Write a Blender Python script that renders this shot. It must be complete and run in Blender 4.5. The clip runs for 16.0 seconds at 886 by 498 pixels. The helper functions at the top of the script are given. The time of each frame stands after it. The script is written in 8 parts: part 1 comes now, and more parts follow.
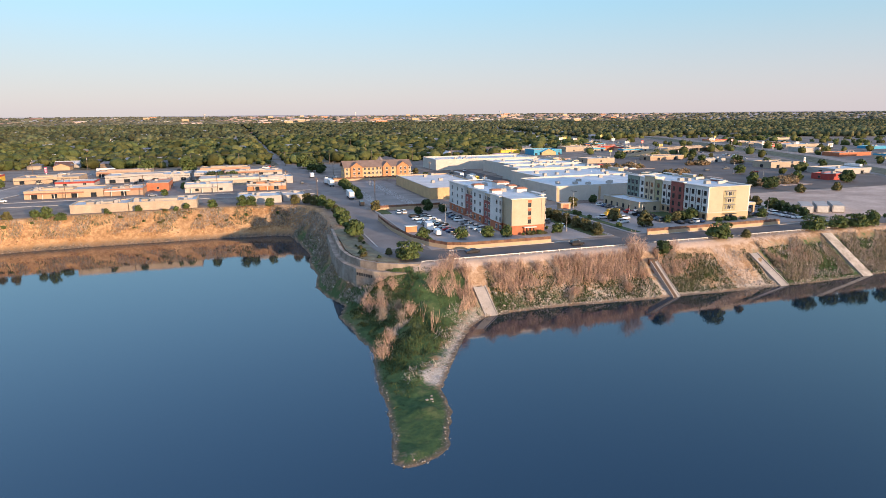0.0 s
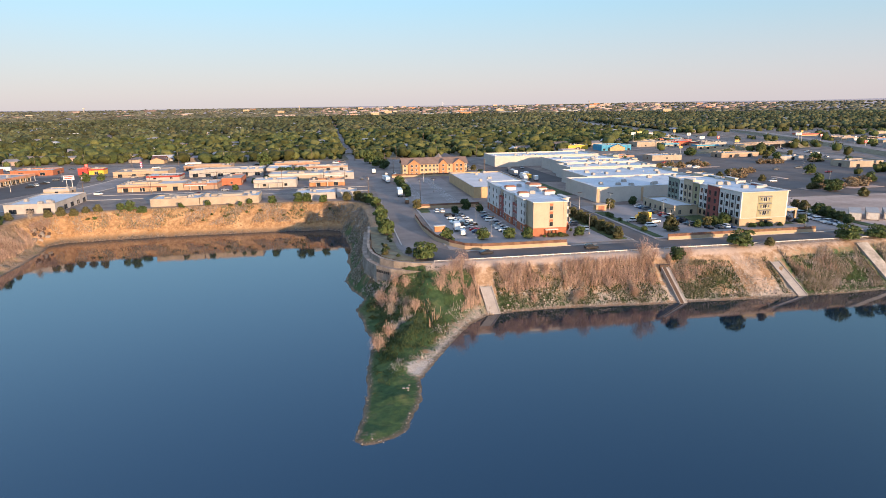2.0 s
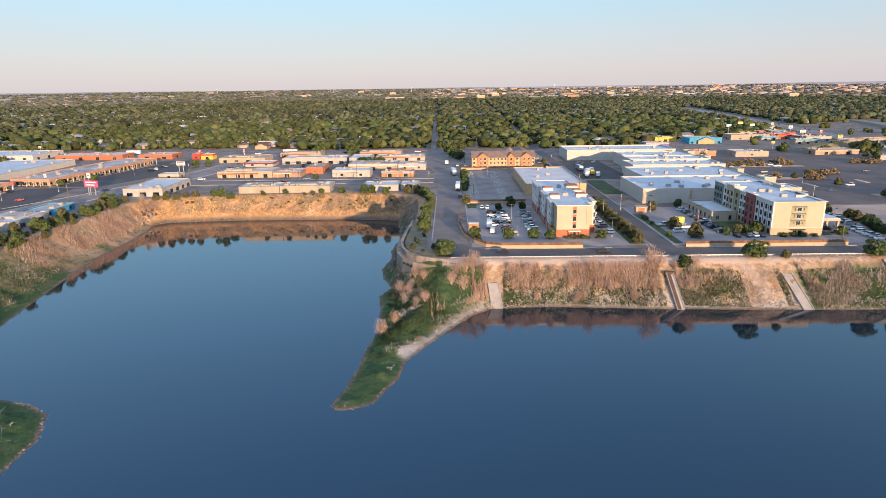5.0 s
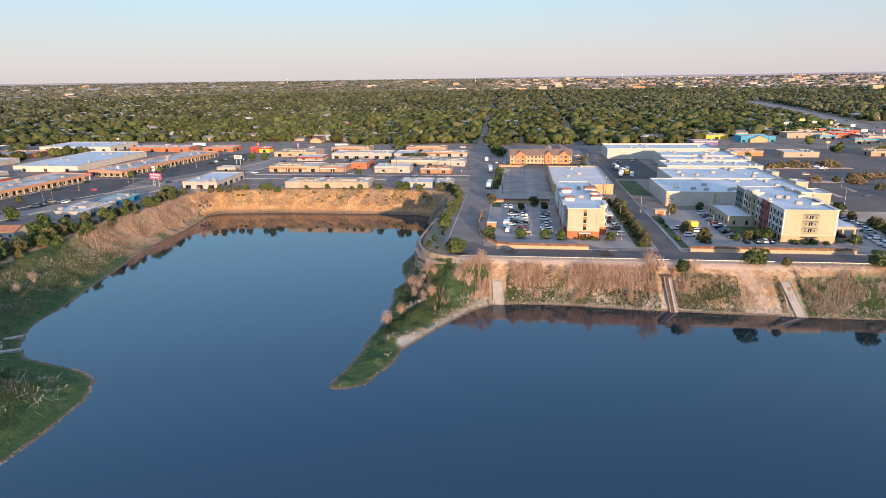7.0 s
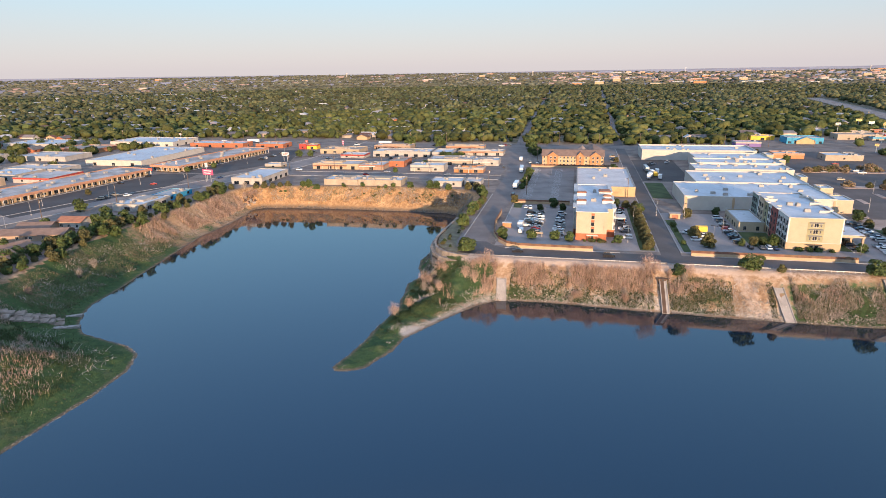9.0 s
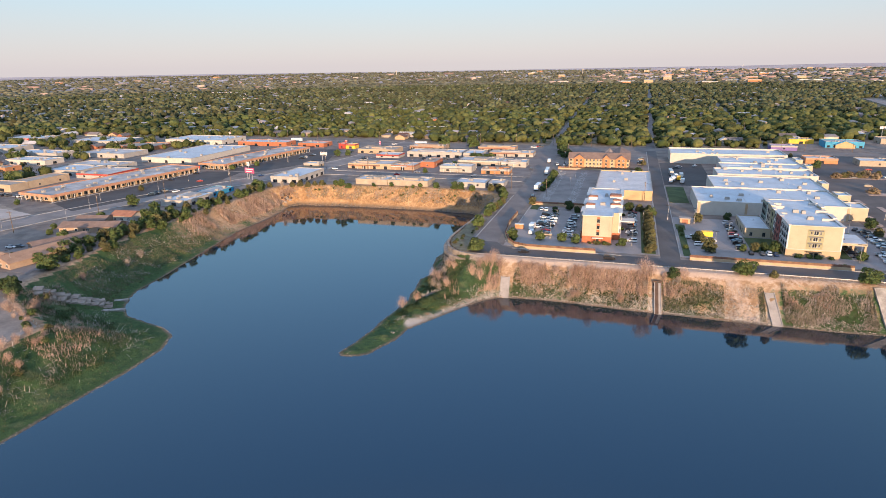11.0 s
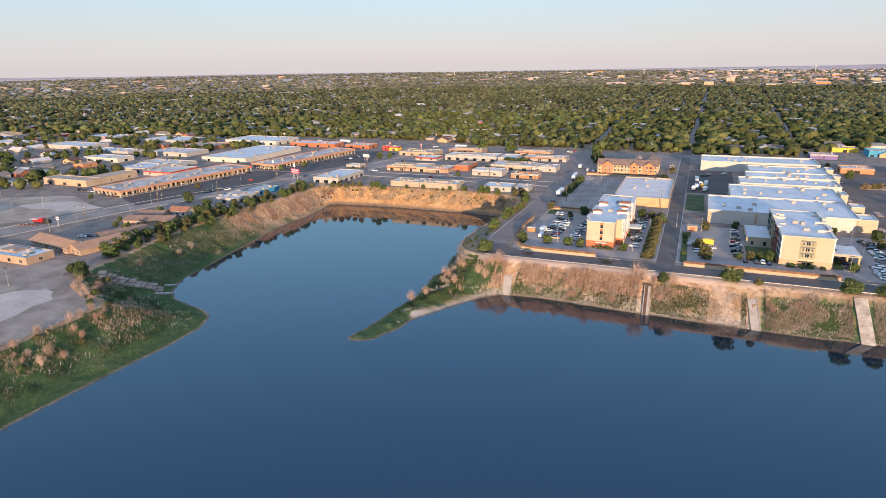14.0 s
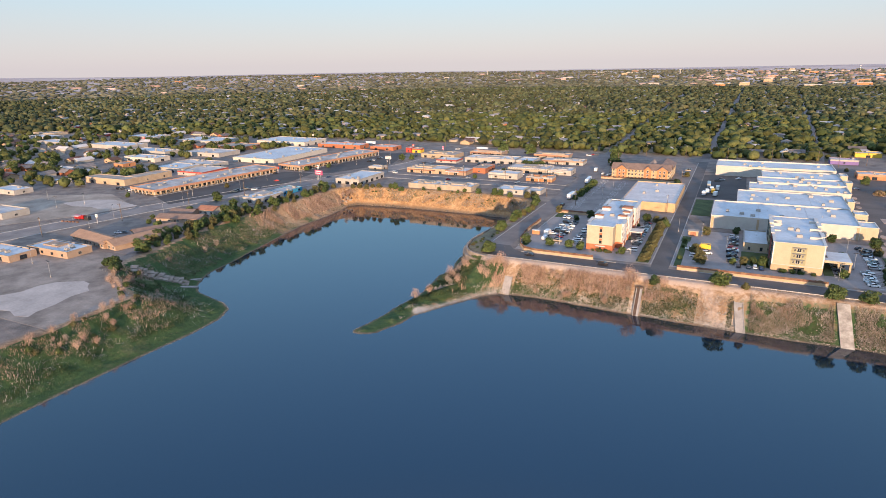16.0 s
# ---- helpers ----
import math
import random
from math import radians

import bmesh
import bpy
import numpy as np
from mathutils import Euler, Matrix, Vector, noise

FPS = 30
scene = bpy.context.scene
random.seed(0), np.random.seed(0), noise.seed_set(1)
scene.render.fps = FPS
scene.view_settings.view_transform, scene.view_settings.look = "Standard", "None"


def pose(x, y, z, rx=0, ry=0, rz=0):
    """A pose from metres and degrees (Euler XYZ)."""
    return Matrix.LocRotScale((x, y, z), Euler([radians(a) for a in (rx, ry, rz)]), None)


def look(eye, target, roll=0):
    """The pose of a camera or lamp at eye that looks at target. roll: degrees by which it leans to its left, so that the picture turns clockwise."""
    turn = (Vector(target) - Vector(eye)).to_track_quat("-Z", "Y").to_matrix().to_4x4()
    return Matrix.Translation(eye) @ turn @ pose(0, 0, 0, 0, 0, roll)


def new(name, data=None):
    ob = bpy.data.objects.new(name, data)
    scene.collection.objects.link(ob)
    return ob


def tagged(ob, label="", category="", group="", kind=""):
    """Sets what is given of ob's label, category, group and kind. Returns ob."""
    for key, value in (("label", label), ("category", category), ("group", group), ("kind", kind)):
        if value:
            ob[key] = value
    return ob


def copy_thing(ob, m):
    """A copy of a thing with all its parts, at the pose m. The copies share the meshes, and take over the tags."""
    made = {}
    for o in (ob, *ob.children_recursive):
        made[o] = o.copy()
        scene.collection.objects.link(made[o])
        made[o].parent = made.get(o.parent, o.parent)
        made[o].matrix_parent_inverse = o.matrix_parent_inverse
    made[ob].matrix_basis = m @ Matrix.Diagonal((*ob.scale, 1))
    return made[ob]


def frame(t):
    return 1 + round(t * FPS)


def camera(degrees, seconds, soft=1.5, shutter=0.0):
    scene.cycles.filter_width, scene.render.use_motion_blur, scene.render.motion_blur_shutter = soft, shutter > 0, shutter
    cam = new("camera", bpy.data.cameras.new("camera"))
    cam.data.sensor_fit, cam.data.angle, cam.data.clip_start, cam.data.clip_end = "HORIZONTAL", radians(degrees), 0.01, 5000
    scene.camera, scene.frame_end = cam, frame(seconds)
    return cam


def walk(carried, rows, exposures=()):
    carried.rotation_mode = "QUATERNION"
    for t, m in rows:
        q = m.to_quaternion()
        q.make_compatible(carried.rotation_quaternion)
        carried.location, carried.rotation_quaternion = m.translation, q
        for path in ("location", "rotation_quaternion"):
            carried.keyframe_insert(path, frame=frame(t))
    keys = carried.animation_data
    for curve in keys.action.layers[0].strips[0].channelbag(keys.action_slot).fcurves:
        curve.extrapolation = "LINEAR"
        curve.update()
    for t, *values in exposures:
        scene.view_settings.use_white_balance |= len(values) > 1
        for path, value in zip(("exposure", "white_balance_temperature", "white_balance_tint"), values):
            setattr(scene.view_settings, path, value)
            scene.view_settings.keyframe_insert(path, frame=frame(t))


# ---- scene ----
cam = camera(71.66, 16.0, soft=0.85)
PATH = [
    (0.0, (0.01, 0.00, 56.35), (30.17, 92.85, 34.67), -0.45),
    (0.5, (5.02, -4.77, 57.82), (31.53, 89.12, 35.86), -0.61),
    (1.0, (9.91, -9.31, 59.34), (32.92, 85.42, 37.04), -0.72),
    (1.5, (14.73, -13.67, 60.92), (34.36, 81.72, 38.22), -0.79),
    (2.0, (19.52, -17.88, 62.56), (35.88, 78.02, 39.42), -0.82),
    (2.5, (24.31, -21.97, 64.26), (37.51, 74.30, 40.66), -0.83),
    (3.0, (29.12, -25.97, 66.00), (39.26, 70.56, 41.93), -0.83),
    (3.5, (33.97, -29.89, 67.79), (41.13, 66.79, 43.24), -0.82),
    (4.0, (38.87, -33.74, 69.62), (43.14, 62.98, 44.59), -0.80),
    (4.5, (43.83, -37.54, 71.48), (45.28, 59.14, 45.98), -0.79),
    (5.0, (48.85, -41.31, 73.35), (47.56, 55.26, 47.41), -0.78),
    (5.5, (53.92, -45.03, 75.24), (49.96, 51.35, 48.87), -0.78),
    (6.0, (59.04, -48.71, 77.11), (52.49, 47.42, 50.36), -0.78),
    (6.5, (64.19, -52.36, 78.98), (55.13, 43.46, 51.86), -0.79),
    (7.0, (69.37, -55.97, 80.82), (57.87, 39.50, 53.37), -0.80),
    (7.5, (74.57, -59.53, 82.62), (60.70, 35.54, 54.88), -0.82),
    (8.0, (79.76, -63.04, 84.37), (63.62, 31.60, 56.39), -0.84),
    (8.5, (84.93, -66.49, 86.08), (66.60, 27.68, 57.87), -0.87),
    (9.0, (90.08, -69.88, 87.72), (69.64, 23.81, 59.33), -0.89),
    (9.5, (95.18, -73.19, 89.30), (72.73, 19.99, 60.76), -0.91),
    (10.0, (100.22, -76.42, 90.81), (75.85, 16.24, 62.16), -0.93),
    (10.5, (105.20, -79.56, 92.25), (79.00, 12.57, 63.51), -0.95),
    (11.0, (110.11, -82.60, 93.62), (82.18, 9.00, 64.83), -0.95),
    (11.5, (114.94, -85.55, 94.93), (85.36, 5.52, 66.10), -0.95),
    (12.0, (119.70, -88.39, 96.19), (88.57, 2.16, 67.34), -0.95),
    (12.5, (124.40, -91.13, 97.40), (91.79, -1.10, 68.56), -0.94),
    (13.0, (129.04, -93.76, 98.59), (95.03, -4.25, 69.75), -0.92),
    (13.5, (133.64, -96.29, 99.77), (98.30, -7.29, 70.95), -0.90),
    (14.0, (138.24, -98.72, 100.97), (101.62, -10.24, 72.16), -0.89),
    (14.5, (142.86, -101.07, 102.22), (105.01, -13.11, 73.41), -0.88),
    (15.0, (147.54, -103.35, 103.55), (108.48, -15.93, 74.72), -0.88),
    (15.5, (152.34, -105.58, 105.00), (112.08, -18.71, 76.14), -0.90),
    (16.0, (157.31, -107.77, 106.62), (115.83, -21.50, 77.70), -0.95),
]
walk(cam, [(t, look(eye, target, roll)) for t, eye, target, roll in PATH], exposures=[(0.0, 1.35, 5320, 11)])

# ---- world and sun ----
SUN_AZ = 69.0      # degrees north of west in which the light travels
SUN_EL = 6.2
HAZE_LOW, HAZE_HIGH, OVERHEAD_FILL = (1.95, 1.56, 1.36), (1.02, 1.52, 1.47), (2.5, 2.3, 2.4)
sun_to = Vector((math.cos(radians(SUN_AZ)), -math.sin(radians(SUN_AZ)), math.tan(radians(SUN_EL)))).normalized()
world = bpy.data.worlds.new("world")
scene.world = world
world.use_nodes = True
wn = world.node_tree
wbg = wn.nodes["Background"]
sky = wn.nodes.new("ShaderNodeTexSky")
sky.sky_type = "NISHITA"
sky.sun_disc = False
sky.sun_elevation = radians(SUN_EL)
sky.sun_rotation = math.atan2(sun_to.x, sun_to.y)
sky.altitude = 800
sky.air_density = 1.0
sky.dust_density = 1.0
sky.ozone_density = 1.4
wco = wn.nodes.new("ShaderNodeTexCoord")
wsep = wn.nodes.new("ShaderNodeSeparateXYZ")
wn.links.new(wco.outputs["Generated"], wsep.inputs[0])
wband = wn.nodes.new("ShaderNodeMapRange")      # pink dust low down, clear blue above it
wband.interpolation_type = "SMOOTHSTEP"
wband.inputs[1].default_value, wband.inputs[2].default_value = 0.0, 0.21
wn.links.new(wsep.outputs["Z"], wband.inputs[0])
wlow = wn.nodes.new("ShaderNodeMix")
wlow.data_type = "RGBA"
wlow.inputs[6].default_value, wlow.inputs[7].default_value = (*HAZE_LOW, 1), (*HAZE_HIGH, 1)
wn.links.new(wband.outputs[0], wlow.inputs[0])
whaze = wn.nodes.new("ShaderNodeMapRange")      # the haze thins out with height
whaze.interpolation_type = "SMOOTHSTEP"
whaze.inputs[1].default_value, whaze.inputs[2].default_value = 0.6, 0.0
whaze.inputs[3].default_value, whaze.inputs[4].default_value = 0.0, 0.9
wn.links.new(wsep.outputs["Z"], whaze.inputs[0])
wmix = wn.nodes.new("ShaderNodeMix")
wmix.data_type = "RGBA"
wn.links.new(wlow.outputs[2], wmix.inputs[7])
wn.links.new(whaze.outputs[0], wmix.inputs[0])
wtop = wn.nodes.new("ShaderNodeMapRange")      # the clear sky, scaled up overhead to lift the shade
wtop.interpolation_type = "SMOOTHSTEP"
wtop.inputs[1].default_value, wtop.inputs[2].default_value = 0.36, 0.85
wtop.inputs[3].default_value, wtop.inputs[4].default_value = 1.0, 1.35
wn.links.new(wsep.outputs["Z"], wtop.inputs[0])
wclear = wn.nodes.new("ShaderNodeVectorMath")
wclear.operation = "SCALE"
wn.links.new(sky.outputs["Color"], wclear.inputs[0])
wn.links.new(wtop.outputs[0], wclear.inputs["Scale"])
wn.links.new(wclear.outputs[0], wmix.inputs[6])
wover = wn.nodes.new("ShaderNodeMapRange")      # bright fill added high overhead, out of view, to lift the shade
wover.interpolation_type = "SMOOTHSTEP"
wover.inputs[1].default_value, wover.inputs[2].default_value = 0.58, 0.88
wover.inputs[3].default_value, wover.inputs[4].default_value = 0.0, 0.85
wn.links.new(wsep.outputs["Z"], wover.inputs[0])
wfill = wn.nodes.new("ShaderNodeMix")
wfill.data_type = "RGBA"
wfill.inputs[7].default_value = (*OVERHEAD_FILL, 1)
wn.links.new(wmix.outputs[2], wfill.inputs[6])
wn.links.new(wover.outputs[0], wfill.inputs[0])
wn.links.new(wfill.outputs[2], wbg.inputs["Color"])
wbg.inputs["Strength"].default_value = 0.15
sun_data = bpy.data.lights.new("sun", "SUN")
sun_data.energy = 3.35
sun_data.angle = radians(0.6)
sun_data.color = (1.0, 0.60, 0.29)
sun = new("sun", sun_data)
sun.matrix_world = look(Vector((0, 0, 200)) + sun_to * 100, (0, 0, 200))

# ---- materials ----
G = 12.5           # level of the town above the water


def nodes_of(name):
    m = bpy.data.materials.new(name)
    m.use_nodes = True
    nt = m.node_tree
    return m, nt, nt.nodes["Principled BSDF"]


def node(nt, kind, **values):
    n = nt.nodes.new(kind)
    for key, value in values.items():
        n.inputs[key].default_value = value
    return n


def mixed(nt, fac, a, b, mode="MIX"):
    n = nt.nodes.new("ShaderNodeMix")
    n.data_type, n.blend_type = "RGBA", mode
    for socket, value in ((n.inputs[0], fac), (n.inputs[6], a), (n.inputs[7], b)):
        if isinstance(value, bpy.types.NodeSocket):
            nt.links.new(value, socket)
        elif isinstance(value, tuple):
            socket.default_value = (*value[:3], 1)
        else:
            socket.default_value = value
    return n.outputs[2]


def ramp(nt, value, lo, hi):
    n = nt.nodes.new("ShaderNodeMapRange")
    n.inputs[1].default_value, n.inputs[2].default_value = lo, hi
    nt.links.new(value, n.inputs[0])
    return n.outputs[0]


def noise_of(nt, pos, scale, detail=4.0, rough=0.6):
    n = node(nt, "ShaderNodeTexNoise", Scale=scale, Detail=detail, Roughness=rough)
    nt.links.new(pos, n.inputs["Vector"])
    return n.outputs["Fac"]


def surface(name, col, rough=0.8, other=None, var=0.3, big=0.12, fine=1.6, bump=0.0, metal=0.0, rnd=0.0, island=False, spec=0.4, mottle=0.78):
    """A surface with patches, fine grain and a little relief in world metres."""
    m, nt, bsdf = nodes_of(name)
    geo = nt.nodes.new("ShaderNodeNewGeometry")
    pos = geo.outputs["Position"]
    a = tuple(c * (1 - var) for c in col)
    b = other or tuple(min(1, c * (1 + var)) for c in col)
    patch = ramp(nt, noise_of(nt, pos, big, 5.0), 0.32, 0.68)
    grain = ramp(nt, noise_of(nt, pos, fine, 3.0, 0.7), 0.25, 0.75)
    out = mixed(nt, patch, a, b)
    out = mixed(nt, grain, out, mixed(nt, 1.0, out, (mottle, mottle, mottle), "MULTIPLY"))
    if rnd:
        src = geo.outputs["Random Per Island"] if island else nt.nodes.new("ShaderNodeObjectInfo").outputs["Random"]
        hsv = nt.nodes.new("ShaderNodeHueSaturation")
        nt.links.new(out, hsv.inputs["Color"])
        val = nt.nodes.new("ShaderNodeMapRange")
        val.inputs[3].default_value, val.inputs[4].default_value = 1 - rnd, 1 + rnd
        nt.links.new(src, val.inputs[0])
        nt.links.new(val.outputs[0], hsv.inputs["Value"])
        hue = nt.nodes.new("ShaderNodeMapRange")
        hue.inputs[3].default_value, hue.inputs[4].default_value = 0.5 - rnd * 0.07, 0.5 + rnd * 0.04
        wrap = nt.nodes.new("ShaderNodeMath")
        wrap.operation = "FRACT"
        mul = nt.nodes.new("ShaderNodeMath")
        mul.operation = "MULTIPLY"
        mul.inputs[1].default_value = 7.31
        nt.links.new(src, mul.inputs[0])
        nt.links.new(mul.outputs[0], wrap.inputs[0])
        nt.links.new(wrap.outputs[0], hue.inputs[0])
        nt.links.new(hue.outputs[0], hsv.inputs["Hue"])
        out = hsv.outputs["Color"]
    nt.links.new(out, bsdf.inputs["Base Color"])
    bsdf.inputs["Roughness"].default_value = rough
    bsdf.inputs["Metallic"].default_value = metal
    bsdf.inputs["Specular IOR Level"].default_value = spec
    if bump:
        bm_ = node(nt, "ShaderNodeBump", Strength=0.6, Distance=bump)
        nt.links.new(noise_of(nt, pos, fine, 4.0), bm_.inputs["Height"])
        nt.links.new(bm_.outputs[0], bsdf.inputs["Normal"])
    return m


def plain(name, col, rough=0.5, metal=0.0, spec=0.5):
    m, nt, bsdf = nodes_of(name)
    geo = nt.nodes.new("ShaderNodeNewGeometry")
    f = ramp(nt, noise_of(nt, geo.outputs["Position"], 1.1, 3.0), 0.3, 0.7)
    nt.links.new(mixed(nt, f, tuple(c * 0.85 for c in col), tuple(min(1, c * 1.1) for c in col)), bsdf.inputs["Base Color"])
    bsdf.inputs["Roughness"].default_value = rough
    bsdf.inputs["Metallic"].default_value = metal
    bsdf.inputs["Specular IOR Level"].default_value = spec
    return m


def ground_material():
    m, nt, bsdf = nodes_of("earth_and_grass")
    geo = nt.nodes.new("ShaderNodeNewGeometry")
    pos = geo.outputs["Position"]

    def attr(name):
        n = nt.nodes.new("ShaderNodeAttribute")
        n.attribute_name = name
        return n.outputs["Fac"]
    n1 = noise_of(nt, pos, 0.09, 6.0, 0.65)
    n2 = noise_of(nt, pos, 0.55, 6.0, 0.7)
    n3 = noise_of(nt, pos, 2.6, 4.0, 0.7)
    dirt = mixed(nt, ramp(nt, n1, 0.35, 0.65), (0.37, 0.24, 0.135), (0.54, 0.385, 0.245))
    dirt = mixed(nt, ramp(nt, n2, 0.42, 0.62), mixed(nt, 1.0, dirt, (0.62, 0.6, 0.58), "MULTIPLY"), dirt)
    gold = mixed(nt, ramp(nt, n1, 0.35, 0.65), (0.40, 0.24, 0.11), (0.58, 0.385, 0.20))
    gold = mixed(nt, ramp(nt, n2, 0.42, 0.62), mixed(nt, 1.0, gold, (0.62, 0.58, 0.54), "MULTIPLY"), gold)
    dirt = mixed(nt, attr("cliff"), dirt, gold)
    chalk = mixed(nt, ramp(nt, n3, 0.35, 0.65), (0.30, 0.265, 0.22), (0.56, 0.505, 0.435))
    grass = mixed(nt, ramp(nt, n2, 0.35, 0.66), (0.034, 0.066, 0.025), (0.074, 0.118, 0.040))
    grass = mixed(nt, ramp(nt, n1, 0.55, 0.75), grass, (0.15, 0.15, 0.07))
    urban = mixed(nt, ramp(nt, n1, 0.35, 0.65), (0.15, 0.13, 0.115), (0.28, 0.24, 0.205))
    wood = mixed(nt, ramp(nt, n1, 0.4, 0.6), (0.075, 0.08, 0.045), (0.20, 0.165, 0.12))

    def edge(name, noise_socket, soft=0.12):
        add = nt.nodes.new("ShaderNodeMath")
        add.operation = "ADD"
        nt.links.new(attr(name), add.inputs[0])
        nt.links.new(noise_socket, add.inputs[1])
        return ramp(nt, add.outputs[0], 1.0 - soft, 1.0 + soft)
    out = mixed(nt, edge("pale", n2), dirt, chalk)
    out = mixed(nt, edge("green", n2), out, grass)
    bare = mixed(nt, ramp(nt, n2, 0.3, 0.7), (0.40, 0.305, 0.23), (0.50, 0.395, 0.31))
    out = mixed(nt, edge("bare", n2, 0.2), out, bare)
    mud = mixed(nt, ramp(nt, n3, 0.56, 0.66), (0.105, 0.085, 0.062), (0.34, 0.31, 0.27))
    out = mixed(nt, edge("mud", n2, 0.25), out, mud)
    out = mixed(nt, attr("town"), out, urban)
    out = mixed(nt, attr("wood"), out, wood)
    # pale pinkish tone painted on distant ground in place of haze
    far_haze = mixed(nt, ramp(nt, noise_of(nt, pos, 0.004, 5.0), 0.4, 0.6), (0.44, 0.35, 0.315), (0.60, 0.49, 0.44))
    out = mixed(nt, attr("plain"), out, far_haze)
    nt.links.new(out, bsdf.inputs["Base Color"])
    bsdf.inputs["Roughness"].default_value = 0.95
    bsdf.inputs["Specular IOR Level"].default_value = 0.2
    bump = node(nt, "ShaderNodeBump", Strength=0.9, Distance=0.5)
    nt.links.new(n2, bump.inputs["Height"])
    nt.links.new(bump.outputs[0], bsdf.inputs["Normal"])
    return m


def water_material():
    m, nt, bsdf = nodes_of("lake_water")
    geo = nt.nodes.new("ShaderNodeNewGeometry")
    bsdf.inputs["Base Color"].default_value = (0.007, 0.019, 0.036, 1)
    bsdf.inputs["IOR"].default_value = 1.75
    n1 = noise_of(nt, geo.outputs["Position"], 0.035, 3.0)
    rr = nt.nodes.new("ShaderNodeMapRange")
    rr.inputs[3].default_value, rr.inputs[4].default_value = 0.015, 0.05
    nt.links.new(n1, rr.inputs[0])
    nt.links.new(rr.outputs[0], bsdf.inputs["Roughness"])
    bump = node(nt, "ShaderNodeBump", Strength=0.25, Distance=0.02)
    nt.links.new(noise_of(nt, geo.outputs["Position"], 1.3, 3.0), bump.inputs["Height"])
    nt.links.new(bump.outputs[0], bsdf.inputs["Normal"])
    return m


M = {}
M["ground"] = ground_material()
M["water"] = water_material()
M["asphalt"] = surface("asphalt", (0.215, 0.188, 0.172), 0.9, var=0.22, big=0.07, fine=2.2)
M["asphalt_mid"] = surface("dark_road_asphalt", (0.125, 0.112, 0.105), 0.88, var=0.2, big=0.07, fine=2.0)
M["asphalt_field"] = surface("sun_bleached_asphalt", (0.135, 0.116, 0.105), 0.9, var=0.22, big=0.06, fine=1.6)
M["asphalt_new"] = surface("fresh_asphalt", (0.085, 0.077, 0.073), 0.85, var=0.2, big=0.06, fine=2.0)
M["asphalt_old"] = surface("worn_asphalt", (0.27, 0.24, 0.22), 0.92, var=0.2, big=0.09, fine=1.5)
M["concrete"] = surface("concrete", (0.36, 0.33, 0.30), 0.9, var=0.2, big=0.2, fine=2.5, bump=0.02)
M["concrete_lot"] = surface("concrete_paving", (0.31, 0.285, 0.27), 0.9, var=0.14, big=0.1, fine=1.2)
M["kerb"] = surface("kerb_concrete", (0.42, 0.40, 0.37), 0.9, var=0.15)
M["pinkdirt"] = surface("pale_bare_earth", (0.48, 0.36, 0.285), 0.95, other=(0.60, 0.47, 0.385), big=0.05, fine=0.7)
M["greydirt"] = surface("grey_gravel", (0.28, 0.235, 0.195), 0.95, other=(0.40, 0.34, 0.285), big=0.09, fine=0.8)
M["caliche"] = surface("white_caliche", (0.50, 0.44, 0.39), 0.95, var=0.15, big=0.1, fine=0.9)
M["lawn"] = surface("lawn_grass", (0.05, 0.085, 0.025), 0.95, other=(0.10, 0.13, 0.045), big=0.15, fine=2.5, bump=0.05)
M["paint"] = plain("white_road_paint", (0.62, 0.62, 0.6), 0.8)
M["cream"] = surface("cream_stucco", (0.50, 0.42, 0.295), 0.9, var=0.07, big=0.3, fine=3.0)
M["cream_light"] = surface("pale_stucco", (0.56, 0.52, 0.46), 0.9, var=0.07, big=0.3, fine=3.0)
M["bay_white"] = surface("off_white_stucco", (0.70, 0.68, 0.65), 0.9, var=0.06, big=0.3, fine=3.0)
M["buff"] = surface("buff_stucco", (0.52, 0.43, 0.31), 0.9, var=0.06, big=0.3, fine=3.0)
M["tan"] = surface("tan_stucco", (0.50, 0.37, 0.23), 0.9, var=0.09, big=0.3, fine=3.0)
M["ochre"] = surface("ochre_render", (0.55, 0.38, 0.20), 0.9, var=0.1, big=0.25, fine=2.0)
M["olive"] = surface("olive_stucco", (0.36, 0.34, 0.20), 0.9, var=0.08, big=0.3, fine=3.0)
M["sage"] = surface("sage_green_stucco", (0.24, 0.285, 0.24), 0.9, var=0.08, big=0.3, fine=3.0)
M["maroon"] = surface("maroon_brick", (0.30, 0.105, 0.085), 0.9, var=0.2, big=0.5, fine=4.0)
M["brick"] = surface("red_brick", (0.42, 0.155, 0.075), 0.9, var=0.18, big=0.5, fine=4.0)
M["brick_orange"] = surface("orange_brick", (0.50, 0.24, 0.11), 0.9, var=0.16, big=0.5, fine=4.0)
M["white_wall"] = surface("white_painted_block", (0.44, 0.41, 0.375), 0.85, var=0.16, big=0.25, fine=2.0)
M["grey_wall"] = surface("grey_metal_siding", (0.40, 0.38, 0.35), 0.7, var=0.1, big=0.25, fine=2.0)
M["blue_wall"] = surface("blue_painted_wall", (0.07, 0.32, 0.52), 0.7, var=0.1, big=0.3)
M["red_wall"] = surface("red_painted_wall", (0.40, 0.06, 0.045), 0.7, var=0.12, big=0.3)
M["yellow_wall"] = surface("yellow_painted_wall", (0.75, 0.48, 0.04), 0.7, var=0.1, big=0.3)
M["purple_wall"] = surface("purple_painted_wall", (0.20, 0.14, 0.36), 0.7, var=0.1, big=0.3)
M["roof_white"] = surface("white_roof_membrane", (0.74, 0.80, 0.85), 0.7, other=(0.63, 0.69, 0.74), big=0.08, fine=0.5)
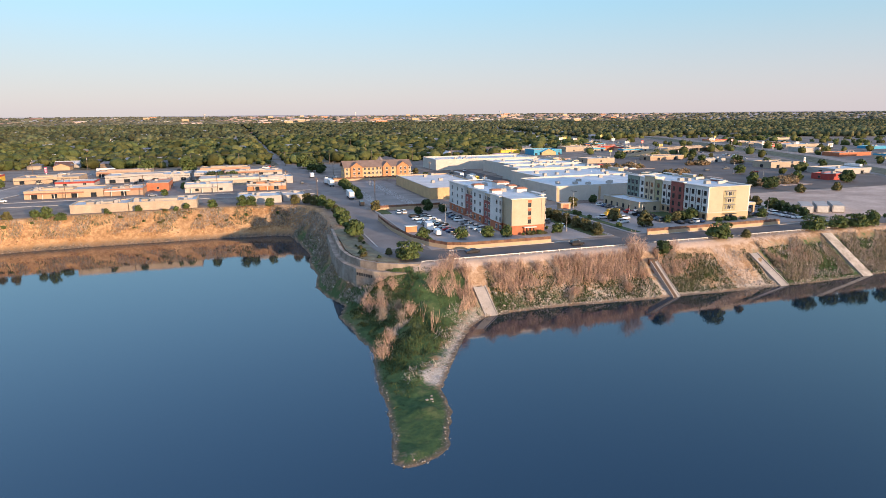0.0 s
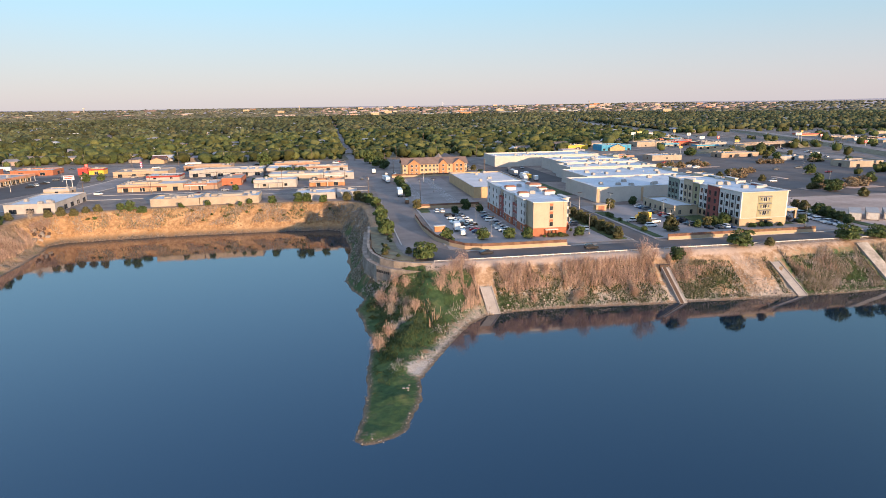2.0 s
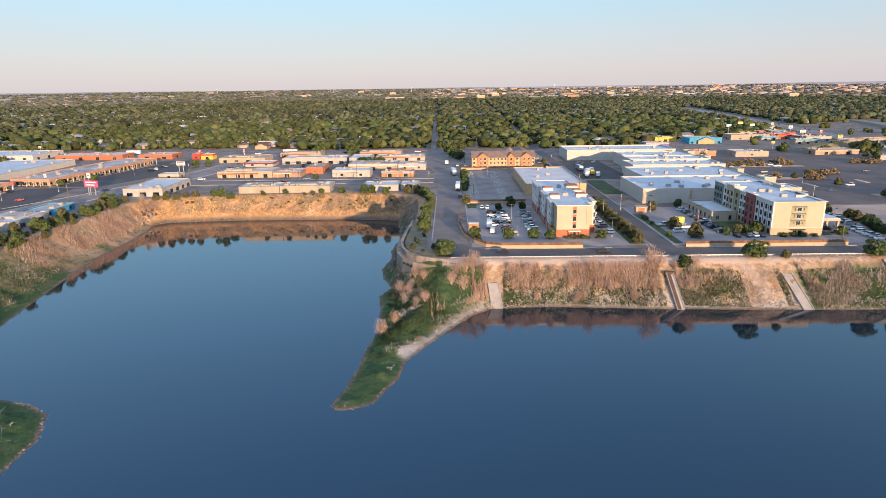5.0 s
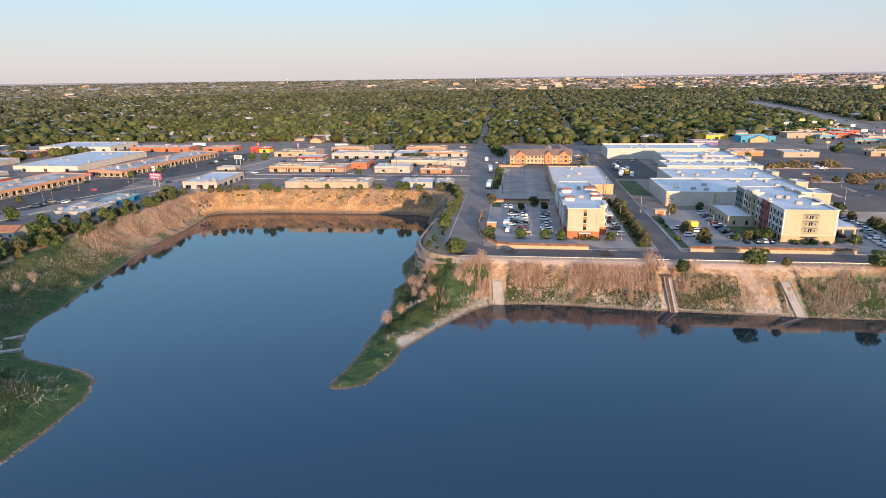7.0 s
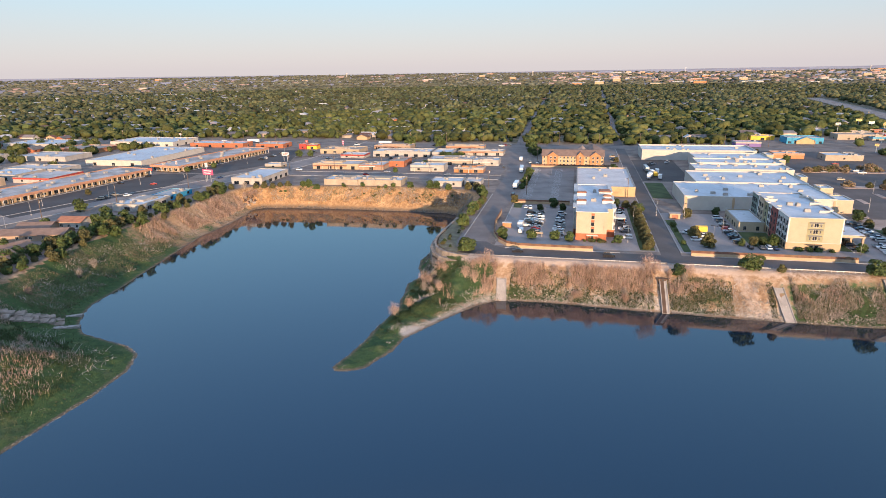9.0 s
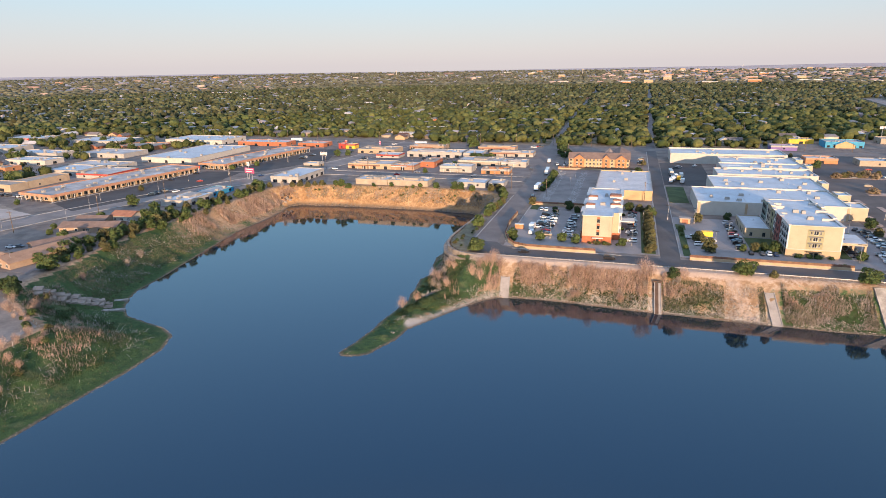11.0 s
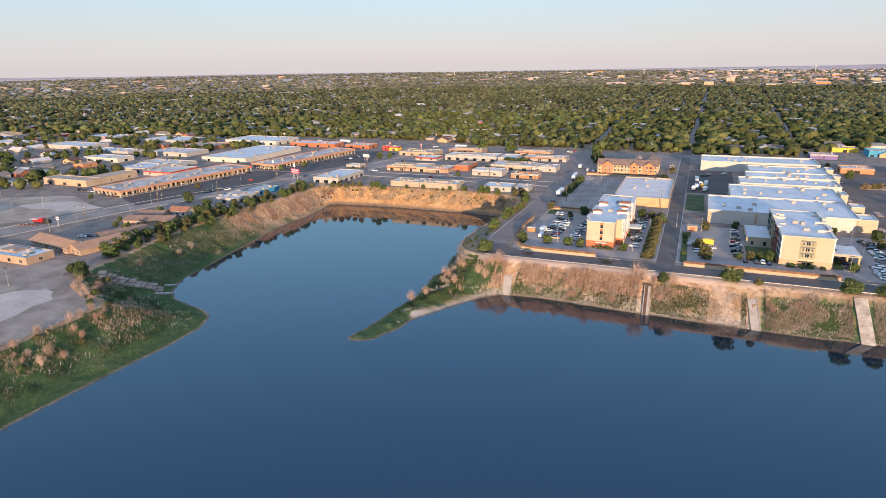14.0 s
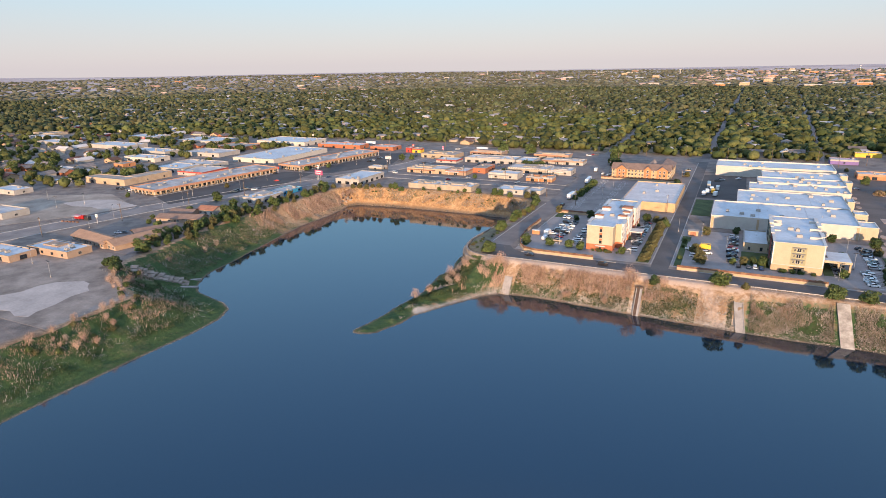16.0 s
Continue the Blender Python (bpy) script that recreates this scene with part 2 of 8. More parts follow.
M["roof_grey"] = surface("grey_gravel_roof", (0.60, 0.575, 0.555), 0.9, other=(0.70, 0.68, 0.655), big=0.1, fine=0.8)
M["roof_warm"] = surface("warm_white_roof_membrane", (0.84, 0.80, 0.77), 0.75, other=(0.76, 0.72, 0.69), big=0.08, fine=0.5)
M["roof_patched"] = surface("patched_gravel_roof", (0.40, 0.36, 0.325), 0.9, other=(0.66, 0.63, 0.60), big=0.07, fine=0.5)
M["roof_brown"] = surface("pinkish_brown_shingles", (0.25, 0.175, 0.135), 0.9, var=0.18, big=0.3, fine=2.2)
M["roof_clay"] = surface("faded_clay_shingles", (0.36, 0.235, 0.155), 0.9, var=0.16, big=0.3, fine=2.2)
M["tan_gravel"] = surface("tan_gravel", (0.38, 0.315, 0.25), 0.95, other=(0.50, 0.43, 0.35), big=0.05, fine=0.6)
M["roof_tan"] = surface("tan_gravel_roof", (0.42, 0.36, 0.30), 0.9, var=0.2, big=0.12, fine=0.8)
M["shingle"] = surface("brown_shingles", (0.15, 0.085, 0.06), 0.9, var=0.22, big=0.3, fine=2.2, rnd=0.3)
M["shingle_grey"] = surface("grey_shingles", (0.19, 0.17, 0.16), 0.9, var=0.25, big=0.3, fine=2.2, rnd=0.35)
M["terracotta"] = surface("terracotta_roof", (0.36, 0.17, 0.10), 0.85, var=0.2, big=0.4, fine=2.5)
M["fascia"] = surface("orange_fascia", (0.50, 0.27, 0.17), 0.8, var=0.15, big=0.3)
M["glass"] = plain("window_glass", (0.02, 0.026, 0.034), 0.08, spec=0.8)
M["dark"] = plain("dark_trim", (0.035, 0.033, 0.032), 0.6)
M["metal"] = plain("galvanised_metal", (0.45, 0.45, 0.45), 0.45, metal=0.6)
M["unit"] = plain("beige_painted_metal", (0.34, 0.32, 0.29), 0.6)
M["awning"] = plain("grey_awning_metal", (0.25, 0.24, 0.21), 0.6)
M["trim"] = plain("white_trim", (0.58, 0.56, 0.52), 0.6)
M["wood_fence"] = surface("weathered_fence_wood", (0.20, 0.115, 0.07), 0.9, var=0.25, big=0.6, fine=5.0, rnd=0.25)
M["pole"] = surface("weathered_pole_wood", (0.16, 0.115, 0.08), 0.9, var=0.2, big=0.5, fine=4.0)
M["bark"] = surface("tree_bark", (0.11, 0.075, 0.05), 0.95, var=0.25, big=1.0, fine=6.0)
M["leaf"] = surface("green_leaves", (0.064, 0.098, 0.028), 0.75, other=(0.115, 0.155, 0.045), var=0.3, big=0.25, fine=1.5, rnd=0.35, island=True, spec=0.25)
M["leaf_dark"] = surface("dark_leaves", (0.048, 0.073, 0.024), 0.75, var=0.3, big=0.25, fine=1.5, rnd=0.35, island=True, spec=0.25)
M["leaf_dry"] = surface("olive_leaves", (0.115, 0.112, 0.045), 0.8, var=0.3, big=0.25, fine=1.5, rnd=0.35, island=True, spec=0.2)
# two greyer leaf tones for distant woods: haze put into the base colour
M["leaf_mid"] = surface("hazed_woodland_leaves", (0.080, 0.097, 0.042), 0.9, other=(0.142, 0.15, 0.07), var=0.3, big=0.012, fine=0.5, bump=1.2, rnd=0.5, island=True, spec=0.1, mottle=0.55)
M["leaf_far"] = surface("hazed_far_leaves", (0.112, 0.12, 0.078), 0.9, other=(0.17, 0.17, 0.115), var=0.3, big=0.005, fine=0.1, rnd=0.4, island=True, spec=0.1)
M["house_roofs"] = surface("mixed_house_roofs", (0.26, 0.23, 0.21), 0.9, other=(0.52, 0.47, 0.43), big=0.02, fine=1.0, rnd=0.55, island=True)
M["house_walls"] = surface("mixed_house_walls", (0.46, 0.36, 0.27), 0.9, other=(0.64, 0.55, 0.46), big=0.02, fine=1.0, rnd=0.3, island=True)
M["far_walls"] = surface("far_pale_masonry", (0.34, 0.235, 0.19), 0.9, other=(0.50, 0.40, 0.345), big=0.003, fine=0.2, rnd=0.4, island=True)
M["shop_tan"] = surface("weathered_tan_stucco", (0.47, 0.36, 0.245), 0.9, var=0.12, big=0.2, fine=1.5)
M["shop_cream"] = surface("weathered_cream_stucco", (0.42, 0.35, 0.265), 0.9, var=0.14, big=0.2, fine=1.5)
M["shop_brown"] = surface("weathered_brown_stucco", (0.40, 0.29, 0.205), 0.9, var=0.12, big=0.2, fine=1.5)
M["clod"] = surface("orange_earth_clods", (0.38, 0.235, 0.115), 0.95, other=(0.52, 0.345, 0.18), big=0.3, fine=2.0, rnd=0.3, island=True, spec=0.1)
M["chalk_clod"] = surface("chalky_rubble", (0.32, 0.28, 0.225), 0.95, other=(0.48, 0.43, 0.36), big=0.3, fine=2.0, rnd=0.35, island=True, spec=0.1)
M["rubble_grey"] = surface("grey_shore_stones", (0.20, 0.18, 0.15), 0.95, other=(0.36, 0.33, 0.28), big=0.3, fine=2.0, rnd=0.35, island=True, spec=0.1)
M["leaf_gold"] = surface("golden_dry_shrub_leaves", (0.22, 0.165, 0.09), 0.9, other=(0.33, 0.255, 0.15), var=0.3, big=0.25, fine=1.5, rnd=0.3, island=True, spec=0.15)
M["leaf_wood"] = surface("woodland_leaves", (0.075, 0.100, 0.033), 0.85, other=(0.15, 0.165, 0.055), var=0.3, big=0.05, fine=0.75, bump=0.9, rnd=0.42, island=True, spec=0.1, mottle=0.5)
M["leaf_spray"] = surface("woodland_sprays", (0.073, 0.098, 0.032), 0.85, other=(0.15, 0.165, 0.055), var=0.35, big=0.06, fine=0.75, bump=0.7, rnd=0.3, island=True, spec=0.1, mottle=0.55)
M["reed"] = surface("dry_reed", (0.42, 0.29, 0.205), 0.9, other=(0.56, 0.42, 0.32), big=0.15, fine=1.0, rnd=0.35, island=True, spec=0.2)
M["reed_grey"] = surface("grey_dead_stalks", (0.30, 0.26, 0.20), 0.9, other=(0.44, 0.38, 0.31), big=0.15, fine=1.0, rnd=0.35, island=True, spec=0.2)
M["sedge_dry"] = surface("half_dry_sedge", (0.14, 0.145, 0.075), 0.9, other=(0.25, 0.235, 0.14), big=0.12, fine=1.0, rnd=0.35, island=True, spec=0.2)
M["sedge"] = surface("green_sedge", (0.048, 0.078, 0.028), 0.85, other=(0.09, 0.115, 0.044), big=0.12, fine=1.0, rnd=0.2, island=True, spec=0.2)
M["branch"] = surface("bleached_branches", (0.46, 0.41, 0.35), 0.9, other=(0.60, 0.55, 0.48), big=0.2, fine=1.0, rnd=0.35, island=True, spec=0.2)
M["rock"] = surface("pale_limestone", (0.34, 0.30, 0.25), 0.95, var=0.2, big=0.6, fine=3.0, bump=0.05, rnd=0.25)
M["rough_chalk"] = surface("rough_chalk_track", (0.36, 0.32, 0.27), 0.95, other=(0.52, 0.475, 0.41), big=0.35, fine=1.6, bump=0.1)
M["old_concrete"] = surface("earth_stained_concrete", (0.30, 0.245, 0.19), 0.93, other=(0.42, 0.36, 0.30), big=0.3, fine=1.4, bump=0.03)
M["brown_earth"] = surface("brown_weedy_earth", (0.19, 0.15, 0.105), 0.95, other=(0.25, 0.235, 0.14), big=0.25, fine=1.2, bump=0.05)
# rust stain of the spillway; also the painted shade of the cliff notch
M["stained"] = surface("rust_stain_and_notch_shade", (0.10, 0.065, 0.045), 0.9, var=0.25, big=0.5, fine=2.0)
M["tyre"] = plain("tyre_rubber", (0.02, 0.02, 0.02), 0.9)
M["lamp_red"] = plain("red_lens", (0.4, 0.02, 0.02), 0.3)
M["lamp_white"] = plain("clear_lens", (0.7, 0.7, 0.7), 0.2)
CAR_PAINT = {
    "white": plain("white_car_paint", (0.75, 0.75, 0.74), 0.25), "silver": plain("silver_car_paint", (0.42, 0.43, 0.44), 0.3, 0.5),
    "black": plain("black_car_paint", (0.02, 0.02, 0.024), 0.25), "grey": plain("grey_car_paint", (0.13, 0.135, 0.14), 0.3, 0.3),
    "red": plain("red_car_paint", (0.33, 0.02, 0.02), 0.28), "blue": plain("blue_car_paint", (0.03, 0.06, 0.15), 0.28),
    "yellow": plain("yellow_truck_paint", (0.80, 0.46, 0.02), 0.4), "tan": plain("beige_car_paint", (0.40, 0.33, 0.24), 0.3)}
SIGN = {k: plain(k + "_sign_panel", c, 0.5) for k, c in (("pink", (0.55, 0.10, 0.20)), ("white", (0.75, 0.73, 0.7)), ("yellow", (0.75, 0.52, 0.12)),
                                                      ("red", (0.6, 0.05, 0.03)), ("green", (0.05, 0.3, 0.12)), ("blue", (0.1, 0.2, 0.5)))}


# ---- mesh helpers ----
def box(bm, x0, y0, z0, x1, y1, z1):
    v = [bm.verts.new(p) for p in ((x0, y0, z0), (x1, y0, z0), (x1, y1, z0), (x0, y1, z0), (x0, y0, z1), (x1, y0, z1), (x1, y1, z1), (x0, y1, z1))]
    for f in ((3, 2, 1, 0), (4, 5, 6, 7), (0, 1, 5, 4), (1, 2, 6, 5), (2, 3, 7, 6), (3, 0, 4, 7)):
        bm.faces.new([v[i] for i in f])
    return bm


def prism(bm, pts, z0, z1):
    lo = [bm.verts.new((x, y, z0)) for x, y in pts]
    hi = [bm.verts.new((x, y, z1)) for x, y in pts]
    bm.faces.new(hi)
    bm.faces.new(lo[::-1])
    for i in range(len(pts)):
        j = (i + 1) % len(pts)
        bm.faces.new((lo[i], lo[j], hi[j], hi[i]))
    return bm


def tube(bm, a, b, r0, r1, n=7):
    a, b = Vector(a), Vector(b)
    q = (b - a).to_track_quat("Z", "Y")
    ring = []
    for p, r in ((a, r0), (b, r1)):
        ring.append([bm.verts.new(p + q @ Vector((r * math.cos(6.2832 * i / n), r * math.sin(6.2832 * i / n), 0))) for i in range(n)])
    for i in range(n):
        j = (i + 1) % n
        bm.faces.new((ring[0][i], ring[0][j], ring[1][j], ring[1][i]))
    bm.faces.new(ring[1])
    bm.faces.new(ring[0][::-1])
    return bm


def gable(bm, x0, y0, x1, y1, z0, rise, over=0.5, along="x", thick=0.25):
    """A pitched roof slab pair with its overhang; along: the way of the ridge."""
    if along == "x":
        m = (y0 + y1) / 2
        prof = [(y0 - over, z0 - over * rise / (m - y0)), (m, z0 + rise), (y1 + over, z0 - over * rise / (m - y0))]
        a, b = x0 - over, x1 + over
        put = lambda s, p, d: (s, p[0], p[1] + d)
    else:
        m = (x0 + x1) / 2
        prof = [(x0 - over, z0 - over * rise / (m - x0)), (m, z0 + rise), (x1 + over, z0 - over * rise / (m - x0))]
        a, b = y0 - over, y1 + over
        put = lambda s, p, d: (p[0], s, p[1] + d)
    rows = [[bm.verts.new(put(s, p, d)) for p in prof] for s in (a, b) for d in (0, thick)]
    al, ah, bl, bh = rows
    for i in (0, 1):
        bm.faces.new((ah[i], ah[i + 1], bh[i + 1], bh[i]))
        bm.faces.new((al[i], bl[i], bl[i + 1], al[i + 1]))
        bm.faces.new((al[i], al[i + 1], ah[i + 1], ah[i]))
        bm.faces.new((bl[i], bh[i], bh[i + 1], bl[i + 1]))
    bm.faces.new((al[0], ah[0], bh[0], bl[0]))
    bm.faces.new((al[2], bl[2], bh[2], ah[2]))
    return bm


def mesh_of(name, bm, material):
    bmesh.ops.recalc_face_normals(bm, faces=bm.faces)
    me = bpy.data.meshes.new(name)
    bm.to_mesh(me)
    bm.free()
    me.materials.append(material)
    return me


def part(name, bm, material, parent, label=""):
    ob = new(name, mesh_of(name, bm, material))
    ob.parent = parent
    return tagged(ob, label)


def piece(name, me, parent, x, y, z, turn=0.0):
    ob = new(name, me)
    ob.parent = parent
    ob.matrix_basis = pose(x, y, z, 0, 0, turn)
    return ob


def thing(name, x, y, z, label, category, group="", turn=0.0, kind=""):
    ob = new(name)
    ob.empty_display_size = 0.5
    ob.matrix_basis = pose(x, y, z, 0, 0, turn)
    return tagged(ob, label, category, group, kind)


def slab(name, pts, z0, z1, material, label, category="paving"):
    ob = new(name, mesh_of(name, prism(bmesh.new(), pts, z0, z1), material))
    return tagged(ob, label, category, kind="structure")


def rect(x0, y0, x1, y1):
    return [(x0, y0), (x1, y0), (x1, y1), (x0, y1)]


def ribbon(pts, half):
    """The outline of a strip of that half width along a line."""
    left, right = [], []
    for i, p in enumerate(pts):
        a, b = Vector(pts[max(i - 1, 0)]), Vector(pts[min(i + 1, len(pts) - 1)])
        d = (b - a).normalized()
        left.append((p[0] - d.y * half, p[1] + d.x * half))
        right.append((p[0] + d.y * half, p[1] - d.x * half))
    return right + left[::-1]


def soup(name, verts, faces, material, label, category, kind="stuff", parent=None):
    """One mesh from arrays of corners and of equal-sided faces."""
    me = bpy.data.meshes.new(name)
    k = faces.shape[1]
    me.vertices.add(len(verts))
    me.vertices.foreach_set("co", verts.astype(np.float32).ravel())
    me.loops.add(faces.size)
    me.loops.foreach_set("vertex_index", faces.astype(np.int32).ravel())
    me.polygons.add(len(faces))
    me.polygons.foreach_set("loop_start", np.arange(0, faces.size, k, dtype=np.int32))
    me.update(calc_edges=True)
    me.materials.append(material)
    ob = new(name, me)
    ob.parent = parent
    return tagged(ob, label, category, kind=kind)

# ---- the ground: lake basin, banks and town level in one sheet ----
WEST_SHORE = [(-43, -500), (-43, -40), (-43.5, 3), (-42, 39), (-40.6, 60), (-41.5, 76), (-46, 86), (-54, 91), (-62, 93), (-76, 97), (-84, 104), (-90, 113),
              (-94, 122), (-96, 140), (-100, 160), (-104, 183), (-108, 205), (-110.5, 223), (-110, 246), (-112, 274), (-115.5, 289)]
CLIFF_FOOT = [(-110, 294.5), (-83, 298), (-50, 299), (-25, 298.7), (-4, 298.3), (13, 297), (20, 293), (22, 275), (24.2, 250), (22, 231), (23, 215), (21.6, 207)]
SPIT_SHORE = [(20.5, 199), (22.8, 187), (25.2, 181), (26.4, 176), (23.2, 166), (24.7, 158), (25.2, 148), (26.8, 141), (26.5, 135), (25.4, 129), (24.5, 122), (23.9, 110), (22.3, 98),
              (20.2, 89), (21.4, 87.4), (24.3, 87.5), (27.7, 88.9), (29.8, 90.6), (31.4, 95), (34.4, 102), (35.4, 107), (36, 113), (38.6, 118), (43, 126.3), (48, 135.5), (55, 146.6), (61.6, 153)]
SOUTH_SHORE = [(66.2, 154), (81, 155.2), (97, 154), (116, 152.2), (126, 151.9), (147, 150.8), (167, 150.2), (186, 149.8), (206, 150.8), (260, 150), (650, 150)]
SHORE = WEST_SHORE + CLIFF_FOOT + SPIT_SHORE + SOUTH_SHORE
BRINK = [(-70, -500), (-70, 10), (-69, 40), (-71, 60), (-88, 67), (-106, 76), (-116, 90), (-120, 112), (-125, 132), (-129, 152), (-131, 182), (-131, 215), (-128, 250), (-127, 285),
         (-124, 298), (-108, 305), (-80, 309), (-46, 311), (-17, 312.5), (4, 311), (20, 308), (29, 300), (32, 285), (33, 250), (31.5, 230), (31, 216),
         (30.5, 200), (32, 187), (35, 179), (41, 173), (48, 170), (70, 169.5), (95, 169.5), (130, 169), (160, 168.5), (200, 168.5), (260, 168.5), (650, 168.5)]


def inside(px, py, poly):
    hit = np.zeros(px.shape, bool)
    for (x0, y0), (x1, y1) in zip(poly, poly[1:] + poly[:1]):
        if y0 != y1:
            cross = (y0 > py) != (y1 > py)
            hit ^= cross & (px < (x1 - x0) * (py - y0) / (y1 - y0) + x0)
    return hit


def away(px, py, line):
    best = np.full(px.shape, 1e9)
    for (x0, y0), (x1, y1) in zip(line, line[1:]):
        dx, dy = x1 - x0, y1 - y0
        t = np.clip(((px - x0) * dx + (py - y0) * dy) / (dx * dx + dy * dy), 0, 1)
        best = np.minimum(best, np.hypot(px - x0 - t * dx, py - y0 - t * dy))
    return best


def wavy(px, py, scale, seed):
    """Smooth random relief from sines of many directions, about -1 to 1."""
    rng = np.random.default_rng(seed)
    out = np.zeros(px.shape)
    for k in range(14):
        a, ph, f = rng.uniform(0, 6.28), rng.uniform(0, 6.28), scale * rng.uniform(0.5, 2.2)
        out += np.sin((px * math.cos(a) + py * math.sin(a)) * f + ph + 1.3 * np.sin(py * f * 0.6 + ph))
    return out / 6.0


def ground_height(px, py):
    wob = wavy(px, py, 0.45, 5) * 0.55
    wet = inside(px, py, SHORE + [(650, -500)])
    slope = inside(px, py, SHORE + BRINK[::-1])
    ds, dt = away(px, py, SHORE), away(px, py, BRINK)
    p = ds / np.maximum(ds + dt, 1e-6)
    power = np.where(py > 288, 0.95, np.where(px < -38, 1.75, np.where((px < 44) & (py > 140), np.interp(py, [140, 165, 240, 288], [1.2, 1.9, 1.7, 0.95]), 1.12)))
    z = G * p ** power
    rough = np.minimum(1, np.minimum(ds, dt) / 3.0)
    z = z + rough * (wavy(px, py, 0.5, 2) * 0.55 + wavy(px, py, 1.5, 3) * 0.3)
    z = np.where(slope, np.maximum(z, 0.12 + ds * 0.03), z)
    r = np.hypot(px, py)
    land = G + np.clip(r - 620, 0, None) * 0.0066 + wavy(px, py, 0.0022, 9) * np.clip((r - 1500) / 1500, 0, 1) * 5
    shoal = -np.minimum(3.5, 0.03 + 0.3 * np.clip(ds + wob - 0.6, 0, None)) + np.clip(wob - ds, 0, 0.25)
    return np.where(slope, z, np.where(wet, shoal, land)), slope, wet, ds, dt


def wood_edge(x):
    return np.interp(x, [-1200, -820, -640, -400, -160, -100, 100, 240, 262, 330, 430, 520, 650, 760, 840, 1200], [380, 470, 540, 575, 590, 562, 562, 560, 612, 628, 700, 800, 880, 860, 740, 560])


def steps(*spans):
    out = [spans[0][0]]
    for a, b, s in spans:
        out += list(np.linspace(a, b, max(2, int(round((b - a) / s)) + 1))[1:])
    return np.array(out)


gx = steps((-7000, -1500, 250), (-1500, -400, 50), (-400, -200, 10), (-200, -132, 3), (-132, 222, 1.35), (222, 420, 6), (420, 1500, 45), (1500, 7000, 250))
gy = steps((-1200, -430, 60), (-430, -60, 12), (-60, 70, 2.6), (70, 182, 1.2), (182, 316, 1.6), (316, 640, 9), (640, 1500, 40), (1500, 7000, 220))
GX, GY = np.meshgrid(gx, gy)
gz, slope, wet, ds, dt = ground_height(GX, GY)
nx, ny = len(gx), len(gy)
ids = np.arange(nx * ny).reshape(ny, nx)
quads = np.stack([ids[:-1, :-1], ids[:-1, 1:], ids[1:, 1:], ids[1:, :-1]], -1).reshape(-1, 4)
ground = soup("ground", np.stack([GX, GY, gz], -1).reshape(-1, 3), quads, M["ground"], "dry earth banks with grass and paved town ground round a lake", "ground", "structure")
east_bank = (GX > 60) & (GY < 200)
spit = (GX > 15) & (GX < 60) & (GY < 182)
west_bank = (GX < -38) & (GY < 286)
neck = (GX > 15) & (GX < 42) & (GY >= 165) & (GY < 292)
low = np.clip(1 - gz / 8.0, 0, 1)
rocky = np.clip(1.25 - away(GX, GY, [(38, 117), (46, 130), (53, 142), (61, 152)]) / 7.0, 0, 1)
green = np.where(spit, 0.84 - 0.45 * rocky - 0.3 * np.clip((GY - 150) / 25, 0, 1) * np.clip((GX - 32) / 10, 0, 1), 0)
green = np.where(neck & ~spit, 0.35 + 0.35 * low, green)
green = np.where(east_bank, 0.18 + 0.26 * np.clip((5.0 - gz) / 2.5, 0, 1) + 0.36 * np.clip((GX - 120) / 90, 0, 1) + 0.16 * wavy(GX, GY, 0.16, 21), green)
bare = np.exp(-((GX - 155.5 + 0.35 * (GY - 158)) / 6.0) ** 2) + np.exp(-((GX - 70) / 9) ** 2) * 0.5
green = np.where(east_bank & (GX > 126), 0.50 + 0.2 * wavy(GX, GY, 0.22, 21) - 0.6 * bare, green)
green = np.where(east_bank & (gz > 9.4), 0.16 + 0.2 * np.clip((GX - 168) / 20, 0, 1), green)
green = np.where(west_bank, 0.80 - 0.16 * np.clip((GY - 90) / 15, 0, 1) * np.clip((gz - 2.0) / 2.0, 0, 1) - 0.42 * np.clip((GY - 165) / 60, 0, 1) + (0.12 + 0.12 * (GY > 165)) * wavy(GX, GY, 0.12, 23), green)
green = np.where(slope, green, np.where(gz > 11, 0.0, 0.2))
green = np.where(east_bank & (GX > 168) & (gz < 11), green + 0.14, green)
pale = np.where(east_bank & slope, 0.36 + 0.26 * np.clip(1 - gz / 5.5, 0, 1) + 0.12 * wavy(GX, GY, 0.3, 29) * (GX > 120), 0.2)
heap = np.clip(1.2 - np.hypot(GX - 35, (GY - 160) * 0.7) / 7.0, 0, 1) + np.clip(1.2 - np.hypot(GX - 36, GY - 119) / 3.5, 0, 1) + np.clip(1.1 - np.hypot(GX - 33, GY - 106) / 2.4, 0, 1) + np.clip(1.1 - np.hypot(GX - 23, GY - 90) / 4.0, 0, 1)
pale = np.where(spit & slope, 0.24 + 0.40 * rocky + 0.3 * heap, pale)
green = np.where(spit, green - 0.3 * heap, green)
pale = np.where((GY > 286) & slope, 0.18 + 0.16 * np.clip(1 - gz / 4.5, 0, 1), pale)
bare = np.where((GX > 46) & (GX < 420) & (GY < 176) & (gz > 10.2), np.clip((gz - 10.2) / 1.4, 0, 1) * (0.95 - 0.5 * np.clip((GX - 158) / 14, 0, 1)), 0)
bare = np.maximum(bare, np.where(east_bank & slope, 0.62 * np.exp(-((GX - 155.5 + 0.35 * (GY - 158)) / 4.0) ** 2), 0))
mud = np.where(slope, np.clip(1.15 - ds / np.where(GY > 288, 2.6, 1.5), 0, 1), np.where(wet, 0.9, 0)) * 0.75
town = np.where(~slope & ~wet & (dt > 2.0), np.clip((dt - 2) / 4, 0, 1), 0)
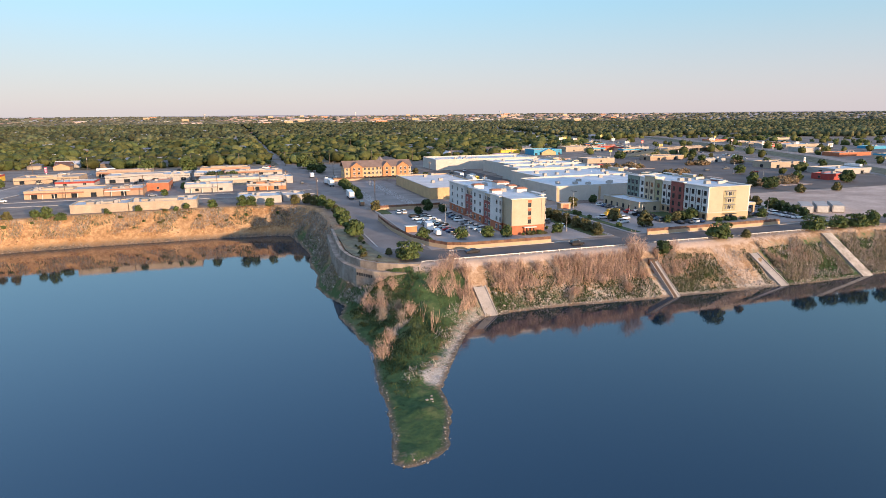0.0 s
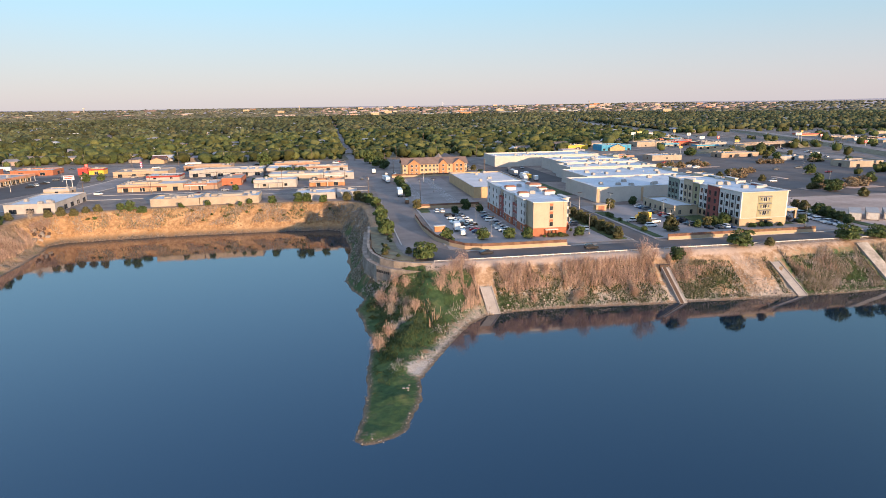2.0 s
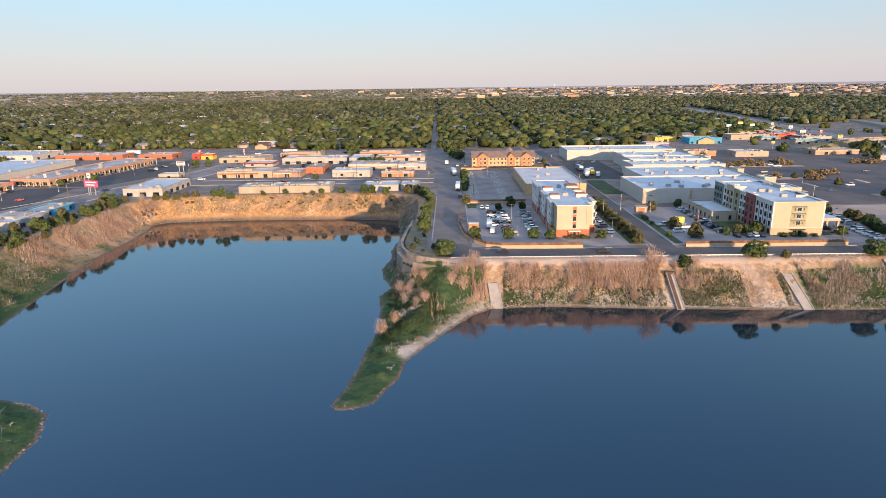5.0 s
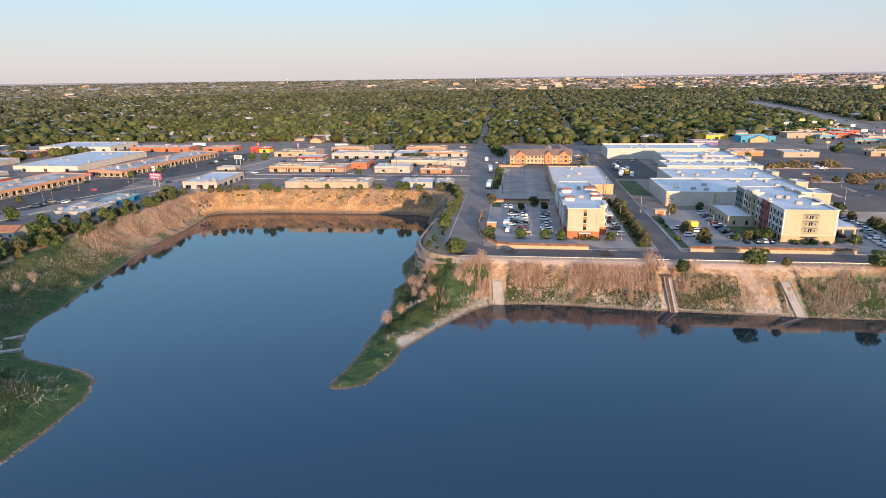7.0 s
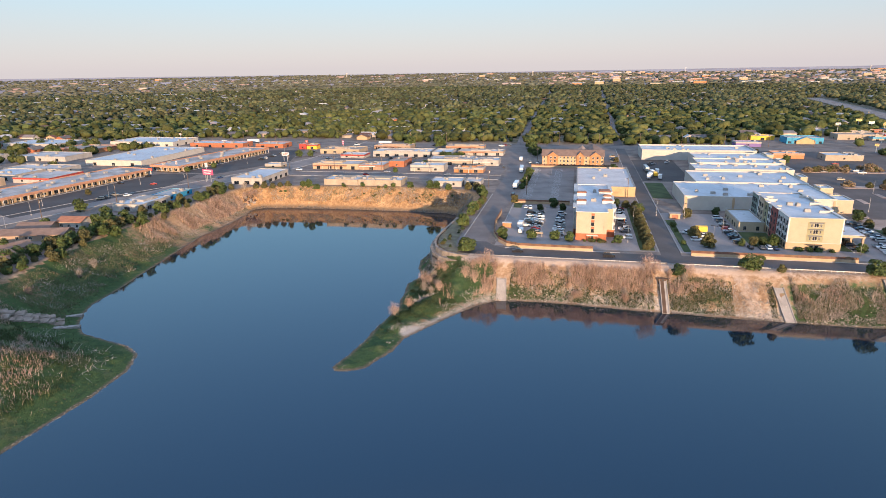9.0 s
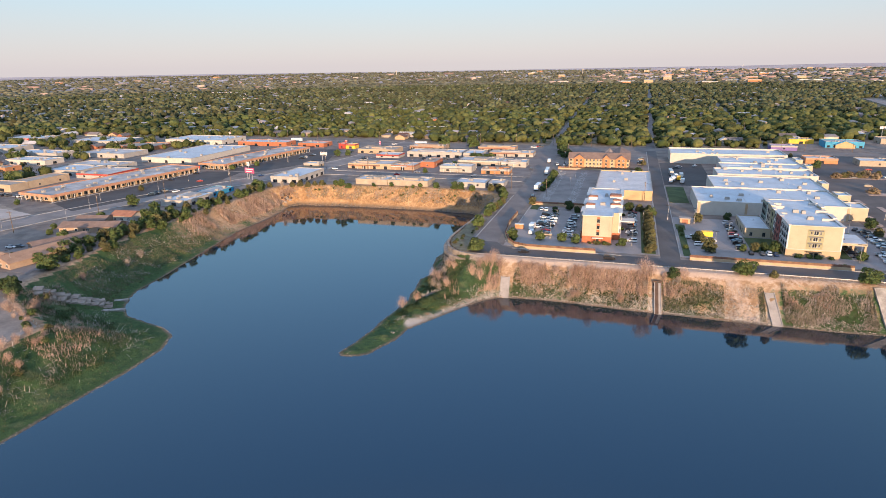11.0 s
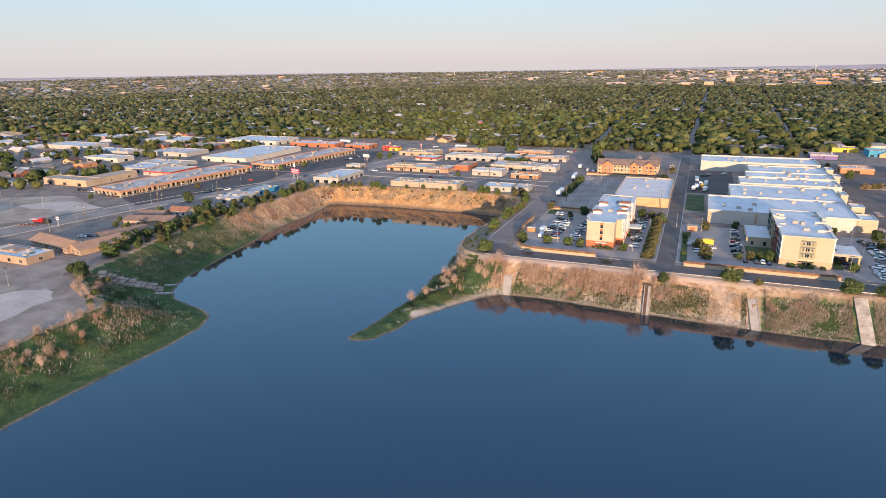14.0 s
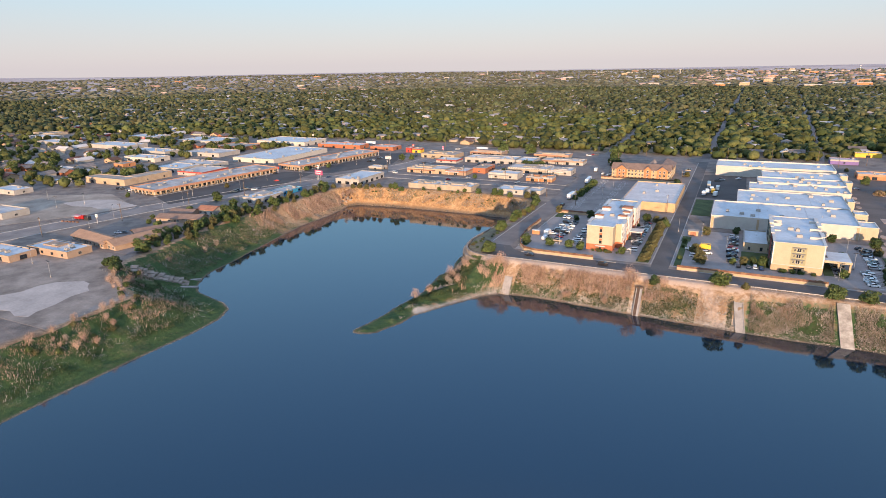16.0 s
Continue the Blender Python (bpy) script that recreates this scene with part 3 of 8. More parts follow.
town = np.where((GY < 182) & (GX > 40), 0, town)
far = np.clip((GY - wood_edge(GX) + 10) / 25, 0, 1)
# plain fades in the painted haze tone beyond 2 km
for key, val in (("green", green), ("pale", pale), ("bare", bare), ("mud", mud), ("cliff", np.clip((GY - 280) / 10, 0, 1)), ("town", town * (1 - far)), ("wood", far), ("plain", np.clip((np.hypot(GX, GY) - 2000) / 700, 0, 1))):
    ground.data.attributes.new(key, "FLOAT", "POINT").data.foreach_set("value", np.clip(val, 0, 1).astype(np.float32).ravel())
for p_ in ground.data.polygons:
    p_.use_smooth = True
lake = new("water", mesh_of("water", box(bmesh.new(), -136, -440, -0.9, 655, 312, 0), M["water"]))
tagged(lake, "still dark blue lake water", "water", kind="structure")


def level(x, y):
    return float(ground_height(np.array([float(x)]), np.array([float(y)]))[0][0])


# ---- roads, lots and kerbs ----
R0 = G + 0.03
slab("road", ribbon([(50, 186), (46.5, 193), (46, 208), (46.5, 240), (48, 300), (48, 360), (44, 440), (38, 560), (34, 640)], 6.6), G - 0.3, R0, M["asphalt"], "grey two-lane asphalt road along the bank", "road")
slab("road", [(40.5, 178.5), (44, 174.6), (50, 173), (420, 173), (420, 184), (62, 184), (57, 187), (53, 193), (44, 193)], G - 0.3, R0 + 0.004, M["asphalt_mid"], "dark asphalt road above the lake bank", "road")
slab("road", rect(126.3, 184, 134.3, 600), G - 0.3, R0 + 0.002, M["asphalt_mid"], "straight asphalt street between the lots", "road")
slab("road", rect(-175, 350, 39, 367), G - 0.3, R0 + 0.006, M["asphalt"], "asphalt shopping street", "road")
slab("road", ribbon([(-243, 20), (-224, 125), (-212, 180), (-192, 243), (-166, 300), (-142, 365), (-128, 430), (-118, 560)], 10.5), G - 0.3, R0 + 0.01, M["asphalt_old"], "wide worn asphalt avenue past the shops", "road")
slab("road", rect(-700, 528, 420, 546), G - 0.3, R0 + 0.014, M["asphalt"], "asphalt cross street at the edge of the woods", "road")
for line, half in (([(33, 640), (22, 1240), (0, 2400)], 3.6), ([(131, 600), (150, 1669), (161, 2456)], 3.6), ([(228, 546), (236, 643), (296, 2002)], 3.4)):
    bm = bmesh.new()
    for (a, b) in zip(line, line[1:]):
        n = 14
        for i in range(n):
            pa, pb = Vector(a).lerp(Vector(b), i / n), Vector(a).lerp(Vector(b), (i + 1) / n)
            d = (pb - pa).normalized()
            side = Vector((-d.y, d.x)) * half
            za, zb = level(*pa) + 0.15, level(*pb) + 0.15
            bm.faces.new([bm.verts.new((*q, z)) for q, z in ((pa - side, za), (pb - side, zb), (pb + side, zb), (pa + side, za))])
    tagged(new("road", mesh_of("road", bm, M["asphalt"])), "long straight residential street through the woods", "road", kind="structure")
LOTS = [("concrete_lot", rect(57, 188, 125.5, 271), "pale paved hotel car park"), ("asphalt_old", rect(57.5, 281, 89.5, 406), "empty dark asphalt lot"),
        ("concrete_lot", rect(135, 188, 226, 262), "pale paved hotel car park"), ("asphalt_new", rect(135, 357, 167, 456), "dark asphalt delivery yard"),
        ("asphalt_field", rect(226, 264, 420, 520), "large dark asphalt parking field"), ("pinkdirt", rect(228, 186, 420, 262), "bare pink earth lot"),
        ("asphalt_new", [(-241, 214), (-209, 198), (-180, 285), (-190, 345), (-221, 342)], "dark asphalt shop forecourt"),
        ("asphalt_new", [(-222, 350), (-176, 348), (-150, 420), (-172, 490), (-208, 480)], "dark asphalt shop forecourt"),
        ("tan_gravel", [(-345, 178), (-282, 208), (-228, 184), (-236, 150), (-262, 110), (-345, 120)], "grey gravel vacant lot"),
        ("caliche", [(-289, 172), (-284, 180), (-274, 190), (-262, 194), (-250, 192), (-238, 189), (-226, 186), (-233, 176), (-243, 168), (-256, 171), (-270, 167)], "bare white caliche patch"),
        ("greydirt", [(-200, 20), (-72, 20), (-71.5, 36), (-72.4, 47), (-74, 58), (-81, 61), (-90, 66.5), (-99, 69), (-108, 75), (-121, 78), (-127, 90), (-136, 98), (-184, 100)], "grey gravel vacant lot by the lake"),
        ("asphalt", rect(-190, 100, -128, 140), "dark asphalt motel yard"), ("asphalt", rect(-120, 369, 38, 526), "asphalt yards between the shops"),
        ("asphalt_old", rect(-318, 285, -290, 345), "asphalt back lot"), ("asphalt", rect(62, 400, 126, 410), "asphalt strip before the brick inn"),
        ("asphalt", rect(112, 410, 126, 520), "asphalt side lot of the brick inn")]
for i, (key, pts, label) in enumerate(LOTS):
    slab("pavement", pts, G - 0.3, R0 + 0.016 + 0.002 * i, M[key], label)
slab("pavement", [(-132, 26), (-127, 35), (-123, 42), (-123.5, 50), (-121, 56), (-116, 59), (-110, 62.5), (-104.5, 61.5), (-101, 58), (-95.5, 55), (-96.5, 47), (-93.5, 38), (-93, 30), (-90.5, 25), (-97, 23.5), (-104, 26), (-112, 24)], G - 0.3, R0 + 0.07, M["caliche"], "bare white caliche patch on gravel")
LAWN = [rect(135.5, 300, 146.5, 350), rect(165, 203, 177, 227), rect(199, 201, 203, 222), rect(57.5, 196, 61, 206), rect(57.5, 264, 62, 280), rect(136, 190, 139, 236), rect(227, 190, 231, 240),
        rect(118.5, 190, 124.5, 272), rect(135.5, 236, 140, 246)]
for pts in LAWN:
    slab("lawn", pts, G - 0.2, G + 0.18, M["lawn"], "narrow planted strip inside kerbs", "lawn")
KERBS = [rect(56.4, 195, 56.9, 281), rect(125.6, 188, 126.1, 520), rect(134.5, 188, 134.9, 352), rect(62, 184.2, 110, 184.8), rect(139, 184.2, 226, 184.8), rect(41, 198, 41.5, 300)]
slab("kerb", rect(50, 172.3, 420, 172.7), G - 0.2, G + 0.12, M["old_concrete"], "worn low kerb above the lake bank", "kerb")
for pts in KERBS:
    slab("kerb", pts, G - 0.2, G + 0.17, M["kerb"], "raised concrete kerb", "kerb")


def stall_lines(x, y0, y1, step, length):
    bm = bmesh.new()
    y = y0
    while y <= y1:
        box(bm, x, y, R0 + 0.02, x + length, y + 0.14, R0 + 0.062)
        y += step
    tagged(new("road_marking", mesh_of("road_marking", bm, M["paint"])), "white painted parking stall lines", "road marking", kind="structure")


for x, y0, y1 in ((81.5, 205, 256), (70, 205, 256), (111.5, 205, 268), (158.5, 204, 258), (218, 190, 254), (203, 200, 222), (60, 290, 400), (76, 290, 400)):
    stall_lines(x, y0, y1, 2.75, 5.2)

for x0, y0, x1, y1 in ((277, 283, 327, 291), (253, 346, 286, 354), (248, 406, 306, 412), (240, 318, 243, 330), (246, 300, 249, 312), (262, 318, 265, 330), (300, 330, 303, 342)):
    slab("median", rect(x0, y0, x1, y1), G - 0.2, G + 0.2, M["pinkdirt"], "bare earth parking median inside kerbs", "median")
for i in range(11):
    x, y = 233.5 + 1.2 * math.sin(i), 268 + 15.5 * i
    slab("median", [(x + 1.7 * math.cos(k * 0.785), y + 4.2 * math.sin(k * 0.785)) for k in range(8)], G - 0.2, G + 0.22, M["pinkdirt"], "small oval earth planter inside a kerb", "median")
AVENUE = [(-243, 20), (-224, 125), (-212, 180), (-192, 243), (-166, 300), (-142, 365), (-128, 430), (-118, 560)]


def beside(line, off):
    """The same line moved sideways."""
    out = []
    for i, p in enumerate(line):
        d = (Vector(line[min(i + 1, len(line) - 1)]) - Vector(line[max(i - 1, 0)])).normalized()
        out.append((p[0] + d.y * off, p[1] - d.x * off))
    return out


for off in (-11.0, 11.0):
    slab("kerb", ribbon(beside(AVENUE, off), 0.45), G - 0.2, G + 0.2, M["kerb"], "pale kerb and footway of the avenue", "kerb")
for y in (349.4, 367.6):
    slab("kerb", rect(-118, y - 0.4, 38, y + 0.4), G - 0.2, G + 0.18, M["kerb"], "pale kerb of the shopping street", "kerb")

# ---- windows, doors and roof units shared by the buildings ----
SIDES = {"s": 0, "w": -90, "e": 90, "n": 180}
WINDOW_MESHES = {}


def window_meshes(w, h, trim):
    if (w, h, trim) not in WINDOW_MESHES:
        bm = bmesh.new()
        for a in ((-w / 2 - 0.1, 0, -w / 2, h), (w / 2, 0, w / 2 + 0.1, h), (-w / 2 - 0.1, h, w / 2 + 0.1, h + 0.12), (-w / 2 - 0.15, -0.12, w / 2 + 0.15, 0), (-0.04, 0, 0.04, h)):
            box(bm, a[0], -0.09, a[1], a[2], 0.05, a[3])
        frame_me = mesh_of("window_frame", bm, M[trim])
        WINDOW_MESHES[(w, h, trim)] = (frame_me, mesh_of("pane", box(bmesh.new(), -w / 2, -0.03, 0, w / 2, 0.04, h), M["glass"]))
    return WINDOW_MESHES[(w, h, trim)]


def window(parent, x, y, z, side, w=1.3, h=1.5, trim="trim"):
    f, g = window_meshes(w, h, trim)
    ob = piece("window", f, parent, x, y, z, SIDES[side])
    piece("pane", g, ob, 0, 0, 0)
    return ob


UNIT = None


def roof_unit(parent, x, y, z, turn=0.0):
    """A packaged air conditioner: casing with a grille and a fan ring."""
    global UNIT
    if UNIT is None:
        bm = bmesh.new()
        box(bm, -1.3, -0.9, 0, 1.3, 0.9, 0.25)
        box(bm, -1.2, -0.8, 0.25, 1.2, 0.8, 1.25)
        tube(bm, (0.5, 0, 1.25), (0.5, 0, 1.4), 0.5, 0.5, 10)
        box(bm, -1.1, -0.6, 1.25, -0.3, 0.6, 1.33)
        UNIT = mesh_of("roof_unit", bm, M["unit"])
    return piece("roof_unit", UNIT, parent, x, y, z, turn)


def flat_block(name, x0, y0, x1, y1, h, wall, roof, label, category="shop", parapet=0.6, sides="", win=(2.2, 1.9, 0.8), every=4.5, units=0, band=None, group="", canopy=None):
    """A flat-roofed building: walls, roof deck, coping, windows on the named sides, roof units, an optional band and canopy."""
    root = thing(name, x0, y0, G, label, category, group)
    w, d = x1 - x0, y1 - y0
    bm = bmesh.new()
    t = 0.3
    for a in ((0, 0, w, t), (0, d - t, w, d), (0, t, t, d - t), (w - t, t, w, d - t)):
        box(bm, a[0], a[1], -0.2, a[2], a[3], h + parapet)
    part("wall", bm, M[wall], root)
    part("roof", box(bmesh.new(), t, t, h - 0.3, w - t, d - t, h), M[roof], root)
    bm = bmesh.new()
    c = 0.12
    for a in ((-c, -c, w + c, t + c), (-c, d - t - c, w + c, d + c), (-c, t + c, t + c, d - t - c), (w - t - c, t + c, w + c, d - t - c)):
        box(bm, a[0], a[1], h + parapet, a[2], a[3], h + parapet + 0.14)
    part("coping", bm, M["trim"] if h > 5.2 and roof == "roof_white" else M["unit"], root)
    if band:
        bm = bmesh.new()
        for a in ((-0.1, -0.1, w + 0.1, 0), (-0.1, d, w + 0.1, d + 0.1), (-0.1, 0, 0, d), (w, 0, w + 0.1, d)):
            box(bm, a[0], a[1], h - 0.9, a[2], a[3], h + parapet - 0.05)
        part("fascia", bm, M[band], root)
    for s in (sides if -450 < x0 < 420 else ""):
        run = w if s in "sn" else d
        n = max(1, int(run / every))
        for i in range(n):
            u = (i + 0.5) * run / n
            x, y = {"s": (u, 0), "n": (u, d), "w": (0, u), "e": (w, u)}[s]
            window(root, x, y, win[2], s, win[0], win[1], "dark" if (i + int(x0)) % 3 else "unit")
    rng = random.Random(int(x0 * 7 + y0))
    for i in range(units):
        roof_unit(root, rng.uniform(2.5, w - 2.5), rng.uniform(2.5, d - 2.5), h, rng.choice((0, 90)))
    if w > 26 and d > 18 and roof == "roof_white":
        for f in ((0.34, 0.68) if w > d else (0.5,)):
            part("seam", box(bmesh.new(), w * f - 0.12, t, h - 0.02, w * f + 0.12, d - t, h + 0.05), M["metal"], root, "grey roof seam")
        part("seam", box(bmesh.new(), t, d * 0.55, h - 0.02, w * 0.33, d * 0.55 + 0.2, h + 0.045), M["metal"], root, "grey roof seam")
    if w > 5 and d > 5 and -280 < x0 < 240 and y0 < 470:
        for i in range(2 + units // 3):
            px, py = rng.uniform(1.5, w - 1.5), rng.uniform(1.5, d - 1.5)
            part("vent_pipe", tube(bmesh.new(), (px, py, h - 0.02), (px, py, h + rng.uniform(0.4, 0.9)), 0.14, 0.14, 6), M["metal"], root)
    if canopy:
        cx0, cy0, cx1, cy1, ch, cm = canopy
        part("canopy", box(bmesh.new(), cx0, cy0, ch, cx1, cy1, ch + 0.5), M[cm], root)
        long_x = cx1 - cx0 > cy1 - cy0
        n = max(2, int(max(cx1 - cx0, cy1 - cy0) / 5.5))
        for i in range(n):
            f = (i + 0.5) / n
            px, py = (cx0 + f * (cx1 - cx0), cy0 + 0.3 if cy0 < 0 else cy1 - 0.3) if long_x else ((cx0 + 0.3 if cx0 < 0 else cx1 - 0.3), cy0 + f * (cy1 - cy0))
            part("post", box(bmesh.new(), px - 0.15, py - 0.15, -0.1, px + 0.15, py + 0.15, ch), M["trim"], root)
    return root


# ---- the four-storey hotel with a brick base ----
def hotel_with_brick_base():
    root = thing("hotel", 90.5, 201.4, G, "four-storey cream stucco hotel with red brick ground floor and white roof", "hotel")
    W, D, H = 18.3, 66.8, 12.0
    bays = [(8.0, 17.5), (25, 37), (46.5, 66.8)]
    def block(name, key, label, *b):
        return part(name, box(bmesh.new(), *b), M[key], root, label)
    block("ground_floor_wall", "brick", "red brick ground floor", 1.0, 8.1, -0.2, W - 1.0, D - 0.3, 3.3)
    block("wall", "buff", "buff stucco wall", 1.0, 8.1, 3.3, W - 1.0, D - 0.3, H + 0.5)
    for a, b in bays:
        for x0, x1 in ((0, 1.0), (W - 1.0, W)):
            block("bay_base", "brick", "red brick base of the bay", x0, a, -0.2, x1, b, 3.3)
            block("bay", "bay_white", "off-white stucco bay", x0, a, 3.3, x1, b, H + 1.0)
    for x0, x1 in ((0.06, 1.0), (W - 1.0, W - 0.06)):
        inner = (x0 + 0.4, x1) if x0 < 1 else (x0, x1 - 0.4)
        block("recess", "maroon", "maroon brick recess", inner[0], 17.5, -0.2, inner[1], 25, 9.6)
        block("recess", "maroon", "maroon brick recess", inner[0], 37, -0.2, inner[1], 46.5, 9.6)
    # south end: a tan block stands forward between the pale corners
    block("end_block", "buff", "buff stucco end block", 2.6, 0.0, 3.3, 13.1, 8.1, H + 1.0)
    for x0, x1 in ((1.2, 2.6), (13.1, 14.5)):
        block("end_pier", "cream", "cream stucco corner pier", x0, -0.12, 3.3, x1, 8.1, H + 1.0)
    block("end_base", "brick", "red brick base", 1.18, -0.02, -0.2, 14.52, 8.1, 3.3)
    for x0, x1 in ((1.0, 1.2), (14.5, W - 1.0)):
        block("corner", "cream", "cream stucco corner", x0, 8.0, 3.3, x1, 8.1, H + 1.0)
        block("corner_base", "brick", "red brick corner base", x0, 8.0, -0.2, x1, 8.1, 3.3)
    block("end_roof", "roof_white", "white roof of the end block", 1.2, 0.3, H + 1.0, 14.5, 8.1, H + 1.06)
    part("roof", box(bmesh.new(), 1.0, 8.1, H + 0.5, W - 1.0, D - 0.3, H + 0.62), M["roof_white"], root, "white membrane roof")
    for a, b in bays:
        for x0, x1 in ((-0.45, 1.4), (W - 1.4, W + 0.45)):
            block("cornice", "trim", "white overhanging cornice", x0, a - 0.35, H + 1.0, x1, b + 0.35, H + 1.35)
    part("cornice", box(bmesh.new(), 0.8, -0.4, H + 1.06, 14.9, 0.4, H + 1.35), M["trim"], root)
    for x0, x1 in ((0.8, 1.5), (14.2, 14.9)):
        part("cornice", box(bmesh.new(), x0, 0.4, H + 1.06, x1, 7.6, H + 1.35), M["trim"], root)
    part("cornice", box(bmesh.new(), 1.4, D - 0.7, H + 1.0, W - 1.4, D + 0.45, H + 1.35), M["trim"], root)
    # raised parapet boxes with red caps
    for x, y, w, d, r in ((1.2, 18.5, 4.2, 3.0, 0.9), (1.2, 38, 4.4, 3.2, 0.9), (W - 5.4, 21, 4.4, 3.2, 0.8), (W - 6.4, 38.5, 5.4, 6.0, 1.4), (W - 4.6, 31, 3.6, 3, 0.8)):
        box_ = part("parapet_tower", box(bmesh.new(), x, y, H + 0.62, x + w, y + d, H + 1.2 + r), M["bay_white"], root, "raised stucco parapet box")
        bm = bmesh.new()
        lo = [bm.verts.new(p) for p in ((x - 0.3, y - 0.3, H + 1.2 + r), (x + w + 0.3, y - 0.3, H + 1.2 + r), (x + w + 0.3, y + d + 0.3, H + 1.2 + r), (x - 0.3, y + d + 0.3, H + 1.2 + r))]
        hi = [bm.verts.new(p) for p in ((x + 0.5, y + 0.5, H + 1.75 + r), (x + w - 0.5, y + 0.5, H + 1.75 + r), (x + w - 0.5, y + d - 0.5, H + 1.75 + r), (x + 0.5, y + d - 0.5, H + 1.75 + r))]
        bm.faces.new(hi)
        bm.faces.new(lo[::-1])
        for i in range(4):
            bm.faces.new((lo[i], lo[(i + 1) % 4], hi[(i + 1) % 4], hi[i]))
        part("roof_cap", bm, M["terracotta"], box_, "red tile cap")
    for i, (x, y) in enumerate(((9, 26), (10, 48))):
        roof_unit(root, x, y, H + 0.62, 90 * (i % 2))
    # rooms: windows along both flanks and the end wall
    for fl in range(4):
        z = 0.9 + fl * 3.05
        for y in (7.4, 11, 18.1, 28, 34, 49.5, 55.5, 62.5):
            window(root, 0, y, z, "w", 1.5, 1.6)
            window(root, W, y, z, "e", 1.5, 1.6)
        for y in (20, 23, 39.5, 44):
            window(root, 0.46, y, z, "w", 1.3, 1.5)
            window(root, W - 0.46, y, z, "e", 1.3, 1.5)
        if fl:
            window(root, 8.35, 0.0, z, "s", 1.1, 1.35, "dark")
            part("panel", box(bmesh.new(), 7.65, -0.06, z + 1.55, 9.05, 0.02, z + 2.5), M["brick"], root, "red brick spandrel panel")
    part("entrance_canopy", box(bmesh.new(), 5.9, -1.2, 2.5, 10.9, -0.02, 2.85), M["trim"], root)
    for x in (6.3, 7.6, 9.1, 10.5):
        part("column", box(bmesh.new(), x - 0.15, -1.1, -0.1, x + 0.15, -0.8, 2.5), M["brick"], root)
    part("door", box(bmesh.new(), 7.7, -0.08, 0, 9.0, 0.0, 2.2), M["dark"], root, "dark double door")
    part("side_canopy", box(bmesh.new(), W, 31, 3.1, W + 6.5, 38.5, 3.7), M["trim"], root, "white porch roof over the side entrance")
    for x, y in ((W + 6, 31.5), (W + 6, 38)):
        part("column", box(bmesh.new(), x - 0.25, y - 0.25, -0.1, x + 0.25, y + 0.25, 3.1), M["brick"], root)


hotel_with_brick_base()


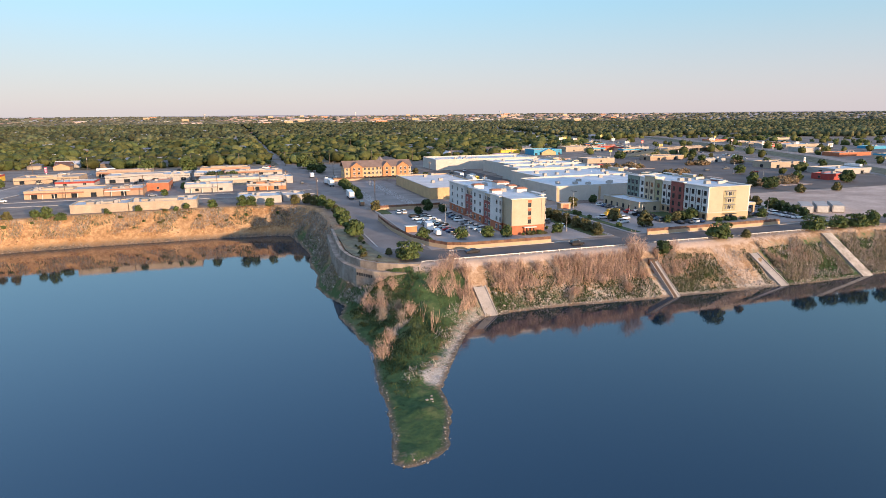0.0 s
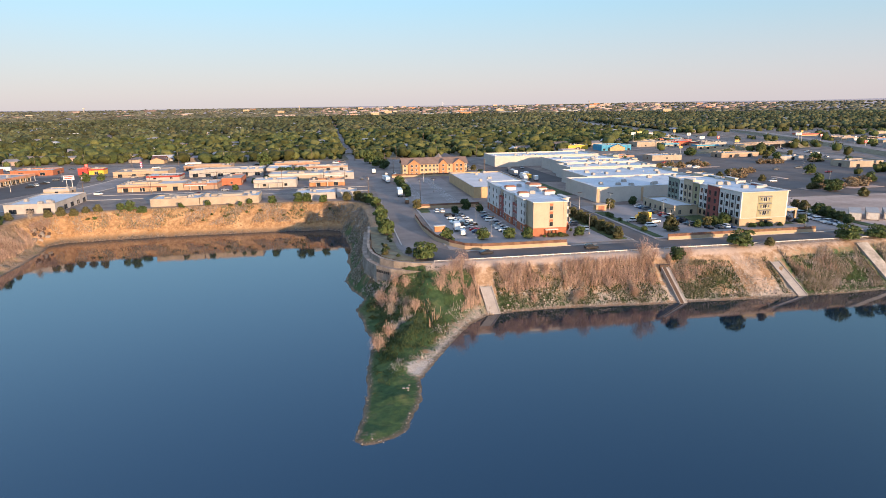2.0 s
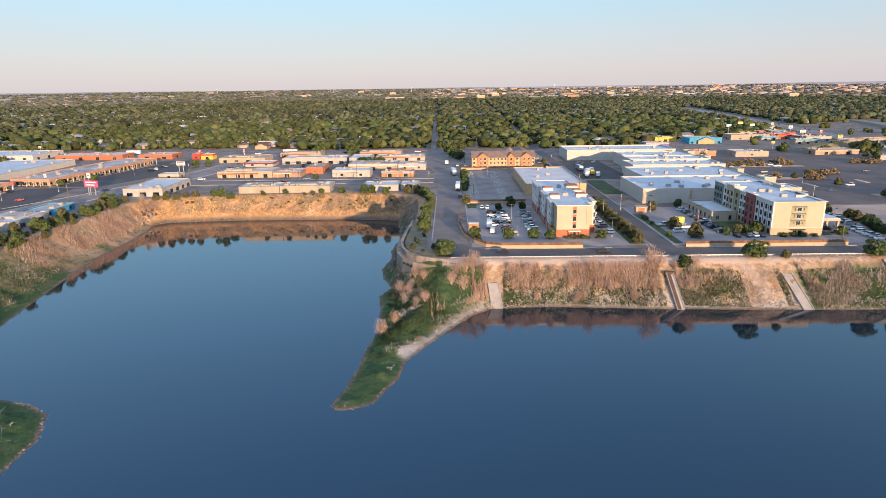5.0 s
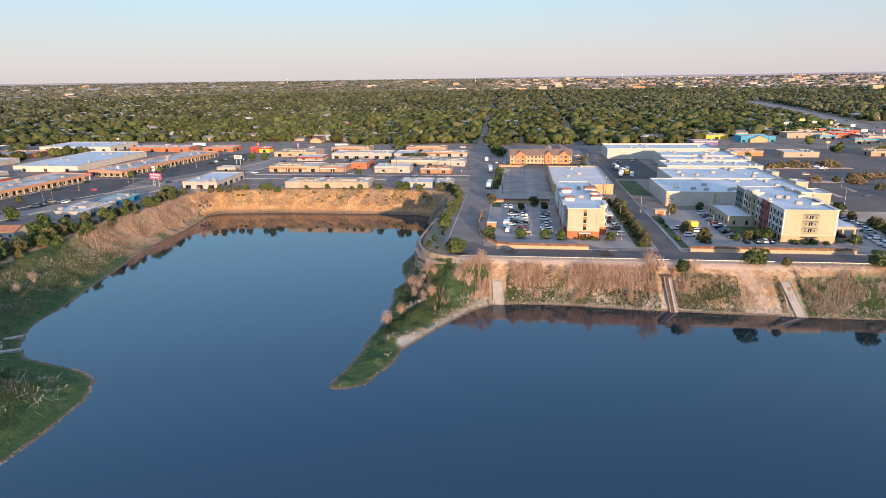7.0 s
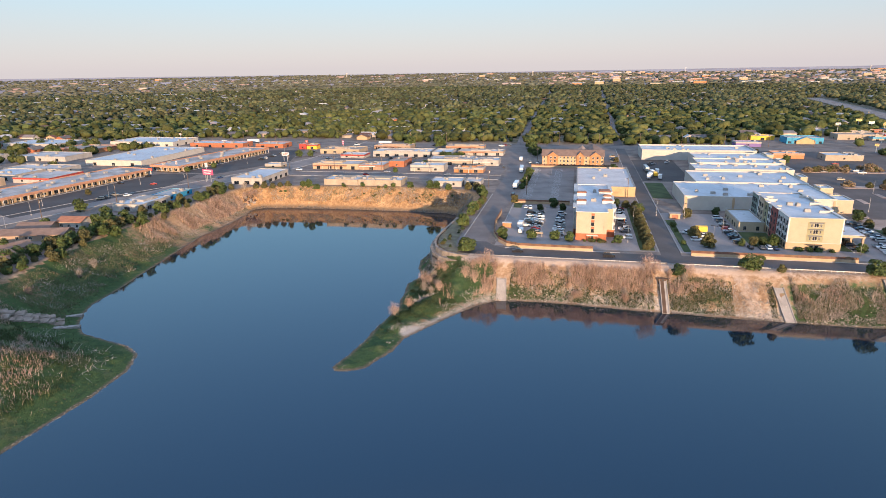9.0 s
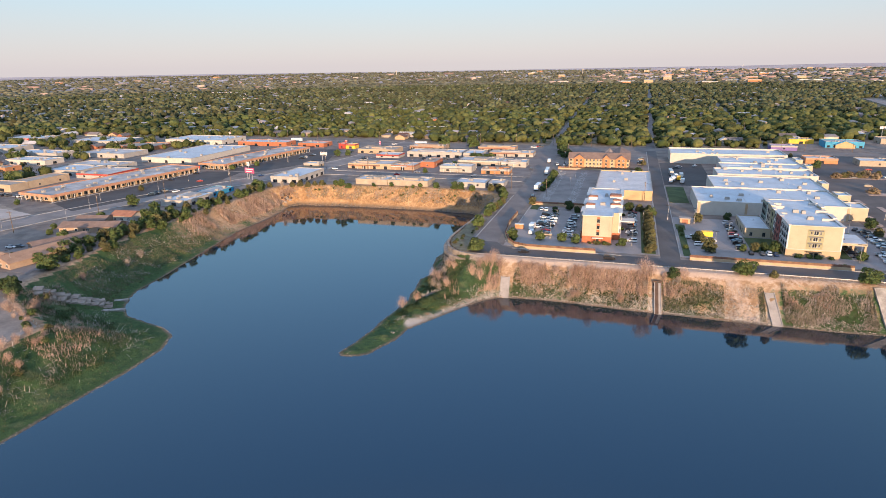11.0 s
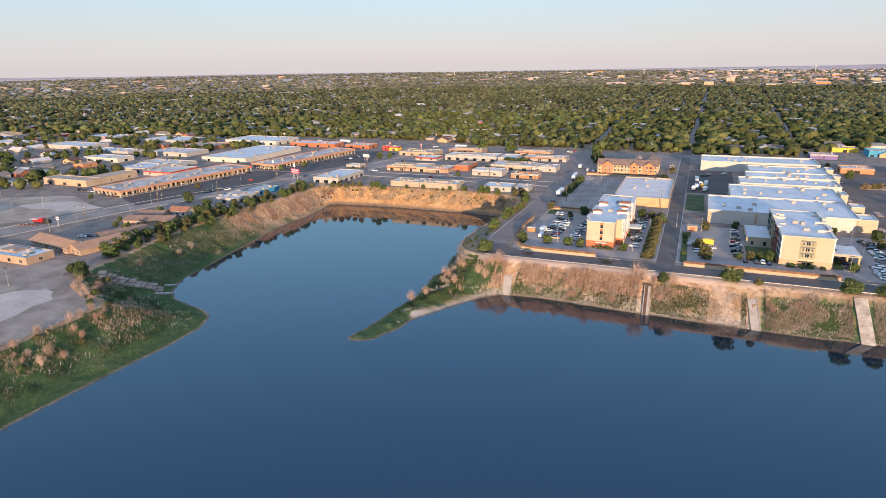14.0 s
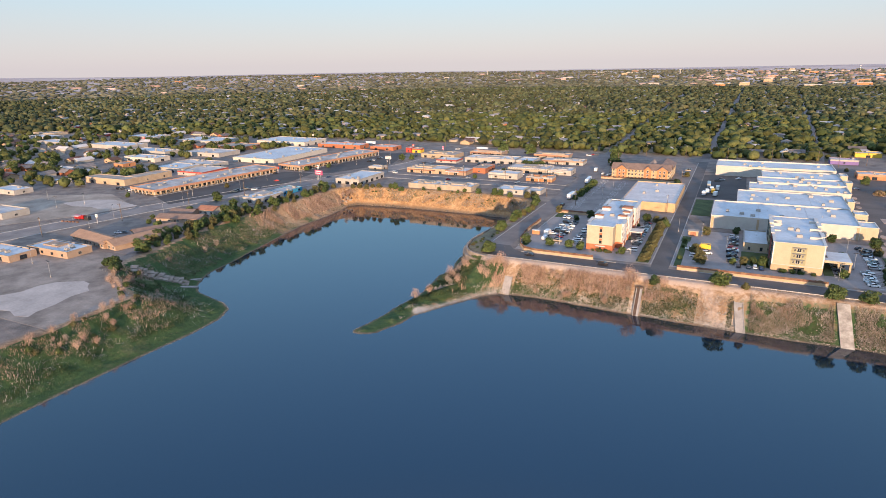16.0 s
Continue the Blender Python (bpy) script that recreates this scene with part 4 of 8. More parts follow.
# ---- the four-storey hotel with coloured bays ----
def hotel_with_coloured_bays():
    root = thing("hotel", 177.3, 200, G, "four-storey cream hotel with sage, olive and maroon bays", "hotel")
    W, D, H = 20.7, 54.5, 12.9
    part("wall", box(bmesh.new(), 0.5, 0, 3.4, W - 0.5, D, H + 0.4), M["cream"], root, "cream stucco wall")
    part("ground_floor_wall", box(bmesh.new(), 0.35, -0.06, -0.2, W - 0.35, D + 0.06, 3.4), M["tan"], root, "tan stucco ground floor")
    bays = [(0, 14.5, "bay_white", 0.9, 0.0), (14.5, 22.5, "maroon", 1.3, 0.5), (22.5, 29, "bay_white", 0.7, 0.0), (29, 33.5, "olive", 0.9, 0.3), (33.5, 41, "cream", 1.9, 0.7), (41, 45.5, "bay_white", 0.8, 0.1), (45.5, 54.5, "sage", 1.2, 0.5)]
    for a, b, key, top, out in bays:
        for x0, x1, s in ((-out, 0.5, "w"), (W - 0.5, W + out, "e")):
            bm = box(bmesh.new(), x0, a + 0.01, 3.4, x1, b - 0.01, H + top)
            part("bay", bm, M[key], root, "off-white stucco bay" if key == "bay_white" else key + " coloured bay")
            part("bay_base", box(bmesh.new(), x0 - 0.02, a + 0.02, -0.2, x1 + 0.02, b - 0.02, 3.4), M["tan"] if key != "maroon" else M["maroon"], root)
            part("coping", box(bmesh.new(), x0 - 0.35, a - 0.12, H + top, x1 + 0.35, b + 0.12, H + top + 0.3), M["trim"], root)
            n = max(1, round((b - a) / 3.3))
            for i in range(n):
                y = a + (i + 0.5) * (b - a) / n
                x = -out if s == "w" else W + out
                for fl in range(4):
                    window(root, x, y, 0.9 + fl * 3.15, s, 1.25, 1.75, "dark")
                if key in ("cream", "bay_white", "sage") and i < n - 1:
                    ys = a + (i + 1) * (b - a) / n
                    xs = x - 0.05 if s == "w" else x + 0.05
                    part("downpipe", box(bmesh.new(), min(x, xs) - 0.02, ys - 0.16, 3.4, max(x, xs) + 0.02, ys + 0.16, H - 0.4), M["dark"], root, "dark vertical strip")
    part("roof", box(bmesh.new(), 0.5, 0.3, H + 0.4, W - 0.5, D - 0.3, H + 0.55), M["roof_white"], root, "white membrane roof")
    bm = bmesh.new()
    box(bm, 0.5, -0.02, H + 0.4, W - 0.5, 0.3, H + 0.9)
    part("parapet", bm, M["cream"], root)
    part("coping", box(bmesh.new(), -0.4, -0.5, H + 0.9, W + 0.4, 0.5, H + 1.15), M["cream_light"], root, "pale projecting cornice")
    part("coping", box(bmesh.new(), 0.2, D - 0.3, H + 0.4, W - 0.2, D + 0.3, H + 0.9), M["cream_light"], root)
    # raised returns behind the parapets
    for x, y, w, d, h in ((W - 4.5, 27, 4.5, 1.0, 1.9), (W - 5.5, 12, 5.0, 1.0, 1.6), (0.2, 33.5, 4.5, 1.0, 1.9), (0.2, 40, 4.5, 1.0, 1.9), (0.2, 22.5, 3.5, 1.0, 1.2), (W - 3.4, 44, 3, 1, 1.6)):
        part("parapet_return", box(bmesh.new(), x, y, H + 0.5, x + w, y + d, H + h), M["cream_light"], root)
    for i, (x, y) in enumerate(((8, 27), (11, 26), (11, 14))):
        roof_unit(root, x, y, H + 0.55, 90 * (i % 2))
    # south end: olive field with three awning windows, dark entrance with canopy
    field = part("panel", box(bmesh.new(), 7.4, -0.12, 3.9, 13.6, 0.0, 12.3), M["olive"], root, "olive stucco field")
    for fl in range(3):
        z = 4.8 + fl * 2.75
        window(root, 10.5, -0.12, z - 0.2, "s", 1.6, 1.5, "trim")
        for dx in (-1.75, 1.75):
            window(root, 10.5 + dx, -0.12, z, "s", 0.45, 1.1, "unit")
        bm = bmesh.new()
        v = [bm.verts.new(p) for p in ((7.9, -0.12, z + 1.9), (13.1, -0.12, z + 1.9), (13.1, -0.95, z + 1.5), (7.9, -0.95, z + 1.5), (7.9, -0.12, z + 1.75), (13.1, -0.12, z + 1.75))]
        for f in ((0, 1, 2, 3), (4, 3, 2, 5), (0, 3, 4), (1, 5, 2)):
            bm.faces.new([v[k] for k in f])
        part("awning", bm, M["awning"], field, "grey metal awning")
    part("entrance_canopy", box(bmesh.new(), 7.6, -1.6, 2.6, 13.4, -0.06, 2.85), M["dark"], root, "dark flat canopy")
    for x in (9.0, 11.0):
        part("door", box(bmesh.new(), x, -0.13, 0, x + 1.3, -0.04, 2.3), M["glass"], root, "glazed door")
    part("belt_course", box(bmesh.new(), 0.2, -0.14, 3.3, W - 0.2, -0.02, 3.55), M["cream_light"], root)
    part("side_awning", box(bmesh.new(), W + 0.02, 2, 8.2, W + 1.3, 5.0, 8.45), M["dark"], root)
    # porte-cochere on the east side
    part("porch_roof", box(bmesh.new(), W + 0.6, 8.5, 4.0, W + 12.2, 24.5, 5.0), M["cream"], root, "flat roof over the guest drive")
    part("porch_deck", box(bmesh.new(), W + 0.9, 8.8, 5.0, W + 11.9, 24.2, 5.1), M["roof_white"], root)
    for x, y in ((W + 11.6, 9.1), (W + 11.6, 23.9), (W + 7, 9.1), (W + 7, 23.9)):
        part("column", box(bmesh.new(), x - 0.4, y - 0.4, -0.1, x + 0.4, y + 0.4, 4.0), M["tan"], root, "tan square column")


hotel_with_coloured_bays()
flat_block("pool_house", 165.6, 229, 177.0 - 0.3, 257, 3.9, "cream", "roof_white", "low cream hotel wing with a white roof", "building", 0.5, "ws", (1.1, 1.7, 0.7), 4.5, 0)

# ---- warehouses ----
flat_block("warehouse", 91.5, 302.5, 125.5, 375.5, 5.3, "ochre", "roof_warm", "ochre rendered warehouse with a wide white roof", "warehouse", 0.55, "", units=4)
big = flat_block("warehouse", 148, 272, 221.5, 315, 7.1, "cream_light", "roof_white", "large pale retail warehouse with a white roof", "warehouse", 0.5, "", units=9)
for x in (0.3, 24, 47, 72.0):
    part("pilaster", box(bmesh.new(), x, -0.2, -0.2, x + 1.2, 0, 6.9), M["tan"], big, "tan wall pier")
flat_block("warehouse", 161, 315.3, 222, 356, 7.3, "cream_light", "roof_white", "large pale retail warehouse with a white roof", "warehouse", 0.5, "", units=8)
flat_block("warehouse", 168, 360, 228, 385, 7.8, "cream_light", "roof_white", "pale retail block with a white roof", "warehouse", 0.7, "", units=7)
flat_block("warehouse", 173.5, 385.3, 228.6, 408, 8.3, "cream_light", "roof_white", "pale retail block with a white roof", "warehouse", 0.7, "", units=6)
flat_block("warehouse", 177, 408.3, 229, 443, 7.6, "cream_light", "roof_white", "pale retail block with a white roof", "warehouse", 0.6, "", units=7)
flat_block("warehouse", 143.2, 457, 230, 493, 7.4, "cream_light", "roof_white", "long pale retail warehouse at the cross street", "warehouse", 0.9, "", units=6)
for x0, y0, x1, y1, h in ((221.6, 296, 228, 306, 8.6), (221.6, 274, 230, 288, 6.5), (228.8, 396, 233, 406, 9.2), (229.2, 428, 234, 440, 8.8), (222.2, 330, 226, 342, 8.8)):
    flat_block("shop_front", x0, y0, x1, y1, h, "cream", "roof_white", "cream shop entrance block against the retail wall", "building", 0.4, "", units=0)


# ---- the three-storey brick inn ----
def brick_inn():
    root = thing("inn", 65, 412, G, "three-storey brick and cream inn with a brown shingle roof", "hotel")
    H = 8.6
    part("wall", box(bmesh.new(), 0, 0, -0.2, 46, 15, H), M["ochre"], root, "pale ochre brick wall")
    part("wing", box(bmesh.new(), 31, 15, -0.2, 46, 45, H), M["ochre"], root, "pale ochre brick wing")
    part("roof", gable(bmesh.new(), 0, 0, 46, 15, H, 3.6, 0.8, "x"), M["roof_brown"], root, "brown shingle roof")
    part("roof", gable(bmesh.new(), 31, 7.5, 46, 45, H + 0.02, 3.6, 0.8, "y"), M["roof_brown"], root, "brown shingle roof")
    for x in (4, 26, 36):
        w = 8.0 if x != 26 else 5.5
        bm = bmesh.new()
        prism_pts = [(x, H), (x + w, H), (x + w / 2, H + 2.9)]
        box(bm, x, -0.9, -0.2, x + w, 0, H)
        fr = [bm.verts.new((px, -0.9, pz)) for px, pz in prism_pts]
        bk = [bm.verts.new((px, 3.5, pz)) for px, pz in prism_pts]
        bm.faces.new(fr)
        for i in range(3):
            bm.faces.new((fr[i], bk[i], bk[(i + 1) % 3], fr[(i + 1) % 3]))
        g = part("gable_bay", bm, M["brick_orange"], root, "orange brick gabled bay")
        part("gable_roof", gable(bmesh.new(), x, -0.9, x + w, 4.5, H + 0.05, 2.9, 0.45, "y", 0.2), M["roof_brown"], g)
        for fl in range(3):
            for dx in (0.3, 0.7) if w > 6 else (0.5,):
                window(root, x + w * dx, -0.9, 0.9 + fl * 2.8, "s", 1.3, 1.5)
    for fl in range(3):
        for x in (1.6, 13.8, 16.6, 19.4, 22.2, 24.6, 33.2, 45):
            window(root, x, 0, 0.9 + fl * 2.8, "s", 1.2, 1.5)
        for y in (4, 11, 18, 25, 32, 39):
            window(root, 46, y, 0.9 + fl * 2.8, "e", 1.2, 1.5)
        for y in (4, 11):
            window(root, 0, y, 0.9 + fl * 2.8, "w", 1.2, 1.5)
    part("band", box(bmesh.new(), 0.0, -0.05, 2.75, 46, 0.0, 3.15), M["cream"], root, "cream string course")
    part("band", box(bmesh.new(), 0.0, -0.05, 5.55, 46, 0.0, 5.95), M["cream"], root, "cream string course")
    part("tower_roof", tube(bmesh.new(), (30, 26, H), (30, 26, H + 5), 5, 0.2, 4), M["shingle_grey"], root, "dark pyramid roof")
    part("back_roof", box(bmesh.new(), 14, 15, -0.2, 30.6, 36, 6.2), M["roof_white"], root, "flat white rear roof")


brick_inn()


# ---- shops and yards of the town: x0, y0, x1, y1, height, wall, roof, sides with windows, band, label ----
def strip_mall(x0, y0, x1, y1, h, label, side="e", lean=0.0):
    """A long row of shops with a covered walk on posts and an orange fascia."""
    root = thing("strip_mall", x0, y0, G, label, "shopping strip", turn=lean)
    w, d = x1 - x0, y1 - y0
    part("wall", box(bmesh.new(), 0, 0, -0.2, w, d, h), M["tan"], root)
    part("roof", box(bmesh.new(), 0.3, 0.3, h, w - 0.3, d - 0.3, h + 0.12), M["roof_patched"], root, "pale patched roof")
    bm = bmesh.new()
    for a in ((-0.1, -3.2, w + 3.4, -2.8), (w + 3.0, -2.8, w + 3.4, d), (-0.1, -2.8, 0.2, d), (0.2, d - 0.3, w + 3.0, d)):
        box(bm, a[0], a[1], h - 0.9, a[2], a[3], h + 0.75)
    part("fascia", bm, M["fascia"], root, "orange painted fascia")
    part("walk_roof", box(bmesh.new(), w, -2.8, h - 0.3, w + 3.0, d - 0.3, h + 0.05), M["roof_tan"], root)
    part("walk_roof", box(bmesh.new(), 0.2, -2.8, h - 0.3, w, 0, h + 0.05), M["roof_tan"], root)
    n = int(d / 5)
    for i in range(n + 1):
        y = -2.6 + i * (d + 2) / n
        part("post", box(bmesh.new(), w + 2.85, y - 0.14, -0.1, w + 3.12, y + 0.18, h - 0.9), M["trim"], root)
    for i in range(int(d / 4.2)):
        window(root, w, 2.2 + i * 4.2, 0.35 if i % 4 else 1.0, "e", 2.6 if i % 3 else 1.6, 2.1 if i % 4 else 1.2, "unit" if i % 3 else "dark")
    for i in range(int(w / 5)):
        window(root, 2.5 + i * 5, 0, 0.35, "s", 3.0, 2.3)
        part("post", box(bmesh.new(), 1 + i * 5, -3.0, -0.1, 1.3 + i * 5, -2.7, h - 0.9), M["trim"], root)
    rng = random.Random(int(d))
    for i in range(int(d / 9)):
        roof_unit(root, rng.uniform(3, w - 3), 4 + i * 8.5, h + 0.12, 90 * (i % 2))
    part("kerb", box(bmesh.new(), w + 3.2, -4.2, -0.2, w + 4.6, d, 0.16), M["kerb"], root, "raised concrete walk")


strip_mall(-274, 222, -245, 344, 4.2, "long shopping strip with an orange fascia and covered walk", lean=-8)
strip_mall(-237, 356, -212, 470, 4.4, "shopping strip with an orange fascia and covered walk", lean=-8)
BLOCKS = [
    ("store", -412, 446, -366, 478, 4.2, "brick_orange", "roof_tan", "s", "terracotta", "low orange brick shop row", 3),
    ("store", -406, 392, -352, 424, 4.4, "white_wall", "roof_grey", "s", None, "pale flat-roofed shop hall", 4),
    ("store", -316, 375, -262, 466, 5.0, "cream_light", "roof_white", "s", None, "wide supermarket with a pale low roof", 8),
    ("motel", -352, 236, -303, 250, 5.6, "ochre", "roof_tan", "s", None, "two-storey tan motel range", 0),
    ("motel", -318, 250.3, -303, 285, 5.6, "ochre", "roof_tan", "e", None, "two-storey tan motel wing", 0),
    ("store", -345, 300, -310, 328, 4.6, "white_wall", "roof_white", "se", None, "white flat-roofed shop", 3),
    ("store", -305, 293, -274, 325, 4.2, "white_wall", "roof_grey", "se", "red_wall", "white flat-roofed shop with a red band", 3),
    ("office", -165, 223, -146, 249, 4.3, "white_wall", "roof_white", "swe", None, "small white office with an ornate parapet", 3),
    ("office", -163, 250, -149, 275, 3.2, "blue_wall", "roof_grey", "se", None, "low pale blue shop", 2),
    ("office", -141, 309, -118, 349, 5.0, "white_wall", "roof_white", "es", None, "white office block at the cliff edge", 4),
    ("store", -76, 316, -52, 332, 3.9, "cream", "roof_white", "", None, "low ochre shop at the cliff edge", 5),
    ("store", -51.7, 316.5, -22, 333, 4.0, "cream", "roof_white", "", None, "long low cream shop at the cliff edge", 5),
    ("store", -3, 320, 18, 336, 3.7, "white_wall", "roof_white", "sw", None, "low white workshop at the cliff edge", 2),
    ("store", 19, 324, 30, 338, 3.2, "white_wall", "roof_grey", "s", None, "low white shed at the cliff edge", 1),
    ("store", -112, 380, -74, 400, 4.6, "ochre", "roof_grey", "s", None, "long ochre shop row", 6),
    ("store", -73.7, 380, -54, 398, 4.2, "tan", "roof_grey", "s", "terracotta", "tan shop row with arcade", 4),
    ("store", -54, 396, -42, 420, 5.2, "brick", "roof_tan", "se", None, "red brick workshop", 1),
    ("store", -32, 378, -6, 392, 5.2, "white_wall", "roof_white", "s", None, "white two-bay workshop", 2),
    ("store", -26, 410, 10, 432, 5.2, "cream", "roof_grey", "s", "cream_light", "cream hall with stepped gables", 4),
    ("store", 10.3, 411, 31, 428, 4.4, "white_wall", "roof_white", "se", None, "white flat-roofed shop", 2),
    ("store", 2, 376, 24, 388, 3.8, "brick_orange", "roof_tan", "s", "white_wall", "low orange brick shop with a white canopy edge", 2),
    ("store", -86, 452, -34, 474, 5.0, "white_wall", "roof_white", "s", None, "long white shop hall", 6),
    ("store", -31, 446, -14, 470, 5.6, "white_wall", "roof_white", "s", None, "white barrel-roofed hall", 1),
    ("store", -12, 468, 28, 484, 4.0, "white_wall", "roof_grey", "s", "shop_brown", "white shop row with a dark arcade", 4),
    ("store", -30, 500, 6, 516, 4.4, "cream", "roof_tan", "s", "fascia", "cream shop with a brown roof edge", 3),
    ("store", -142, 466, -104, 490, 4.4, "ochre", "roof_tan", "s", None, "ochre shop group", 4),
    ("store", -112, 440, -90, 456, 3.4, "white_wall", "roof_white", "s", "red_wall", "white petrol kiosk with a red band", 1),
    ("store", -100, 498, -64, 516, 4.2, "tan", "roof_grey", "s", None, "tan flat-roofed shop", 3),
    ("store", -152, 378, -138, 388, 3.6, "ochre", "roof_white", "se", "white_wall", "small kiosk with a white roof edge", 1),
    ("store", -176, 494, -169, 503, 5.6, "red_wall", "roof_grey", "s", None, "bright red playhouse tower", 0),
    ("store", -168.6, 495, -158, 504, 4.8, "yellow_wall", "roof_grey", "s", "red_wall", "bright yellow restaurant with red trim", 1),
    ("store", -226, 500, -196, 520, 4.2, "brick", "roof_grey", "se", None, "brick shop with a grey roof", 2),
    ("store", -300, 500, -240, 520, 4.6, "brick", "roof_white", "se", None, "long brick shop with a white roof", 4),
    ("store", -437, 340, -390, 360, 4.6, "cream_light", "roof_white", "se", None, "pale flat-roofed store", 4),
    ("store", -480, 380, -421, 402, 4.6, "white_wall", "roof_white", "se", None, "long white store", 6),
    ("store", -503, 472, -436, 512, 5.2, "white_wall", "roof_white", "se", None, "white flat-roofed store", 6),
    ("store", -395, 500, -320, 545, 5.2, "cream_light", "roof_white", "se", None, "pale store with a white roof", 6),
    ("store", -612, 484, -560, 512, 5.2, "white_wall", "roof_white", "se", None, "white store beside the cross street", 4),
    ("store", -579, 400, -508, 430, 5.2, "white_wall", "roof_white", "se", None, "long white store hall", 6),
    ("store", -684, 489, -664, 504, 4.6, "red_wall", "roof_grey", "se", None, "small store with a red front", 1),
    ("store", -838, 531, -806, 552, 6.0, "red_wall", "roof_white", "se", None, "hall with a bright red front", 2),
    ("store", -985, 528, -932, 556, 5.4, "tan", "roof_tan", "se", None, "low tan store block", 3),
    ("store", -1062, 632, -968, 652, 6.0, "brick_orange", "roof_tan", "se", "terracotta", "long orange brick apartment row", 0),
    ("store", -930, 600, -860, 616, 6.0, "brick_orange", "roof_tan", "se", None, "orange brick apartment row", 0),
    ("store", -760, 436, -712, 458, 5.2, "white_wall", "roof_white", "se", None, "white store hall", 3),
    ("store", -680, 400, -622, 424, 5.0, "white_wall", "roof_white", "se", None, "long pale store hall", 3),
    ("store", -800, 470, -752, 492, 5.0, "cream", "roof_tan", "se", None, "tan store hall", 2),
    ("store", -376, 220, -365, 232, 3.4, "white_wall", "roof_white", "se", None, "small white shed on the gravel edge", 0),
    ("store", -381, 176, -353, 191, 4.0, "white_wall", "roof_white", "se", None, "white workshop with a pale roof", 1),
    ("store", -306, 122, -275, 140, 4.2, "grey_wall", "roof_grey", "se", None, "grey metal workshop", 1),
    ("store", -404, 303, -391, 318, 4.0, "brick_orange", "roof_tan", "se", None, "small orange brick shop", 1),
    ("store", -352, 330, -300, 352, 4.2, "white_wall", "roof_grey", "se", None, "white shop row with cars before it", 3),
    ("store", -183, 82, -150, 96, 3.9, "tan", "roof_white", "se", None, "low tan shop with a white patched roof", 4),
    ("store", -205, 66, -172, 80, 3.6, "tan", "roof_white", "se", None, "low tan shop with a white patched roof", 3),
    ("store", 283, 467, 310, 484, 4.6, "cream", "roof_white", "sw", None, "cream restaurant with pale roof", 4),
    ("store", 247, 474, 270, 490, 4.4, "brick_orange", "roof_grey", "sw", "fascia", "orange petrol station shop", 2),
    ("store", 262, 606, 284, 620, 5.0, "yellow_wall", "roof_grey", "s", None, "yellow fronted shop", 1),
    ("store", 236, 552, 258, 566, 4.6, "purple_wall", "roof_grey", "s", "white_wall", "purple shop on the cross street", 1),
    ("store", 343, 612, 383, 632, 6.0, "cream", "roof_tan", "sw", None, "cream motel block", 2),
    ("store", 352, 474, 388, 490, 4.2, "tan", "roof_tan", "sw", "ochre", "low tan restaurant with ochre trim", 2),
    ("store", 388, 374, 416, 392, 4.6, "cream", "roof_tan", "sw", None, "cream restaurant with a tower", 3),
    ("store", 552, 492, 574, 512, 6.0, "white_wall", "roof_white", "sw", None, "white barn-like store", 1),
    ("store", 380, 436, 403, 446, 3.6, "white_wall", "roof_white", "sw", None, "low white shed", 1),
    ("store", 354, 296, 374, 308, 4.0, "red_wall", "roof_grey", "sw", None, "red shed with a pale roof", 1),
    ("store", 386, 318, 420, 340, 4.0, "grey_wall", "roof_white", "sw", None, "grey metal shed", 1),
    ("store", 537, 440, 578, 458, 4.2, "brick", "roof_tan", "sw", None, "brown brick restaurant", 2),
    ("store", 596, 612, 630, 630, 5.0, "ochre", "roof_tan", "sw", None, "ochre shop beyond the highway", 2),
    ("store", 600, 560, 650, 590, 5.0, "cream", "roof_white", "sw", None, "cream store beyond the highway", 3),
    ("store", 612, 646, 640, 664, 5.0, "ochre", "roof_tan", "sw", None, "ochre restaurant beyond the highway", 2),
    ("store", 660, 500, 690, 520, 4.6, "blue_wall", "roof_white", "sw", None, "petrol canopy beyond the highway", 1),
    ("store", 640, 430, 676, 452, 5.4, "cream", "roof_white", "sw", None, "cream drive-in beyond the highway", 2),
]
SHOP_WALL = {"ochre": "shop_tan", "cream": "shop_cream", "tan": "shop_brown"}
krng = random.Random(17)
